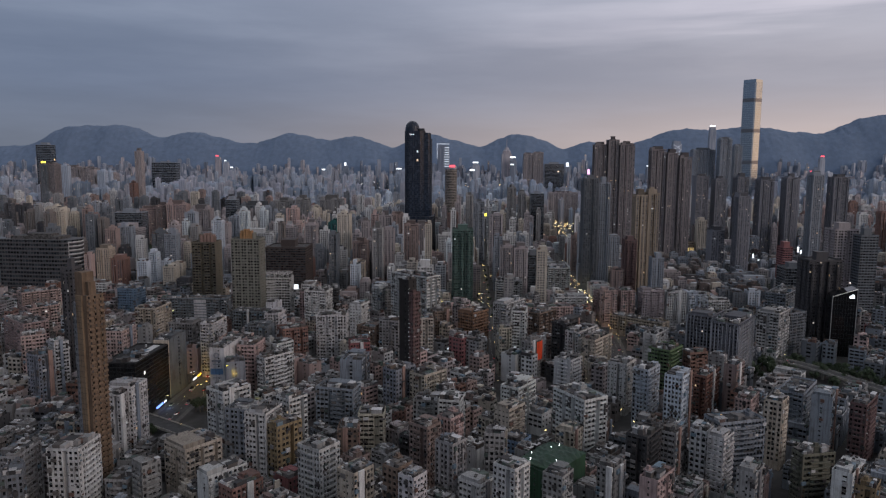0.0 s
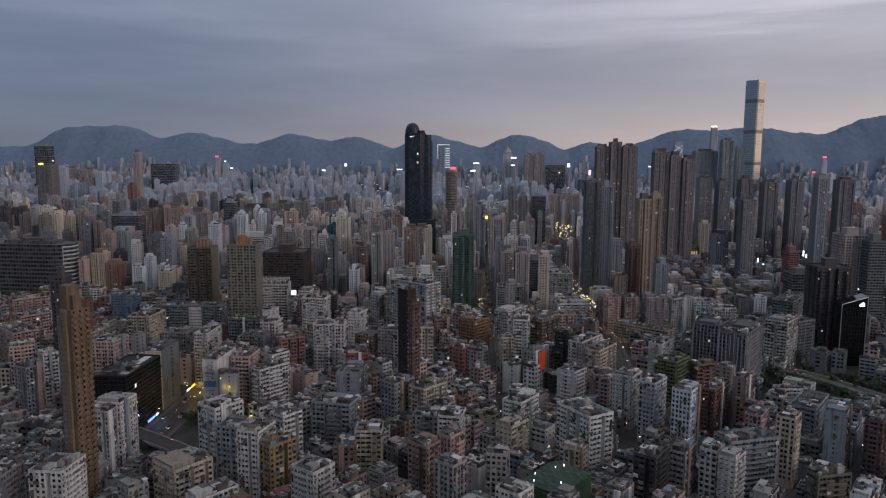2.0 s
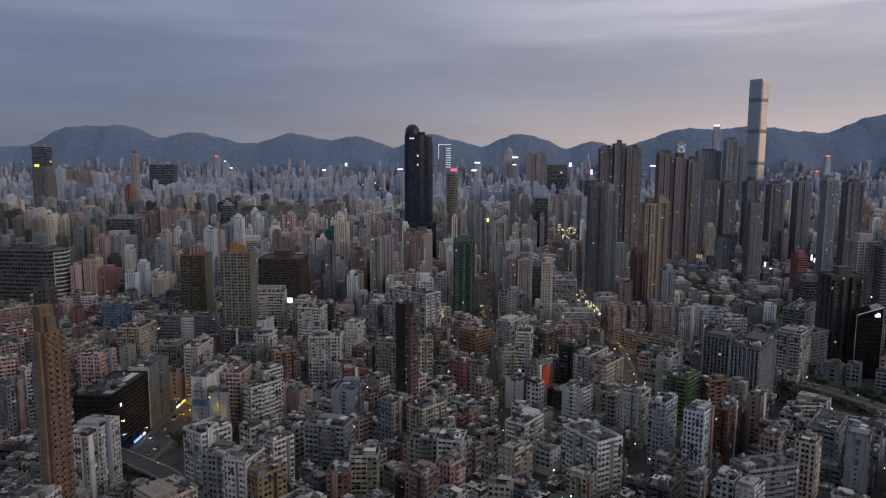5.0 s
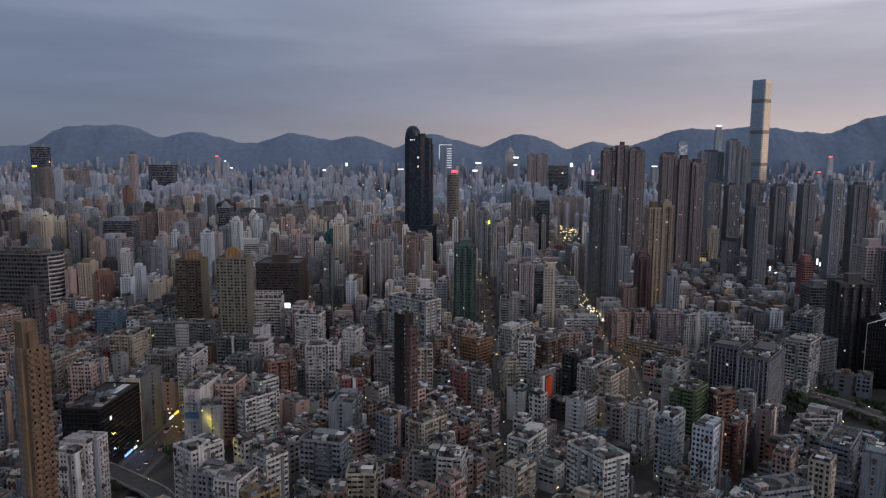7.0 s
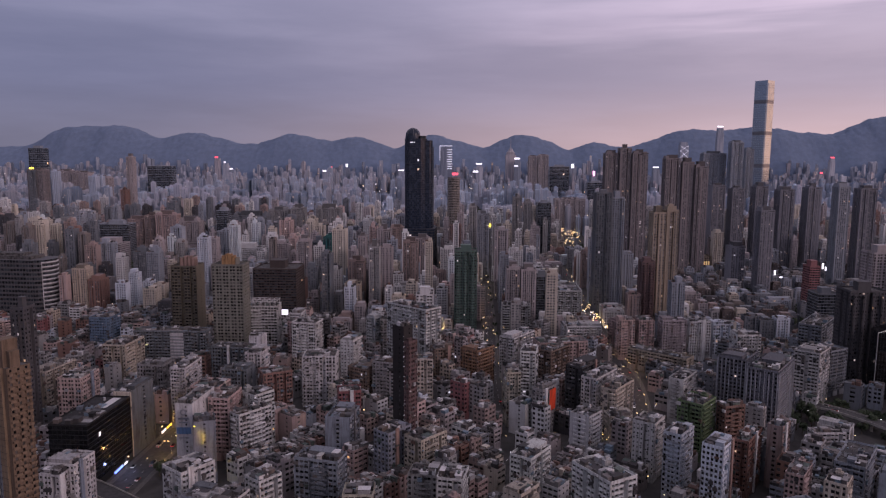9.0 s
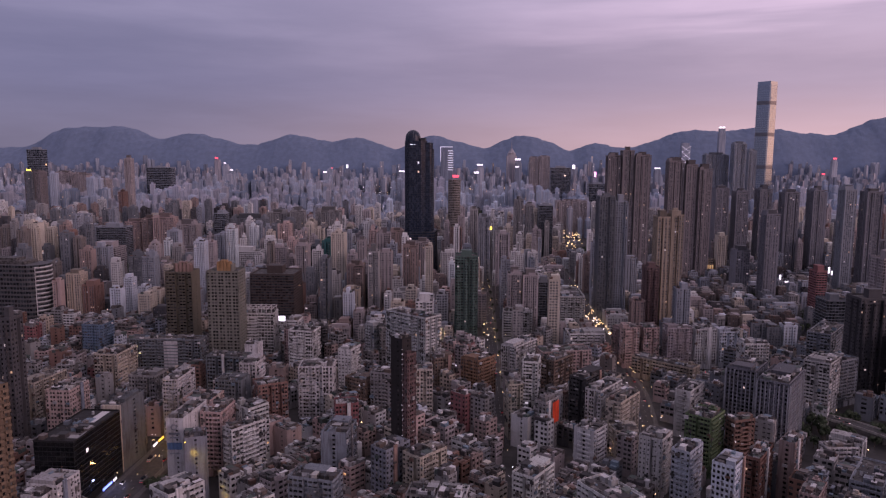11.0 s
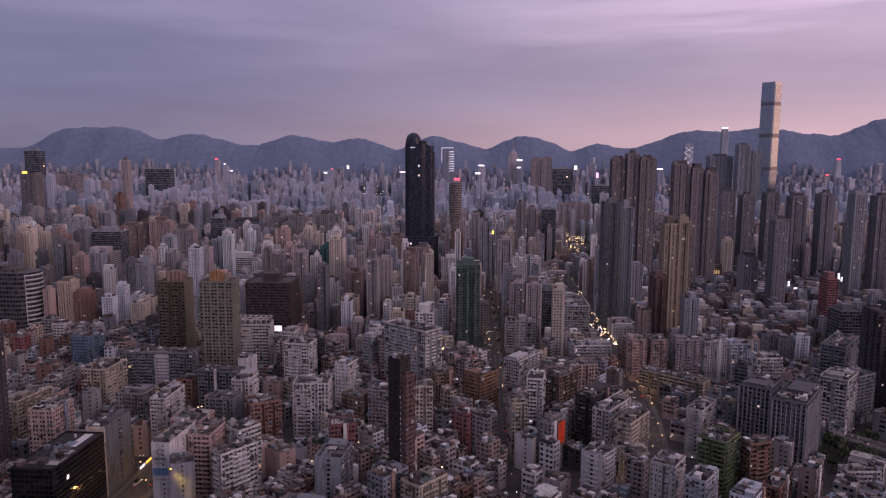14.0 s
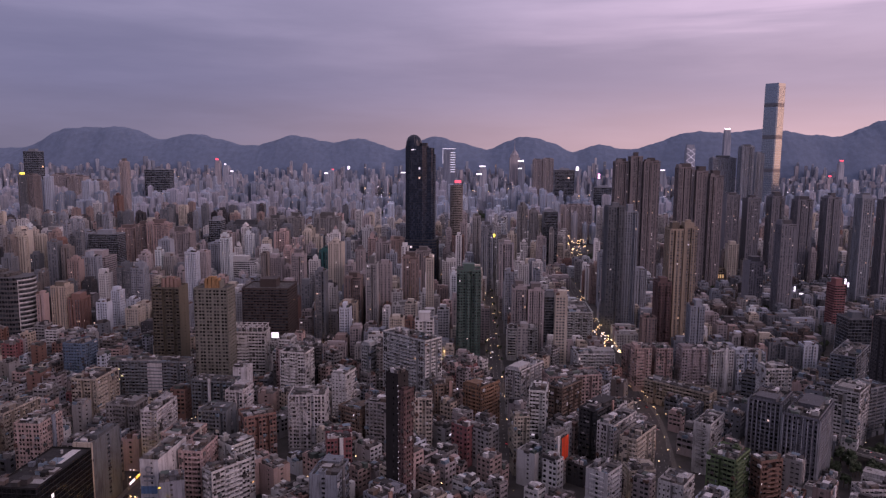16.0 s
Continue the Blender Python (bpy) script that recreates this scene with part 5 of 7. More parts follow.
for name, x0, z0, x1, z1 in (("lit_edge", -30, 190, -28, 258), ("lit_edge", -30, 256, 28, 258.5), *(("lit_bar", 6, z, 28, z + 3) for z in range(150, 248, 11))):
    s = Shape()
    s.box(x0, -16, z0, x1, -15.2, z1, True)
    part(name, s, M_WHITE_DIM, lattice, "row of white lights")

# lit arcade of the podium behind the tan towers
for k in range(14):
    s = Shape()
    s.box(-29 + k * 4.2, -10.6, 14.0, -26.4 + k * 4.2, -10.3, 20.5, True)
    part("lit_window", s, M_AMBER, podium, "amber lit arcade window")

# crowns of the paired towers above the low blocks
for crowned, x, z, w, tone, words in ((moss_tower, 3.0, 88.0, 17.0, (0.3, 0.2, 0.17), "dusky pink"), (sage_tower, 0.0, 99.0, 13.0, (0.36, 0.21, 0.1), "orange-brown")):
    s = Shape()
    s.box(x - w / 2, -6.6, z - 0.4, x + w / 2, 0.0, z + 7.0)
    crown = part("crown", s, M_WALL, crowned, f"{words} stepped crown", tuple(c * 0.6 for c in tone))
    for k in range(4):
        s = Shape()
        u = x + (k - 1.5) * w / 4
        s.box(u - w * 0.09, -7.5, z - 0.4, u + w * 0.09, -0.5, z + 9.0 + (1.6 if k in (1, 2) else 0), True)
        part("pier", s, M_WALL, crown, "", tone)

# pale panel and lit offices on the long slab, roof frame of the white block behind
s = Shape()
s.box(0.4, -8.9, 6, 12.8, -8.05, 41.0, True)
part("blank_panel", s, M_WALL, slab_long, "pale blank wall panel", (0.42, 0.42, 0.44))
for u, z in ((-32, 35), (-32, 32), (-29, 35), (-26, 35), (-32, 26), (-29, 26), (-26, 26), (-32, 20), (-29, 20), (-23, 29)):
    s = Shape()
    s.box(u, -8.2, z, u + 2.0, -8.06, z + 1.3, True)
    part("lit_window", s, M_OFFICE, slab_long, "yellow-green lit office window")
frame_roof = new("roof_frame")
for k in range(7):
    s = Shape()
    s.box(-15.5 + k * 5.1, -9.5, 57.4, -14.9 + k * 5.1, 9.5, 58.0, True)
    s.box(-15.5 + k * 5.1, -9.5, 52.8, -14.9 + k * 5.1, -8.9, 57.4)
    s.box(-15.5 + k * 5.1, 8.9, 52.8, -14.9 + k * 5.1, 9.5, 57.4)
    part("beam", s, M_WALL, frame_roof, "", (0.5, 0.5, 0.5))
for y in (-9.2, 0.0, 9.2):
    s = Shape()
    s.box(-16, y - 0.3, 58.0, 16.2, y + 0.3, 58.6, True)
    part("rail", s, M_WALL, frame_roof, "", (0.5, 0.5, 0.5))
tagged(frame_roof, "open white concrete frame over a flat roof", "frame")
frame_roof.matrix_world = pose(-202.7, 772, 0)

# sign wall: emblem, lines of writing and a blue band
board = new("wall_sign")
for name, x0, z0, x1, z1, tone in (("lettering_bar", -3.4, 36.6, 3.4, 37.9, (0.16, 0.18, 0.22)), ("lettering_bar", -2.8, 34.2, 2.8, 35.1, (0.24, 0.26, 0.3)), ("blue_band", -4.6, 27.0, 4.6, 31.5, (0.1, 0.2, 0.36)), ("lettering_bar", -3.0, 24.0, 3.4, 24.8, (0.3, 0.31, 0.34))):
    s = Shape()
    s.box(x0, -0.06, z0, x1, 0.0, z1, True)
    part(name, s, M_SHED, board, "", tone)
s = Shape()
for k in range(20):
    a0, a1 = 2 * math.pi * k / 20, 2 * math.pi * (k + 1) / 20
    s.quad(*[(r * math.cos(a), -0.05, 41.3 + r * math.sin(a)) for r, a in ((2.1, a0), (2.1, a1), (1.2, a1), (1.2, a0))])
part("round_emblem", s, M_SHED, board, "grey ring emblem", (0.25, 0.26, 0.3))
tagged(board, "painted wall sign with ring emblem and blue band", "sign")
board.matrix_world = pose(*SIGN_AT, 0, 0, 0, SIGN_TURN)

# floodlight on the wall beside it
flood = bpy.data.lights.new("floodlight", "SPOT")
flood.energy, flood.color, flood.spot_size, flood.spot_blend, flood.shadow_soft_size = 100000, (1.0, 0.62, 0.06), radians(27), 0.3, 0.2
new("floodlight_beam", flood).matrix_world = look(FLOOD, FLOOD_AIM)
s = Shape()
s.box(-0.5, -0.4, -0.35, 0.5, 0.4, 0.35, True)
lamp = tagged(new("floodlight", s.mesh("floodlight", M_METAL)), "small yellow floodlight bracketed to a wall", "lamp")
s = Shape()
s.box(-0.45, -0.45, -0.3, 0.45, -0.41, 0.3, True)
part("lens", s, M_YELLOW_SIGN, lamp)
s = Shape()
s.box(-0.1, 0.4, -0.1, 0.1, 1.6, 0.1, True)
part("bracket", s, M_METAL, lamp)
lamp.matrix_world = pose(FLOOD[0] - 0.3, FLOOD[1] + 0.3, FLOOD[2] + 0.5, 0, 0, 30)

# orange panel down the flank of a grey block
s = Shape()
s.box(-4.6, -0.35, 0, 4.6, 0.0, 15.5, True)
panel = tagged(new("orange_panel", s.mesh("orange_panel", M_SHED)), "bright orange upright panel on a grey block", "sign")
panel.color = (0.75, 0.075, 0.02, 1)
s = Shape()
s.box(-4.75, -0.3, -0.15, -4.61, 0.0, 15.7, True)
part("frame", s, M_METAL, panel)
panel.matrix_world = pose(*PANEL_AT, 0, 0, PANEL_TURN)
# dark flank wing of the black slab, pale edge and a string of lights
near_block(-31.4, 503.3, 8.6, 3.9, 88, 55, "punch", "maroon", 611, 0)
s = Shape()
for k in range(24):
    s.box(-0.11, -0.11, k * 3.2, 0.11, 0.11, k * 3.2 + 0.24, True)
lights = tagged(new("string_of_lights", s.mesh("string_of_lights", M_WHITE_SIGN)), "string of white lights up a tower corner", "lights", "", "stuff")
lights.matrix_world = pose(*STRING_AT, 18)

# pools of warm light from shops and lamps along the streets
for x, y, z, power, tint in ((-205, 563, 6, 6000, (1.0, 0.58, 0.12)), (-206, 610, 7, 2500, (1.0, 0.66, 0.28)), (-213, 500, 4, 900, (0.4, 0.6, 1.0)), (-200, 520, 6, 2500, (1.0, 0.6, 0.15)), (146, 640, 8, 2600, (1.0, 0.62, 0.25)), (158, 725, 8, 3400, (1.0, 0.5, 0.16)),
                             (162, 830, 8, 3000, (1.0, 0.68, 0.3)), (166, 960, 8, 3500, (1.0, 0.75, 0.3)), (33, 760, 8, 2500, (1.0, 0.75, 0.4)), (36, 930, 8, 3000, (1.0, 0.75, 0.4)), (40, 1150, 8, 4500, (1.0, 0.8, 0.4)),
                             (-62, 1010, 10, 6000, (1.0, 0.85, 0.2)), (-160, 880, 8, 3500, (1.0, 0.6, 0.2)), (-105, 545, 6, 1500, (1.0, 0.7, 0.3)), (205, 735, 12, 2500, (1.0, 0.75, 0.45)), (-110, 500, 6, 1800, (1.0, 0.7, 0.3)), (-95, 590, 6, 2200, (1.0, 0.66, 0.25)), (-40, 640, 6, 2000, (1.0, 0.72, 0.3)), (95, 545, 6, 1800, (1.0, 0.7, 0.3)),
                             (60, 690, 6, 2500, (1.0, 0.75, 0.35)), (-250, 640, 6, 2500, (1.0, 0.72, 0.35)), (-300, 720, 6, 2500, (1.0, 0.75, 0.4)), (330, 770, 8, 3500, (1.0, 0.7, 0.3)), (-20, 860, 7, 3500, (1.0, 0.7, 0.25))):
    glow_lamp = bpy.data.lights.new("street_light", "POINT")
    glow_lamp.energy, glow_lamp.color, glow_lamp.shadow_soft_size = power, tint, 0.6
    new("street_light", glow_lamp).location = (x, y, z)

# dark slab block whose street end is faced in cream
slab_block = near_block(-227, 538, 12, 30, 45, -3, "strip", "slate", 801)
s = Shape()
s.box(-5.9, -16.5, 0, 5.9, -15.01, 45.6, True)
part("front_cladding", s, M_WALL, slab_block, "cream end wall", (0.44, 0.39, 0.33))


def shop_light(name, x, y0, y1, z, mat, label):
    """A glowing fascia along the foot of a street wall."""
    s = Shape()
    s.box(-0.35, 0, 0, 0.0, y1 - y0, 1.1, True)
    ob = tagged(new(name, s.mesh(name, mat)), label, "shop sign", "street shop signs")
    s = Shape()
    s.box(-0.5, -0.2, -0.2, -0.36, y1 - y0 + 0.2, 1.8, True)
    part("backing", s, M_METAL, ob)
    s = Shape()
    s.box(-0.9, (y1 - y0) / 2 - 0.3, -0.05, -0.51, (y1 - y0) / 2 + 0.3, 0.4, True)
    part("bracket", s, M_METAL, ob)
    ob.matrix_world = pose(x, y0, z)


M_BLUE_SIGN = shining("blue_white_sign_light", (0.16, 0.3, 1.0), 2.4)
M_GOLD_SIGN = shining("golden_sign_light", (1.0, 0.55, 0.05), 2.0)
shop_light("shop_sign", -218.4, 489, 500, 3.0, M_BLUE_SIGN, "blue-white glowing shop fascia by the street")
shop_light("shop_sign", -218.4, 502, 506, 3.0, M_WHITE_SIGN, "white glowing shop fascia by the street")
shop_light("shop_sign", -215.5, 553, 560, 4.0, M_WHITE_SIGN, "white glowing shop fascia by the street")
shop_light("shop_sign", -215.5, 562, 570, 4.0, M_GOLD_SIGN, "golden glowing shop fascia by the street")


# low white block with a lit billboard on its roof
near_block(-201, 863, 16, 18, 20, -5, "strip", "white", 905, 2)
low_sign("billboard", -201.3, 854.6, 24.2, 7.2, 5.4, M_WHITE_SIGN, "white lit billboard on a low roof")


def neon_sign(x, y, z, w, h, mat, label):
    """An upright lit box sign on a post at the kerb."""
    s = Shape()
    s.box(-w / 2, -0.3, 0, w / 2, 0.3, h, True)
    ob = tagged(new("neon_sign", s.mesh("neon_sign", mat)), label, "neon sign", "street shop signs")
    s = Shape()
    s.tube(0, 0.5, -z, h, 0.18, 0.12, 8)
    part("post", s, M_METAL, ob)
    s = Shape()
    s.box(-w / 2 - 0.15, 0.31, -0.15, w / 2 + 0.15, 0.42, h + 0.15, True)
    part("backing", s, M_METAL, ob)
    ob.matrix_world = pose(x, y, z)


neon = random.Random(4)
for k in range(8):
    mat, word = ((M_GOLD_SIGN, "golden"), (M_YELLOW_SIGN, "yellow"), (M_YELLOW_SIGN, "yellow"), (M_WHITE_SIGN, "white"))[k % 4]
    neon_sign(-53 + neon.uniform(-3.5, 3.5), 1292 + k * 8, neon.uniform(3, 8), neon.uniform(1.5, 2.6), neon.uniform(3, 6), mat, f"{word} lit upright sign above a street")
for k in range(4):
    mat, word = ((M_GOLD_SIGN, "golden"), (M_YELLOW_SIGN, "yellow"))[k % 2]
    neon_sign(104 + neon.uniform(-3, 3), 915 + k * 9, neon.uniform(3, 5), neon.uniform(1.2, 2.0), neon.uniform(2.5, 4.5), mat, f"{word} lit upright sign above a street")

for x, y, z, w, h, mat, word in ((482.4, 1150.0, 27.0, 2.2, 7, M_WHITE_SIGN, "white"),
                                (492.5, 1150.0, 22.5, 5, 2, M_WHITE_SIGN, "white"),
                                (426.7, 1010.0, 11.0, 3.5, 5, M_YELLOW_SIGN, "yellow"),
                                (428.9, 1008.0, 2.0, 3.4, 5.5, M_RED, "red"),
                                (554.4, 1150.0, 37.2, 2.4, 9, M_WHITE_SIGN, "white"),
                                (561.5, 1155.0, 33.9, 2, 6, M_WHITE_SIGN, "white"),
                                (-151.9, 900.0, 9.6, 4, 4, M_YELLOW_SIGN, "yellow"),
                                (190.7, 930.0, 2.0, 9, 1.6, M_WHITE_DIM, "white")):
    neon_sign(x, y, z, w, h, mat, f"{word} lit box sign on a post by the street")


# green scaffold net drawn over a roof under repair, with a few work lamps
net, folds = Shape(), random.Random(14)
n, m, nw, nd = 16, 12, 35.2, 23.8
for j in range(m + 1):
    for i in range(n + 1):
        u, v = i / n, j / m
        net.v.append(((u - 0.5) * nw, (v - 0.5) * nd, 27.3 + 3.0 * (math.sin(math.pi * u) * math.sin(math.pi * v)) ** 0.4 + folds.uniform(-0.5, 0.5)))
for j in range(m):
    for i in range(n):
        a = j * (n + 1) + i
        net.f.append((a, a + 1, a + n + 2, a + n + 1))
cover = tagged(new("scaffold_net", net.mesh("scaffold_net", M_SHED)), "dark green scaffold net draped over a roof", "net")
cover.color = (0.012, 0.048, 0.026, 1)
for k in range(5):
    s = Shape()
    x, y = folds.uniform(-15, 15), folds.uniform(-10, 10)
    s.box(x - 0.12, y - 0.12, 29.6, x + 0.12, y + 0.12, 30.8, True)
    part("work_lamp", s, M_LAMP_WHITE, cover, "small white work lamp")
cover.matrix_world = pose(50.0, 359.5, 0, 0, 0, 51)

# ---------------------------------------------------------------- the blocks between
def clear_of(x, y, w, d, turn, gap=0.6):
    """Whether a w x d plan stands free of all that is built and of the roads."""
    r = math.hypot(w, d) / 2
    for px, py, pw, pd, pt in TAKEN:
        far = math.hypot(px - x, py - y)
        if far > r + math.hypot(pw, pd) / 2:
            continue
        hit = True
        for t in (turn, pt):
            for ax, ay in ((math.cos(t), math.sin(t)), (-math.sin(t), math.cos(t))):
                off = abs((px - x) * ax + (py - y) * ay)
                a = w / 2 * abs(math.cos(turn) * ax + math.sin(turn) * ay) + d / 2 * abs(-math.sin(turn) * ax + math.cos(turn) * ay)
                b = pw / 2 * abs(math.cos(pt) * ax + math.sin(pt) * ay) + pd / 2 * abs(-math.sin(pt) * ax + math.cos(pt) * ay)
                if off > a + b + gap:
                    hit = False
        if hit:
            return False
    return True


def on_road(x, y, w):
    for x0, y0, x1, y1, half in ROADS:
        dx, dy = x1 - x0, y1 - y0
        k = max(0, min(1, ((x - x0) * dx + (y - y0) * dy) / (dx * dx + dy * dy)))
        if math.hypot(x0 + k * dx - x, y0 + k * dy - y) < half + w * 0.55:
            return True
    return any(math.hypot(x - gx, y - gy) < gr + w * 0.4 for gx, gy, gr in CLEARINGS)


ROADS = [(31, 300, 32, 741, 0), (32, 700, 48, 1662, 6), (48, 1662, 60, 3000, 6), (134, 560, 157, 695, 8), (157, 695, 158, 751, 8), (158, 751, 167, 893, 8), (167, 893, 167, 958, 8), (167, 958, 186, 1400, 8), (-208, 420, -209, 720, 10),
         (-206, 462, -140, 396, 8), (192, 760, 241, 735, 7), (241, 735, 283, 660, 7), (283, 660, 380, 540, 8)]
# parks and yards, plus gaps cleared to open the camera's view of landmarks
CLEARINGS = [(-53, 1330, 15), (-52, 1295, 13), (-50, 1262, 11), (104, 940, 10), (102, 915, 10), (99, 888, 9), (24, 838, 10), (80, 556, 11), (292, 575, 42), (-172, 474, 13), (-150, 470, 9), (-520, 1250, 50), (-545, 1320, 62), (-585, 1420, 75), (262, 1590, 58), (285, 1680, 60), (262, 1840, 75), (312, 2050, 100), (370, 2330, 130), (-183, 447, 14), (-166, 455, 22), (-160, 436, 14), (330, 590, 22), (300, 640, 14), (-140, 2700, 260), (330, 570, 14)]
LOW = [(235, 1450, 70, 20), (300, 1760, 90, 22), (-560, 1330, 110, 22), (-620, 1560, 110, 24), (230, 1290, 70, 38), (-490, 1170, 95, 18), (290, 1760, 110, 30), (260, 1000, 60, 36), (330, 900, 80, 34),
       (420, 1230, 110, 22), (520, 1230, 110, 22), (620, 1250, 100, 24), (330, 1180, 90, 24), (480, 1100, 90, 26), (580, 1080, 90, 26), (330, 1050, 80, 26), (420, 1000, 80, 26), (520, 980, 80, 28), (390, 900, 70, 30), (4, 846, 42, 22), (-49, 1225, 40, 16), (-45, 1135, 34, 20), (-42, 1050, 26, 24), (190, 960, 46, 24), (240, 880, 40, 26)]


def grid_turn(x, y):
    if y < 820 and x > -150:
        return 52.0
    if y < 900:
        return -5.0
    return -2.0


fill = random.Random(11)
PAINTS = ["white"] * 5 + ["cream"] * 4 + ["grey"] * 4 + ["pink"] * 4 + ["brownpink"] * 4 + ["bluegrey"] * 2 + ["pinkgrey"] * 6 + ["slate"] * 2 + ["redbrown", "rust", "red"] + ["redbrown", "bluewhite", "dark", "taupe", "taupe", "beige"]
CALM = ["white"] * 5 + ["cream"] * 3 + ["grey"] * 4 + ["bluegrey"] * 5 + ["pinkgrey"] * 6 + ["slate"] * 2 + ["brownpink"] + ["bluewhite", "bluewhite", "taupe", "dark", "redbrown", "slate"] + ["pink"] * 2 + ["white", "bluegrey"]
FILL_STYLES = ["punch"] * 5 + ["strip"] * 5 + ["fins"] * 2 + ["blank"]


def lots(x0, x1, y0, y1, turn, lot_w, lot_d, street, cross, per_row):
    """Lots in double rows along streets that run at the given turn."""
    t = math.radians(turn)
    c, s = math.cos(t), math.sin(t)
    mx, my = (x0 + x1) / 2, (y0 + y1) / 2
    reach = math.hypot(x1 - x0, y1 - y0) / 2
    v, row = -reach, 0
    while v < reach:
        u, k = -reach, 0
        while u < reach:
            w = lot_w * fill.uniform(0.75, 1.3)
            px, py = mx + (u + w / 2) * c - (v + lot_d / 2) * s, my + (u + w / 2) * s + (v + lot_d / 2) * c
            if x0 <= px <= x1 and y0 <= py <= y1:
                yield px, py, w - 0.4, lot_d * fill.uniform(0.85, 0.98)
            u += w
            k += 1
            if k % per_row == 0:
                u += cross
        v += lot_d
        row += 1
        if row % 2 == 0:
            v += street


JOINED_WALLS, JOINED_PANES, JOINED_TOPS = {}, Shape(), Shape()


def joined_block(x, y, w, d, h, turn, style, paint, rng, floor=3.1, bay=3.9):
    """A block that stays part of the joined mass of its district."""
    wall, panes, tops = Shape(), Shape(), Shape()
    facade(wall, panes, w, d, h, style, rng, floor, bay, 4.5, plain_sides=(2,) if abs(turn) < 45 else ())
    ring(wall, w - 0.01, d - 0.01, h - 0.1, h + 0.9, 0.25)
    tops.quad((-w / 2 + 0.25, -d / 2 + 0.25, h - 0.25), (w / 2 - 0.25, -d / 2 + 0.25, h - 0.25), (w / 2 - 0.25, d / 2 - 0.25, h - 0.25), (-w / 2 + 0.25, d / 2 - 0.25, h - 0.25))
    for k in range(rng.randint(12, 20)):
        a, b, p, q = rng.uniform(-0.38, 0.38) * w, rng.uniform(-0.38, 0.38) * d, rng.uniform(0.6, 2.6), rng.uniform(0.6, 2.6)
        (wall if k < 2 else tops).box(a - p, b - q, h - 0.25, a + p, b + q, h + rng.uniform(1.0, 3.6))
    c, s = math.cos(math.radians(turn)), math.sin(math.radians(turn))
    for src, dst in ((wall, JOINED_WALLS.setdefault(paint, Shape())), (panes, JOINED_PANES), (tops, JOINED_TOPS)):
        i = len(dst.v)
        dst.v += [(x + p * c - q * s, y + p * s + q * c, r) for p, q, r in src.v]
        dst.f += [tuple(i + k for k in face) for face in src.f]
    TAKEN.append((x, y, w, d, math.radians(turn)))


def repaint(ob, paint, words, style):
    shade = fill.uniform(0.8, 1.08)
    tone = tuple(c * shade for c in PAINT[paint])
    for o in (ob, *ob.children):
        if o is ob or o.name.startswith(("parapet", "stair_house", "lift_house")):
            o.color = (*tone, 1)
    tagged(ob, f"{WORDS.get(paint, paint)} {words} {STYLE_WORDS[style]}")


# kinds of ordinary block, built once each and then repeated along the streets
KINDS = []
for k in range(36):
    kr = random.Random(500 + k)
    KINDS.append((kr.uniform(7.5, 14), kr.uniform(10, 15), kr.choice([10, 12, 13, 15, 15, 18, 18, 21, 24, 28]), kr.choice(FILL_STYLES), 500 + k))
LOW_KINDS = [k for k, kind in enumerate(KINDS) if kind[2] <= 15]
spots = []
for turn, box in ((52.0, (-150, 420, 285, 820)), (-5.0, (-620, -150, 285, 900)), (52.0, (420, 640, 500, 900))):
    for px, py, w, d in lots(*box, turn, 12.5, 14.5, 10, 9, 6):
        if grid_turn(px, py) != turn and px < 420:
            continue
        if abs(px) > py * 0.72 + 30 or on_road(px, py, w) or fill.random() < 0.06:
            continue
        spots.append((py, px, w, d, turn))
spots.sort()
built, near_count = {}, 0
for py, px, w, d, turn in spots:
    k = fill.choice(LOW_KINDS) if py < 540 and fill.random() < 0.8 else fill.randrange(len(KINDS))
    kw, kd, kh, style, seed = KINDS[k]
    for flip in (0, 90):
        if not clear_of(px, py, kw, kd, math.radians(turn + flip), 0.3):
            continue
        paint = fill.choice(PAINTS)
        if px < -225 and py < 470:
            paint = fill.choice(["grey", "slate", "dark", "bluegrey", paint])
        if px < -140 and py < 420:
            paint = fill.choice(["grey", "slate", "dark", "taupe", "bluegrey"])
        if px > 180:
            paint = fill.choice(["bluegrey", "slate", "grey", "bluegrey", paint])
        if math.hypot(px + 191, py - 478) < 19:
            TAKEN.append((px, py, kw, kd, math.radians(turn + flip)))
            fill.random()
        elif near_count < 200:
            if k not in built:
                built[k] = near_block(px, py, kw, kd, kh, turn + flip, style, paint, seed, 4)
            else:
                repaint(copy_thing(built[k], pose(px, py, 0, 0, 0, turn + flip)), paint, "concrete apartment block", style)
                TAKEN.append((px, py, kw, kd, math.radians(turn + flip)))
        else:
            joined_block(px, py, kw, kd, kh + fill.uniform(-2, 2), turn + flip, style, paint, fill)
        near_count += 1
        break


def mid_block(w, d, h, paint, seed):
    rng = random.Random(seed)
    wall, strips = Shape(), Shape()
    top = Shape()
    corrugated(wall, strips, w, d, h, rng, top)
    ob = new("city_building", wall.welded().mesh("city_building", M_CLAD))
    ob.color = (*PAINT[paint], 1)
    tagged(ob, f"{WORDS.get(paint, paint)} {'slender residential tower' if h > 55 else 'mid-rise city building'} with columns of windows", "building", "mid-distance buildings")
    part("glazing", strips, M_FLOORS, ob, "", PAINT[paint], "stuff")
    part("roof_clutter", top, M_CLUTTER, ob, "", None, "stuff")
    return ob


SLIM_WALLS, SLIM_STRIPS, SLIM_TOPS = {}, {}, Shape()


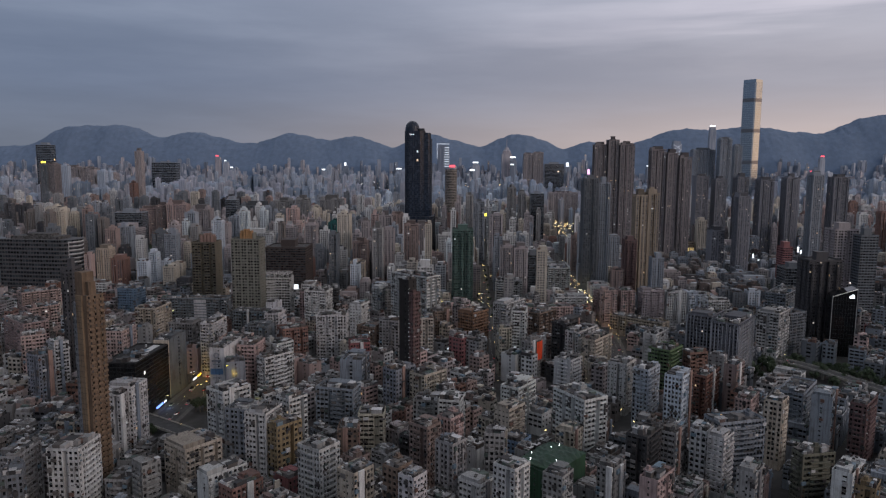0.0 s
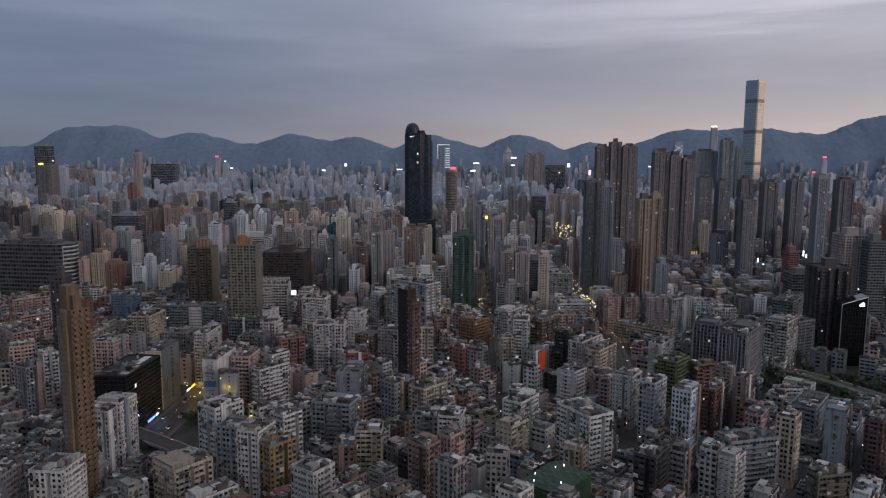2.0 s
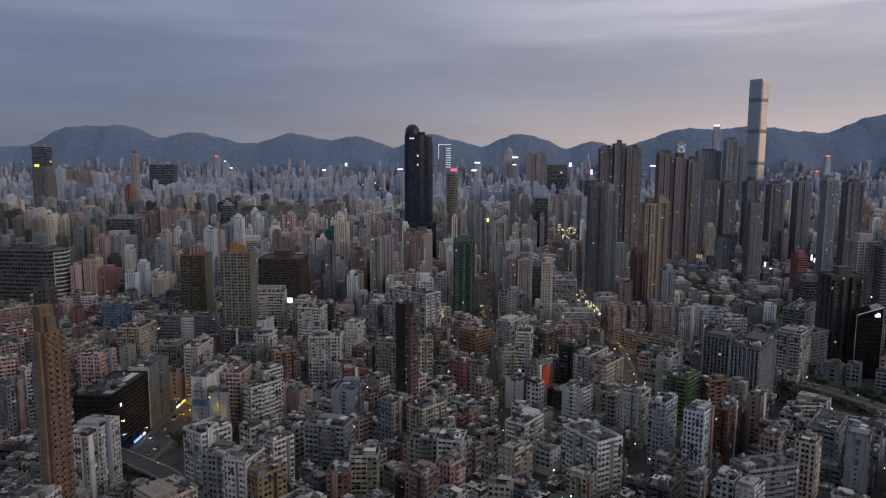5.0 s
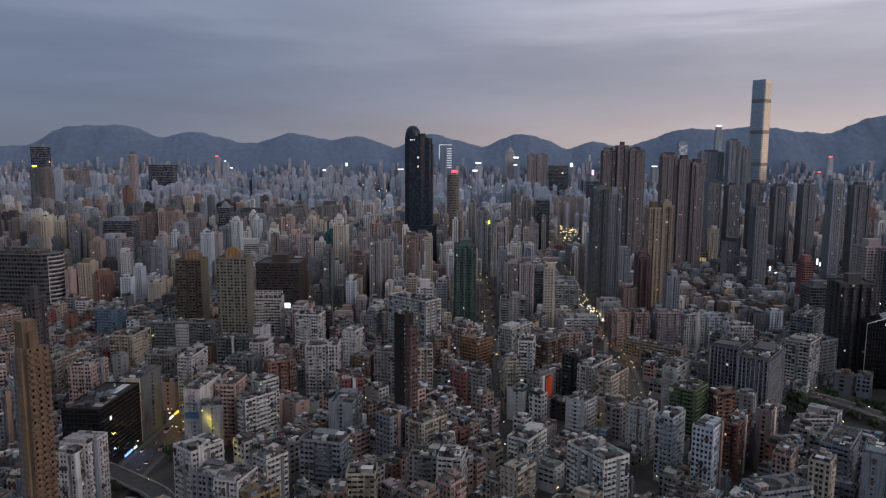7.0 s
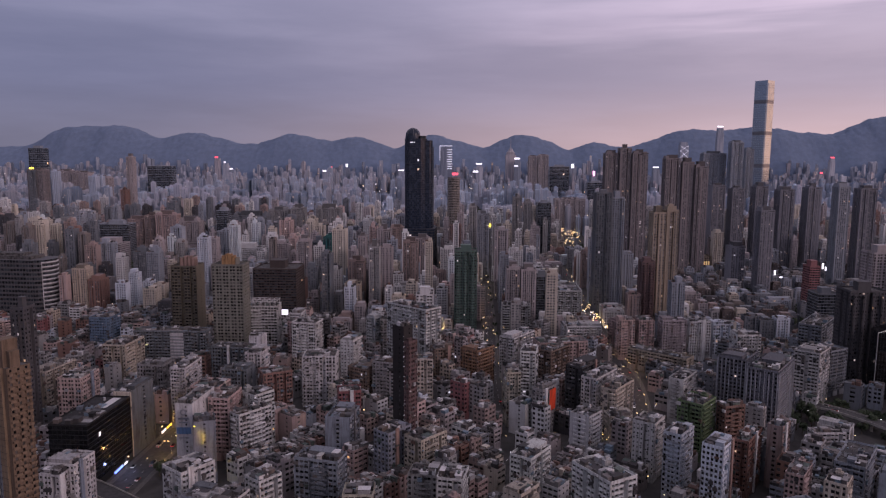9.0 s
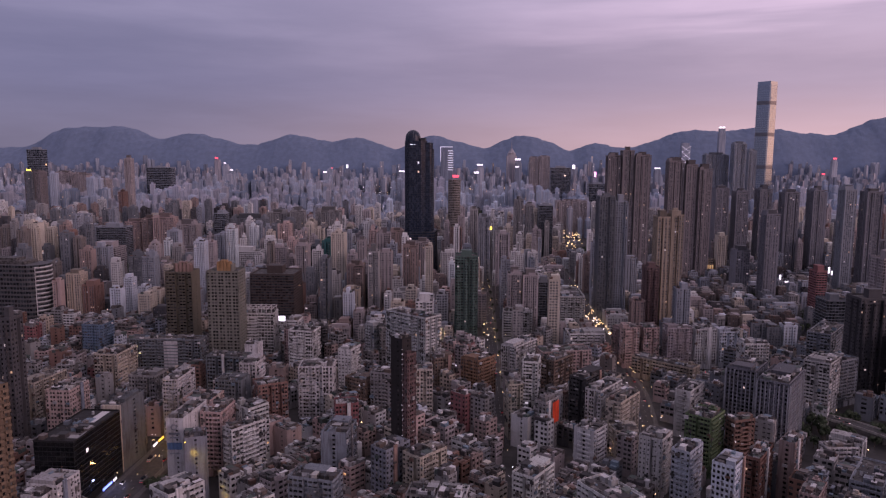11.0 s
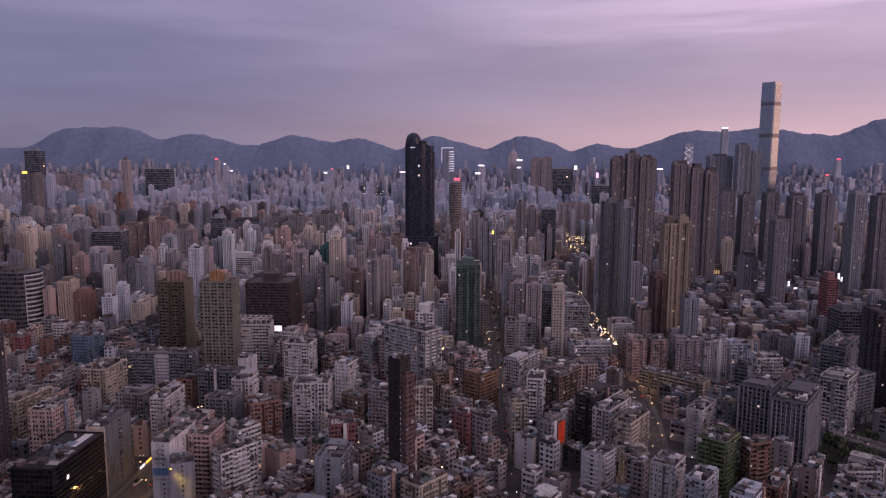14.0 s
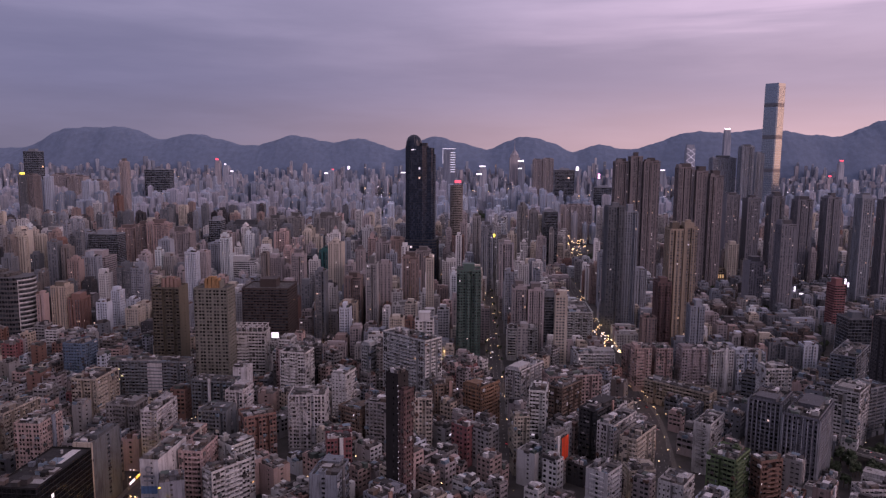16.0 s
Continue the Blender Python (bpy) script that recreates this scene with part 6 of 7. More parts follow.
def joined_slim(x, y, w, d, h, turn, paint, rng):
    wall, strips, tops = Shape(), Shape(), Shape()
    corrugated(wall, strips, w, d, h, rng, tops)
    c, s = math.cos(math.radians(turn)), math.sin(math.radians(turn))
    for src, dst in ((wall, SLIM_WALLS.setdefault(paint, Shape())), (strips, SLIM_STRIPS.setdefault(paint, Shape())), (tops, SLIM_TOPS)):
        i = len(dst.v)
        dst.v += [(x + p * c - q * s, y + p * s + q * c, r) for p, q, r in src.v]
        dst.f += [tuple(i + k for k in face) for face in src.f]
    TAKEN.append((x, y, w, d, math.radians(turn)))


def beside_road(x, y):
    """Whether a place lies just west of the lit road, where rows are capped to fit the camera's view of it."""
    if 600 < y < 1420:
        road_x = 139 + (y - 560) * 0.055
        return road_x - 46 < x < road_x
    return False


WOODED, mids, mid_count = [], {}, 0
places = sorted((py, px, w) for px, py, w, d in lots(-1150, 1150, 830, 1900, -2.0, 15.5, 19, 10, 9, 6))
for py, px, w in places:
    if abs(px) > py * 0.66 + 40 or on_road(px, py, w) or (py < 900 and px < -150) or (py < 900 and px > 420) or fill.random() < 0.06:
        continue
    far = min(1.0, max(0.0, (py - 830) / 420))
    patch = noise.noise((px / 170, py / 170, 4.0))
    pick = fill.random() + patch * 0.35
    if pick < 0.52 - 0.16 * far:
        kw, kh = fill.choice([12, 14, 16]), fill.choice([20, 24, 28, 32])
    elif pick < 0.9 - 0.14 * far:
        kw, kh = fill.choice([11, 13, 15]), fill.choice([38, 44, 50, 58])
    else:
        kw, kh = fill.choice([12, 14, 17, 20]), fill.choice([62, 70, 78, 86, 96])
    kd = fill.choice([12, 14, 17])
    if fill.random() < 0.13:
        kw, kd, kh = fill.choice([24, 28, 34]), 13, min(kh, fill.choice([26, 34, 42, 52]))
    paint = fill.choice(CALM)
    if px < -430 and fill.random() < 0.55:
        paint = fill.choice(["dark", "slate", "taupe", "slate", "brownpink", "bluegrey"])
    if px > -120 and paint in ("taupe", "dark", "slate"):
        paint = fill.choice(["white", "pinkgrey", "bluegrey", "cream"])
    if beside_road(px, py) and kh > 22:
        kh = 20
    if px > 280 and fill.random() < 0.3 and any(math.hypot(px - lx, py - ly) < lr for lx, ly, lr, lh in LOW):
        WOODED.append((px, py))
        continue
    for lx, ly, lr, lh in LOW:
        if math.hypot(px - lx, py - ly) < lr and kh > lh:
            kh = lh * fill.uniform(0.6, 1.0)
            if px > 280:
                paint = fill.choice(["slate", "dark", "taupe", "bluegrey", "slate", "darkbrown", "grey"])
    if not clear_of(px, py, kw, kd, math.radians(-2), 0.3):
        kw, kd = 9, 10
        if not clear_of(px, py, kw, kd, math.radians(-2), 0.3):
            continue
    if mid_count < 300:
        key = (kw, kd, kh, fill.randrange(2))
        if key not in mids:
            mids[key] = mid_block(kw, kd, kh, paint, 900 + len(mids))
            mids[key].matrix_world = pose(px, py, 0, 0, 0, -2)
        else:
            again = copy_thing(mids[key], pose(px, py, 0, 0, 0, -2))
            # central band copies get brighter colour to stand in for haze
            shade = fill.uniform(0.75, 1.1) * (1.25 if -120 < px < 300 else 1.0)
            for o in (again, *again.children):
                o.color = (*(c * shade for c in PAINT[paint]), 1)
            tagged(again, f"{WORDS.get(paint, paint)} {'slender residential tower' if kh > 55 else 'mid-rise city building'} with columns of windows")
        TAKEN.append((px, py, kw, kd, math.radians(-2)))
    else:
        joined_slim(px, py, kw, kd, kh + fill.uniform(-2, 4), -2, paint, fill)
    mid_count += 1
tagged(new("tower_roofs", SLIM_TOPS.mesh("tower_roofs", M_CLUTTER)), "weathered flat roofs of the slender towers", "roofs", "", "stuff")
for paint in SLIM_WALLS:
    ob = new("tower_mass", SLIM_WALLS[paint].mesh("tower_mass", M_CLAD))
    # wall paint lifted here too, as haze would
    ob.color = (*(min(0.7, c * 1.18) for c in PAINT[paint]), 1)
    tagged(ob, f"{WORDS.get(paint, paint)} slender towers packed along the streets", "buildings", "", "stuff")
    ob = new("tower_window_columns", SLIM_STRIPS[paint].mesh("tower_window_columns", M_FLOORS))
    ob.color = (*PAINT[paint], 1)
    tagged(ob, f"window columns of the {WORDS.get(paint, paint)} slender towers", "windows", "", "stuff")
for paint, s in JOINED_WALLS.items():
    ob = new("block_mass", s.mesh("block_mass", M_CLAD))
    ob.color = (*PAINT[paint], 1)
    tagged(ob, f"{WORDS.get(paint, paint)} apartment blocks packed along the streets", "buildings", "", "stuff")
tagged(new("block_windows", JOINED_PANES.mesh("block_windows", M_PANE)), "dark windows of the packed apartment blocks", "windows", "", "stuff")
tagged(new("block_roofs", JOINED_TOPS.mesh("block_roofs", M_CLUTTER)), "weathered flat roofs of the packed apartment blocks", "roofs", "", "stuff")

# districts beyond: many small blocks, one mesh a tone
FAR_TONES = dict(white=0.1, cream=0.1, grey=0.2, pinkgrey=0.16, bluegrey=0.24, brownpink=0.08, slate=0.14)
far_walls = {k: Shape() for k in FAR_TONES}
far_panes, far_lit = Shape(), Shape()


def far_block(paint, x, y, w, d, h, turn=0.0):
    s = far_walls[paint]
    s.turned_box(x, y, 0, h, w, d, turn)
    s.turned_box(x + fill.uniform(-0.2, 0.2) * w, y, h, h + fill.uniform(2, 6), w * 0.4, d * 0.4, turn)
    # upright runs of windows on the near face and flank, and a few lit ones
    c, q = math.cos(turn), math.sin(turn)

    def at(u, v, z):
        return (x + u * c - v * q, y + u * q + v * c, z)

    for length, flank in ((w, False), (d, True)):
        n = max(2, round(length / 4.2))
        for k in range(n):
            a0, a1 = -length / 2 + (k + 0.3) * length / n, -length / 2 + (k + 0.7) * length / n
            z0, z1 = max(4, h * 0.25), h - 2.5
            if flank:
                e = (w / 2 + 0.15) * (1 if x < 0 else -1)
                far_panes.quad(at(e, a0, z0), at(e, a1, z0), at(e, a1, z1), at(e, a0, z1))
            else:
                e = -d / 2 - 0.15
                far_panes.quad(at(a0, e, z0), at(a1, e, z0), at(a1, e, z1), at(a0, e, z1))
                if fill.random() < 0.12:
                    z = fill.uniform(0.5, 0.95) * h
                    far_lit.quad(at(a0, e - 0.1, z), at(a1, e - 0.1, z), at(a1, e - 0.1, z + 2), at(a0, e - 0.1, z + 2))


# distant panes are tinted pale blue to imitate haze
M_HAZED_FARGLASS = window_glass("hazed_distant_glass", 0.0, (0.22, 0.245, 0.285), (0.42, 0.45, 0.5), 0.3, 0.0)
M_LITWIN = window_glass("lit_windows", 1.0, power=1.2)
names, weights = list(FAR_TONES), list(FAR_TONES.values())
for px, py, w, d in lots(-2600, 2600, 1910, 3740, -2.0, 25, 32, 17, 16, 6):
    if abs(px) > py * 0.68 + 60 or on_road(px, py, w) or not clear_of(px, py, 26, 26, 0):
        continue
    if py > 2900 and px > 700:
        continue
    if any(math.hypot(px - lx, py - ly) < lr for lx, ly, lr, lh in LOW):
        continue
    patch = noise.noise((px / 260, py / 260, 2.0))
    if patch < -0.42 or fill.random() < 0.12:
        continue
    # estates: neighbours share a tone and a height
    estate = random.Random(int(px // 75) * 977 + int(py // 90) * 31)
    tone = estate.choices(names, weights)[0] if fill.random() < 0.7 else fill.choices(names, weights)[0]
    if px < -250 and tone in ("white", "cream", "bluegrey"):
        tone = estate.choice(["brownpink", "slate", "grey", "brownpink", "pinkgrey"])
    tall = estate.uniform(16, 55) + max(0, patch + 0.1) * 80 + estate.choice([0, 0, 0, 25, 45]) + fill.uniform(-5, 8)
    tall = max(14, tall)
    if py > 2950 and tall > 24 and fill.random() < 0.8:
        tall = fill.uniform(10, 24)
    far_block(tone, px, py, min(w - 3, fill.uniform(10, 22) if tall > 50 else fill.uniform(14, 26)), fill.uniform(14, 24), tall, math.radians(fill.choice([-2, -2, 4])))
# far shore: towers along the water and up the foot of the slopes
shore_walls = {k: Shape() for k in SHORE_HAZE}
for k in range(2300):
    px, py = fill.uniform(-3400, 3400), fill.uniform(4345, 4640)
    base = hill_height(px, py)
    cluster = 0.5 + 0.5 * noise.noise((px / 300, 5.5, 0))
    tall = fill.uniform(22, 62) + cluster * cluster * fill.uniform(10, 100) + (fill.uniform(0, 50) if fill.random() < 0.12 else 0)
    if base > 170 or (base > 60 and fill.random() < 0.4):
        continue
    w, d, tone = fill.uniform(11, 24), fill.uniform(14, 22), fill.choice(list(SHORE_HAZE))
    shore_walls[tone].turned_box(px, py, max(0.0, base - 25), base + tall, w, d, fill.uniform(-0.5, 0.5))
    if fill.random() < 0.5:
        shore_walls[tone].turned_box(px, py, base + tall, base + tall + fill.uniform(3, 9), w * 0.5, d * 0.5, 0.0)
    if fill.random() < 0.3:
        far_lit.quad(*[(px + a, py - d / 2 - 6, base + tall * fill_z + b) for fill_z in (fill.uniform(0.3, 0.95),) for a, b in ((-1.6, 0), (1.6, 0), (1.6, 3), (-1.6, 3))])
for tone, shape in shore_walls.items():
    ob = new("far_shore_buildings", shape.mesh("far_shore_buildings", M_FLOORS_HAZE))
    ob.color = (*SHORE_HAZE[tone], 1)
    tagged(ob, f"{tone} haze-toned tower blocks crowding the far shore", "buildings", "", "stuff")
# paints of the distant blocks, paled and blued in place of haze
HAZE_PALE = dict(white=(0.575, 0.683, 0.800), cream=(0.503, 0.541, 0.618), grey=(0.395, 0.470, 0.583), pinkgrey=(0.431, 0.458, 0.555), bluegrey=(0.336, 0.425, 0.555), brownpink=(0.359, 0.367, 0.421), slate=(0.203, 0.270, 0.365))
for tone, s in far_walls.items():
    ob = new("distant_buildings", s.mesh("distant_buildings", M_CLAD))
    ob.color = (*HAZE_PALE[tone], 1)
    tagged(ob, f"{WORDS.get(tone, tone)} haze-toned distant tower blocks in dense rows", "buildings", "", "stuff")
tagged(new("distant_windows", far_panes.mesh("distant_windows", M_HAZED_FARGLASS)), "haze-pale window strips of the distant tower blocks", "windows", "", "stuff")
tagged(new("distant_lit_windows", far_lit.mesh("distant_lit_windows", M_LITWIN)), "small lit windows of the distant tower blocks", "windows", "", "stuff")

# ---------------------------------------------------------------- streets, flyover, trees, traffic
def strip_road(name, pts, width, z, mat, label, category, thick=0.0, kind="structure"):
    s = Shape()
    edge = []
    for i, (x, y) in enumerate(pts):
        x0, y0 = pts[max(0, i - 1)]
        x1, y1 = pts[min(len(pts) - 1, i + 1)]
        n = math.hypot(x1 - x0, y1 - y0)
        nx, ny = -(y1 - y0) / n * width / 2, (x1 - x0) / n * width / 2
        edge.append(((x + nx, y + ny), (x - nx, y - ny)))
    for (a, b), (c, d) in zip(edge, edge[1:]):
        s.quad((*b, z), (*d, z), (*c, z), (*a, z))
        if thick:
            s.quad((*a, z - thick), (*c, z - thick), (*d, z - thick), (*b, z - thick))
            for p, q in ((a, c), (d, b)):
                s.quad((*p, z - thick), (*q, z - thick), (*q, z), (*p, z))
    ob = new(name, s.mesh(name, mat))
    return tagged(ob, label, category, "", kind), edge


def bend(pts, n=8):
    """Points along a smooth line through pts."""
    out = []
    for i in range(len(pts) - 1):
        p0, p1, p2, p3 = pts[max(0, i - 1)], pts[i], pts[i + 1], pts[min(len(pts) - 1, i + 2)]
        for k in range(n):
            t = k / n
            out.append(tuple(0.5 * (2 * b + (c - a) * t + (2 * a - 5 * b + 4 * c - d) * t * t + (3 * b - a - 3 * c + d) * t ** 3) for a, b, c, d in zip(p0, p1, p2, p3)))
    return out + [pts[-1]]


MAIN = bend([(31, 600), (32, 741), (37, 1044), (48, 1662), (60, 2800)])
SIDE = bend([(130, 540), (143, 605), (157, 695), (158, 751), (161, 810), (167, 893), (167, 958), (172, 1087), (181, 1261), (190, 1620)])
LEFT = bend([(-208, 420), (-208, 509), (-208, 565), (-209, 640), (-212, 720)])
RAMP = bend([(-228, 469), (-214, 461), (-194, 448), (-175, 435), (-162, 420), (-158, 404)])
FLY = bend([(208, 758), (221, 740), (240, 714), (272, 640), (304, 600), (332, 540), (380, 440)])
M_LINE = plain("road_paint", (0.6, 0.6, 0.58), 0.7, 0, 0.2)
M_CONCRETE = plain("weathered_concrete", (0.3, 0.29, 0.27), 0.85, 0, 0.25, 0.3)
M_PAVE = plain("paving", (0.095, 0.092, 0.09), 0.85, 0, 0.25, 0.8)
for pts, width in ((MAIN, 12), (SIDE, 13), (LEFT, 17)):
    strip_road("pavement", pts, width + 7, 0.12, M_PAVE, "grey paved footway beside the road", "pavement")
    strip_road("road", pts, width, 0.16, M_ASPHALT, "dark asphalt street between apartment blocks", "road")
    dash = Shape()
    for i in range(len(pts) - 1):
        (x0, y0), (x1, y1) = pts[i], pts[i + 1]
        n = math.hypot(x1 - x0, y1 - y0)
        for k in range(int(n / 7)):
            if y0 > 1400:
                continue
            t = k * 7 / n
            for off in (-width / 6, width / 6):
                dash.turned_box(x0 + (x1 - x0) * t + off, y0 + (y1 - y0) * t, 0.16, 0.168, 0.16, 3.0, math.atan2(y1 - y0, x1 - x0) - math.pi / 2)
    tagged(new("lane_markings", dash.mesh("lane_markings", M_LINE)), "white dashed lane lines on asphalt", "road markings", "", "stuff")


def flyover(pts, width, z, label, parapet_label, rim, piers):
    """A raised deck that follows pts, with parapets and round piers."""
    deck, rims = strip_road("flyover", pts, width, z, M_ASPHALT, label, "flyover", 1.2, "")
    for side in (0, 1):
        s = Shape()
        for e0, e1 in zip(rims, rims[1:]):
            (ax, ay), (bx, by) = e0[side], e1[side]
            n = math.hypot(bx - ax, by - ay)
            nx, ny = -(by - ay) / n * 0.2, (bx - ax) / n * 0.2
            for p in (1, -1):
                s.quad((ax + nx * p, ay + ny * p, z - 0.8), (bx + nx * p, by + ny * p, z - 0.8), (bx + nx * p, by + ny * p, z + rim), (ax + nx * p, ay + ny * p, z + rim))
            s.quad((ax - nx, ay - ny, z + rim), (bx - nx, by - ny, z + rim), (bx + nx, by + ny, z + rim), (ax + nx, ay + ny, z + rim))
        part("parapet", s, M_CONCRETE, deck, parapet_label)
    for x, y in piers:
        s = Shape()
        s.tube(x, y, 0, z - 2.0, 1.0, 1.0, 12)
        s.box(x - 4, y - 0.9, z - 2.2, x + 4, y + 0.9, z - 1.19, True)
        part("pier", s, M_CONCRETE, deck)


flyover(FLY, 11, 8.0, "raised road deck on piers with pale parapets", "pale concrete parapet", 1.1, FLY[2::4])
flyover(RAMP, 12, 7.0, "curved concrete flyover crossing a lit street", "grey concrete parapet", 0.9, [RAMP[3], RAMP[19], RAMP[27]])


def leafy(seed, r, tall, clumps):
    """A crown of many small tilted leaf clumps round a few limbs."""
    rng = random.Random(seed)
    s = Shape()
    heads = [(rng.uniform(-0.55, 0.55) * r, rng.uniform(-0.55, 0.55) * r, tall * rng.uniform(0.55, 0.92), r * rng.uniform(0.35, 0.6)) for _ in range(7)]
    for _ in range(clumps):
        hx, hy, hz, hr = rng.choice(heads)
        while True:
            u = Vector((rng.uniform(-1, 1), rng.uniform(-1, 1), rng.uniform(-0.8, 1)))
            if 0.3 < u.length < 1:
                break
        c = Vector((hx, hy, hz)) + u * hr
        n = (u + Vector((rng.uniform(-0.6, 0.6), rng.uniform(-0.6, 0.6), rng.uniform(-0.2, 0.8)))).normalized()
        a = n.orthogonal().normalized() * rng.uniform(0.35, 0.8)
        b = n.cross(a)
        s.quad(tuple(c - a - b * 0.6), tuple(c + a - b), tuple(c + a * 0.7 + b), tuple(c - a + b * 0.8))
    trunk = Shape()
    trunk.tube(0, 0, 0, tall * 0.55, 0.32, 0.18, 7)
    for hx, hy, hz, hr in heads[:4]:
        i = len(trunk.v)
        z = tall * 0.42
        for (px, py, pz), q in (((0, 0, z), 0.13), ((hx, hy, hz), 0.05)):
            trunk.v += [(px + q, py, pz), (px - q * 0.5, py + q * 0.87, pz), (px - q * 0.5, py - q * 0.87, pz)]
        trunk.f += [(i, i + 1, i + 4, i + 3), (i + 1, i + 2, i + 5, i + 4), (i + 2, i, i + 3, i + 5)]
    ob = new("tree", trunk.mesh("trunk", M_BARK))
    part("crown", s, M_LEAF, ob, "dark green leafy crown")
    return tagged(ob, "dark green broadleaf street tree", "tree", "trees")


green = random.Random(77)
saplings = [leafy(40 + k, green.uniform(3.2, 5.0), green.uniform(8, 12), 260) for k in range(5)]
planted = 0


def plant(x, y, scale=1.0):
    global planted
    k = planted % 5
    if planted < 5:
        saplings[k].matrix_world = pose(x, y, 0.0)
    else:
        o = copy_thing(saplings[k], pose(x, y, 0.0, 0, 0, green.uniform(0, 360)))
        o.scale = (scale, scale, scale * green.uniform(0.9, 1.15))
    planted += 1


for cx, cy, r, n, sc in ((-185, 493, 7, 6, 0.9), (-206, 437, 6, 7, 0.8), (330, 590, 20, 14, 1.0), (296, 655, 12, 8, 0.9), (-585, 1420, 72, 40, 1.5), (-545, 1320, 58, 32, 1.5), (-520, 1250, 45, 22, 1.4), (302, 1590, 40, 40, 1.6), (332, 1690, 44, 34, 1.6), (345, 548, 14, 8, 1.0)):
    for _ in range(n):
        a, q = green.uniform(0, 6.283), r * math.sqrt(green.random())
        plant(cx + q * math.cos(a), cy + q * math.sin(a), sc * green.uniform(0.8, 1.25))
for cx, cy, r, n in ((300, 600, 34, 26), (330, 555, 30, 20), (268, 590, 22, 12)):
    for _ in range(n):
        a, q = green.uniform(0, 6.283), r * math.sqrt(green.random())
        x, y = cx + q * math.cos(a), cy + q * math.sin(a)
        if clear_of(x, y, 6, 6, 0, 0.5) and min(math.hypot(x - p, y - q) for p, q in FLY) > 9:
            plant(x, y, green.uniform(0.8, 1.2))
for k in range(26):
    y = 640 + k * 24
    plant(31.5 + (y - 640) * 0.011 + (7.5 if k % 2 else -7.5), y, 0.6)

# groves between the low blocks: many leaf clumps over short trunks
s = Shape()
for x, y in WOODED:
    for _ in range(3):
        cx, cy, tall, r = x + green.uniform(-6, 6), y + green.uniform(-7, 7), green.uniform(8, 14), green.uniform(3.0, 5.0)
        s.tube(cx, cy, 0, tall * 0.6, 0.35, 0.15, 6)
        for _ in range(70):
            t, u = green.uniform(0, 6.283), green.uniform(-1, 1)
            q = r * math.sqrt(1 - u * u * 0.8) * green.uniform(0.5, 1.0)
            px, py, pz, k = cx + q * math.cos(t), cy + q * math.sin(t), tall * 0.72 + u * r * 0.75, green.uniform(0.5, 1.1)
            ca, sa = math.cos(t + 1.2) * k, math.sin(t + 1.2) * k
            s.quad((px - ca, py - sa, pz - k * 0.6), (px + ca, py + sa, pz - k * 0.4), (px + ca * 0.7, py + sa * 0.7 + k * 0.5, pz + k * 0.7), (px - ca * 0.8, py - sa * 0.8 + k * 0.5, pz + k * 0.6))
tagged(new("grove", s.mesh("grove", M_LEAF)), "dark trees standing between low blocks", "trees", "", "stuff")

# wooded rise in the distance: one mass of leaf clumps over low ground
s = Shape()
for _ in range(9000):
    a, q = green.uniform(0, 6.283), math.sqrt(green.random())
    x, y = -140 + 250 * q * math.cos(a), 2700 + 120 * q * math.sin(a)
    z = 26 * (1 - q * q) * green.uniform(0.35, 1.0) + 4
    r = green.uniform(1.5, 3.5)
    t, u = green.uniform(0, 3.1), green.uniform(-0.6, 0.9)
    ca, sa = math.cos(t) * r, math.sin(t) * r
    s.quad((x - ca, y - sa, z - r * 0.6 + u), (x + ca, y + sa, z - r * 0.5), (x + ca * 0.7, y + sa * 0.7 + r * 0.5, z + r * 0.7), (x - ca * 0.8, y - sa * 0.8 + r * 0.5, z + r * 0.6))
tagged(new("wooded_rise", s.mesh("wooded_rise", M_LEAF)), "dark wooded rise among distant buildings", "trees", "", "stuff")


def lamp_post():
    s = Shape()
    s.tube(0, 0, 0, 9, 0.11, 0.07, 8)
    ob = new("street_lamp", s.mesh("pole", M_METAL))
    s = Shape()
    s.box(-0.05, 0, 8.9, 0.05, 1.8, 9.0, True)
    part("arm", s, M_METAL, ob)
    s = Shape()
    s.box(-0.25, 1.3, 8.65, 0.25, 2.1, 8.88, True)
    part("lamp_head", s, M_LAMP_WARM, ob, "glowing warm lamp head")
    return tagged(ob, "street lamp with a glowing warm head", "street lamp", "street lamps")


first_lamp = lamp_post()
posts = [(31.5 + (y - 640) * 0.011 + (6.3 if k % 2 else -6.3), y, 90 if k % 2 else -90) for k, y in enumerate(range(640, 1650, 28))]
posts += [(-208 + (9.5 if k % 2 else -9.5), y, 90 if k % 2 else -90) for k, y in enumerate(range(450, 700, 26)) if y > 480]
posts += [(p[0] + (6 if k % 3 else -6), p[1], 90 if k % 3 else -90) for k, p in enumerate(SIDE[1:66:2])]
for k, (x, y, turn) in enumerate(posts):
    if k:
        copy_thing(first_lamp, pose(x, y, 0.12, 0, 0, turn))
    else:
        first_lamp.matrix_world = pose(x, y, 0.12, 0, 0, turn)


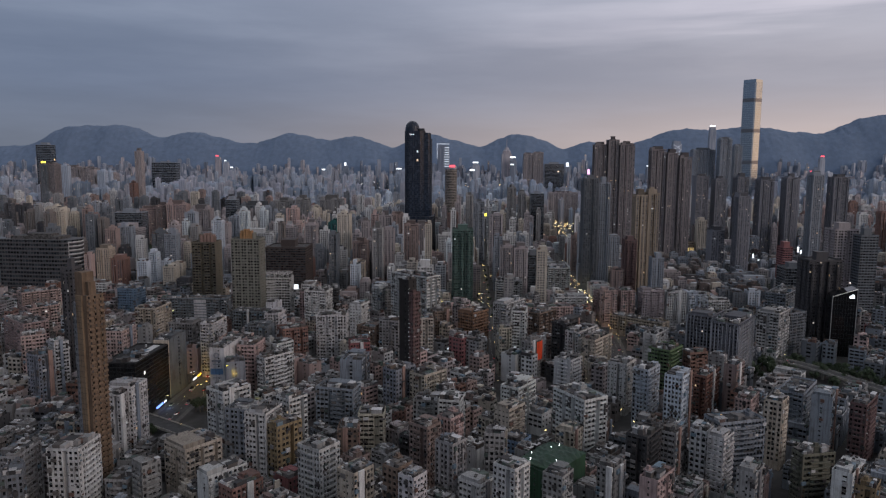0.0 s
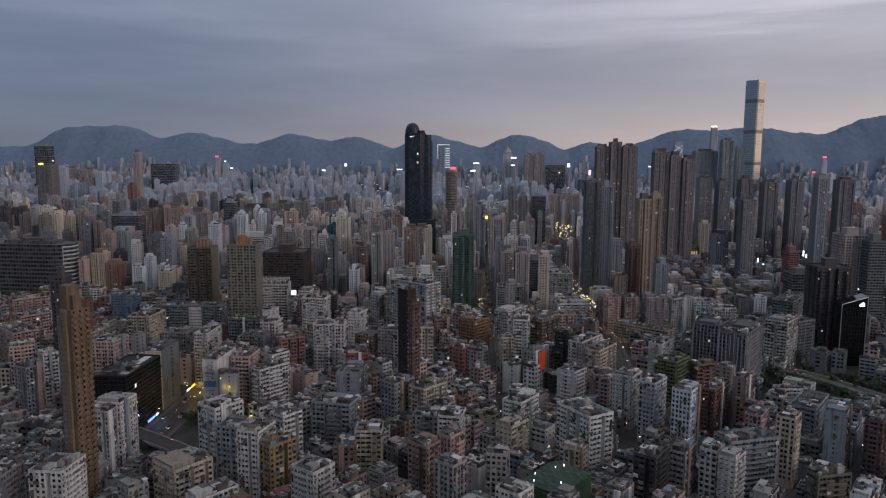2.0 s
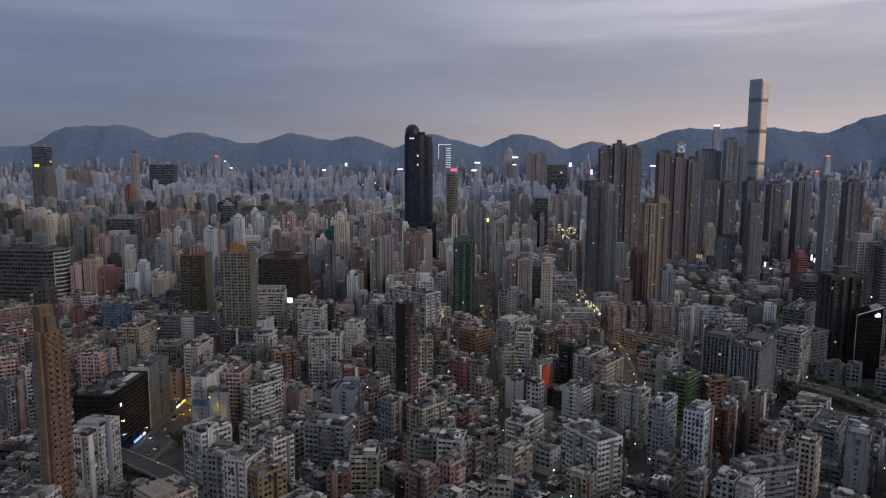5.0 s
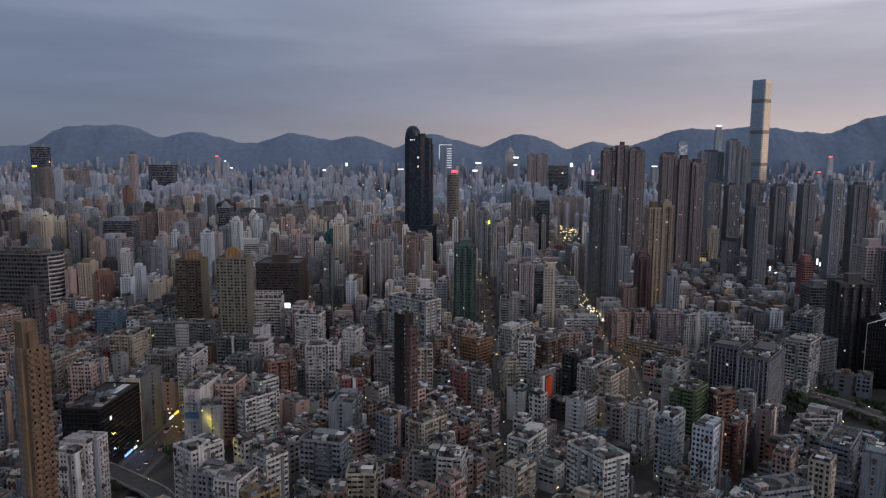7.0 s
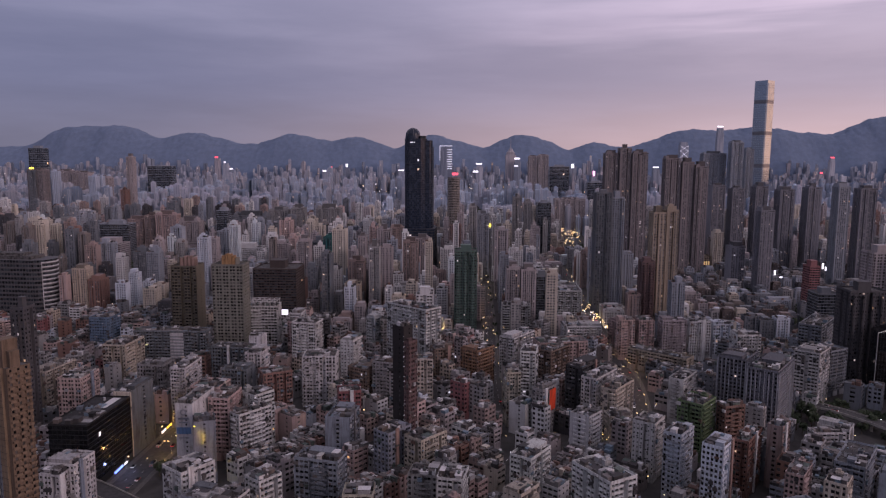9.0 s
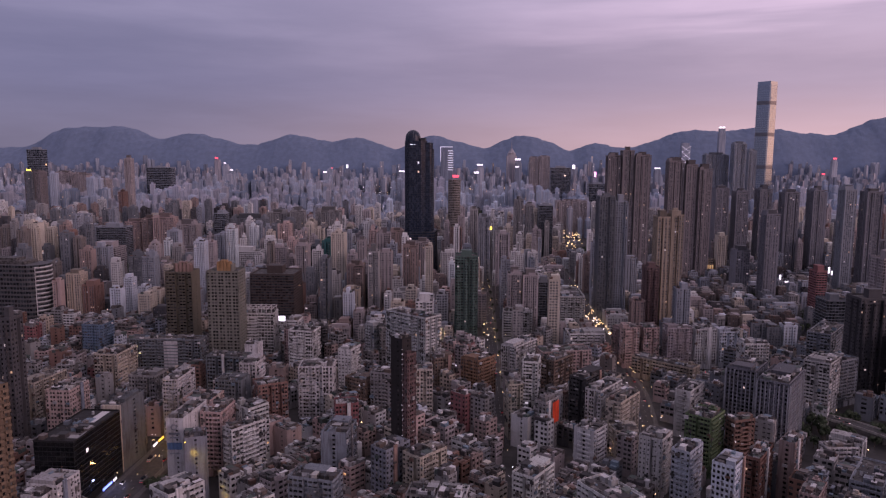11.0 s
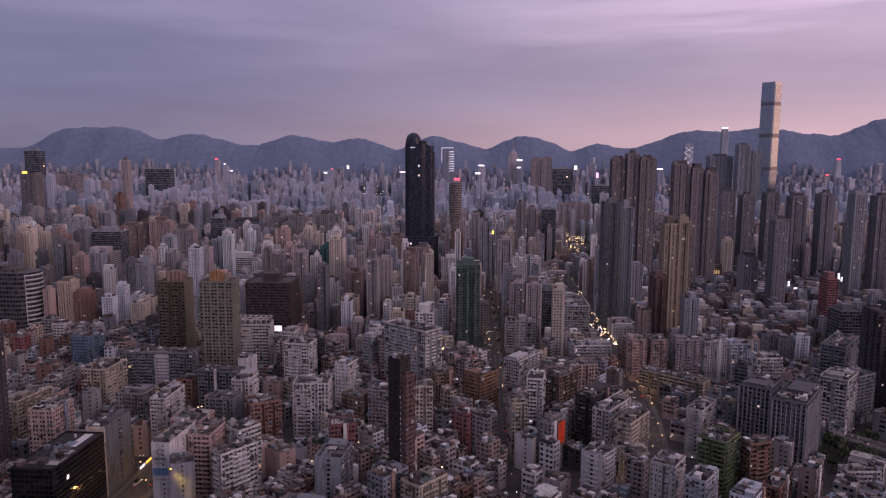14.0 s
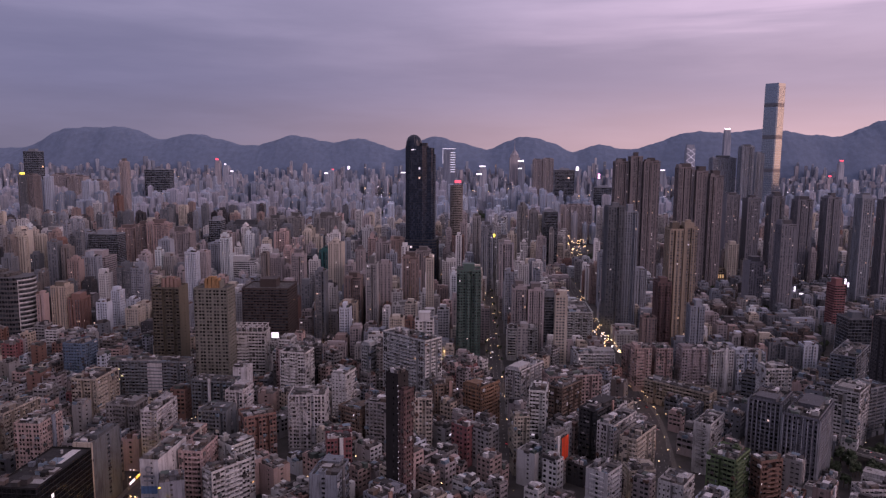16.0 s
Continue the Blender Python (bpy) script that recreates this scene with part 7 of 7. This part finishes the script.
def vehicle(name, w, length, h, label):
    s = Shape()
    s.box(-w / 2, -length / 2, 0.35, w / 2, length / 2, h * 0.6, True)
    ob = new(name, s.mesh("body", M_SHED))
    s = Shape()
    i = 0
    z0, z1 = h * 0.6, h
    a, b = length * 0.32, length * 0.24
    s.v += [(-w / 2 + 0.05, -a, z0), (w / 2 - 0.05, -a, z0), (w / 2 - 0.05, a, z0), (-w / 2 + 0.05, a, z0), (-w / 2 + 0.2, -b, z1), (w / 2 - 0.2, -b, z1), (w / 2 - 0.2, b, z1), (-w / 2 + 0.2, b, z1)]
    s.f += [(0, 1, 5, 4), (1, 2, 6, 5), (2, 3, 7, 6), (3, 0, 4, 7), (4, 5, 6, 7)]
    part("cabin", s, M_CURTAIN, ob)
    for x in (-w / 2, w / 2):
        for y in (-length * 0.3, length * 0.3):
            s = Shape()
            s.tube(0, 0, 0, 0.24, 0.34, None, 10)
            s.v = [(x - 0.12 + z, y + p, 0.34 + q) for p, q, z in s.v]
            part("wheel", s, M_BLACKGLASS, ob)
    for x in (-w * 0.32, w * 0.32):
        s = Shape()
        s.box(x - 0.2, -length / 2 - 0.05, 0.6, x + 0.2, -length / 2, 0.85, True)
        part("headlight", s, M_LAMP_WHITE, ob)
        s = Shape()
        s.box(x - 0.2, length / 2, 0.65, x + 0.2, length / 2 + 0.05, 0.85, True)
        part("tail_light", s, M_RED, ob)
    return tagged(ob, label, "car", "traffic")


car = vehicle("car", 1.8, 4.4, 1.45, "small saloon car with its lights on")
bus = vehicle("minibus", 2.2, 7.0, 2.8, "pale minibus with its lights on")
traffic = random.Random(8)
for pts, width, lo, hi, n in ((MAIN, 12, 640, 1500, 18), (SIDE, 13, 580, 1300, 24), (LEFT, 17, 450, 660, 14), (FLY, 10, 430, 740, 8)):
    for _ in range(n):
        i = traffic.randrange(len(pts) - 1)
        t = traffic.random()
        (x0, y0), (x1, y1) = pts[i], pts[i + 1]
        x, y = x0 + (x1 - x0) * t, y0 + (y1 - y0) * t
        if not lo < y < hi:
            continue
        side = traffic.choice([-1, 1])
        turn = math.degrees(math.atan2(y1 - y0, x1 - x0)) - 90 + (0 if side > 0 else 180)
        off = side * traffic.uniform(0.12, 0.38) * width
        n_ = math.hypot(x1 - x0, y1 - y0)
        x, y = x - (y1 - y0) / n_ * off, y + (x1 - x0) / n_ * off
        z = 8.0 if pts is FLY else 0.16
        src = bus if traffic.random() < 0.25 else car
        o = copy_thing(src, pose(x, y, z, 0, 0, turn))
        o.color = (*traffic.choice([(0.6, 0.6, 0.6), (0.5, 0.06, 0.05), (0.05, 0.05, 0.06), (0.3, 0.31, 0.33), (0.5, 0.5, 0.45)]), 1)
car.matrix_world, bus.matrix_world = pose(-203, 487, 0.16), pose(-212, 540, 0.16, 0, 0, 180)
car.color, bus.color = (0.5, 0.06, 0.05, 1), (0.6, 0.6, 0.58, 1)


# small lamps and shop lights that show in the gaps between blocks, and the floodlit yard
sparks, yard_posts = {"warm": Shape(), "white": Shape()}, Shape()
gleam = random.Random(21)
for k in range(1850):
    y = gleam.uniform(420, 3600) if k < 1500 else gleam.uniform(400, 1100)
    x = gleam.uniform(-0.62, 0.62) * y
    if not clear_of(x, y, 2, 2, 0, 0.2):
        continue
    z, r = gleam.uniform(4, 9), gleam.uniform(0.05, 0.14) + y * 0.00018
    sparks["warm" if gleam.random() < 0.78 else "white"].box(x - r, y - r, z, x + r, y + r, z + 2 * r, True)
for _ in range(260):
    y, z, r = gleam.uniform(1640, 2450), gleam.uniform(6, 16), gleam.uniform(0.3, 0.62)
    x = gleam.uniform(200, 268) + (y - 1640) * 0.15
    sparks["warm"].box(x - r, y - r, z, x + r, y + r, z + 2 * r, True)
    yard_posts.box(x - 0.12, y - 0.12, 0, x + 0.12, y + 0.12, z)
for _ in range(260):
    x = gleam.gauss(350, 900)
    z, r = gleam.uniform(4, 50) if gleam.random() < 0.6 else 6, gleam.uniform(0.7, 1.5)
    sparks["warm" if gleam.random() < 0.35 else "white"].box(x - r, 4128, z, x + r, 4128 + r, z + 2 * r, True)
for k, (x, y, turn) in enumerate(posts):
    if y > 700 and gleam.random() < (0.6 if 100 < x and y < 880 else 0.75 if x > 100 else 0.5):
        r = gleam.uniform(0.12, 0.4)
        sparks["warm"].box(x - r, y - r, 7.5, x + r, y + r, 7.5 + 2 * r, True)
for _ in range(60):
    p, r, z = gleam.choice(SIDE[39:64]), gleam.uniform(0.15, 0.5), gleam.uniform(3, 7)
    x, y = p[0] + gleam.uniform(-7, 7), p[1] + gleam.uniform(-9, 9)
    sparks["warm" if gleam.random() < 0.8 else "white"].box(x - r, y - r, z, x + r, y + r, z + 2 * r, True)
tagged(new("yard_posts", yard_posts.mesh("yard_posts", M_METAL)), "thin grey posts of the yard lamps", "lamp posts", "", "stuff")
tagged(new("street_lights", sparks["warm"].mesh("street_lights", M_LAMP_WARM)), "tiny warm street and shop lights", "lights", "", "stuff")
tagged(new("shop_lights", sparks["white"].mesh("shop_lights", M_LAMP_WHITE)), "tiny white street and shop lights", "lights", "", "stuff")

low_sign("lit_sign", -792.2, 4140, 118.9, 20.4, 7.3, M_WHITE_SIGN, "glowing white sign board on a distant building", "bluegrey")
low_sign("lit_sign", -662.8, 4140, 145.5, 11.5, 18.4, M_WHITE_SIGN, "glowing white sign board on a distant building", "slate")
low_sign("lit_sign", -753.8, 4140, 139.3, 13.6, 8.9, M_RED, "glowing red sign board on a distant building", "pinkgrey")
low_sign("lit_sign", 99.3, 4140, 164.6, 33.3, 7.3, M_WHITE_SIGN, "glowing white sign board on a distant building", "grey")
low_sign("lit_sign", 80.1, 4140, 119.6, 28.9, 9.0, M_WHITE_SIGN, "glowing white sign board on a distant building")
low_sign("lit_sign", 315.9, 4140, 195.2, 30.9, 8.9, M_WHITE_SIGN, "glowing white sign board on a distant building", "slate")
low_sign("lit_sign", 311.7, 4140, 155.0, 19.9, 5.6, M_WHITE_SIGN, "glowing white sign board on a distant building")
low_sign("lit_sign", 563.2, 4140, 127.9, 59.6, 9.1, M_WHITE_SIGN, "glowing white sign board on a distant building", "grey")
low_sign("lit_sign", 757.1, 4140, 102.2, 12.4, 29.3, M_PINK_SIGN, "glowing pink sign board on a distant building", "bluegrey")
low_sign("lit_sign", 634.1, 4140, 148.1, 14.9, 22.1, M_WHITE_SIGN, "glowing white sign board on a distant building", "slate")
low_sign("lit_sign", -13.4, 1512, 168.0, 12.0, 4.6, M_RED, "glowing red sign board on a distant building")
low_sign("lit_sign", -76.0, 4140, 210.4, 22.2, 11.1, M_WHITE_SIGN, "glowing white sign board on a distant building", "grey")
low_sign("lit_sign", -348.4, 4140, 126.4, 31.4, 5.7, M_WHITE_SIGN, "glowing white sign board on a distant building", "bluegrey")
low_sign("lit_sign", 1107.6, 4140, 151.4, 32.7, 5.6, M_WHITE_SIGN, "glowing white sign board on a distant building", "slate")
low_sign("lit_sign", 2040.5, 4140, 123.4, 16.9, 7.2, M_RED, "glowing red sign board on a distant building", "pinkgrey")
low_sign("lit_sign", 2098.2, 4140, 210.4, 21.2, 7.1, M_RED, "glowing red sign board on a distant building", "grey")
low_sign("lit_sign", 1509.8, 4280, 387.2, 33.3, 7.3, M_WHITE_SIGN, "glowing white sign board on a distant building", "bluegrey")
low_sign("lit_sign", -1058.6, 1785, 170.2, 11.0, 3.9, M_YELLOW_SIGN, "glowing yellow sign board on a distant building", "slate")
low_sign("lit_sign", -1335.6, 3900, 195.0, 17.3, 6.9, M_RED, "glowing red sign board on a distant building", "pinkgrey")
low_sign("lit_sign", -1291.2, 3900, 169.9, 10.8, 5.3, M_WHITE_SIGN, "glowing white sign board on a distant building", "grey")
low_sign("lit_sign", -1256.5, 3900, 133.0, 17.2, 5.3, M_WHITE_SIGN, "glowing white sign board on a distant building", "bluegrey")
low_sign("lit_sign", -831.5, 2300, 39.1, 7.7, 4.1, M_RED, "glowing red sign board on a distant building")
low_sign("lit_sign", -848.3, 2400, 70.7, 12.0, 4.3, M_WHITE_SIGN, "glowing white sign board on a distant building")
low_sign("lit_sign", 54.6, 1440, 69.6, 6.9, 5.8, M_YELLOW_SIGN, "glowing yellow sign board on a distant building")
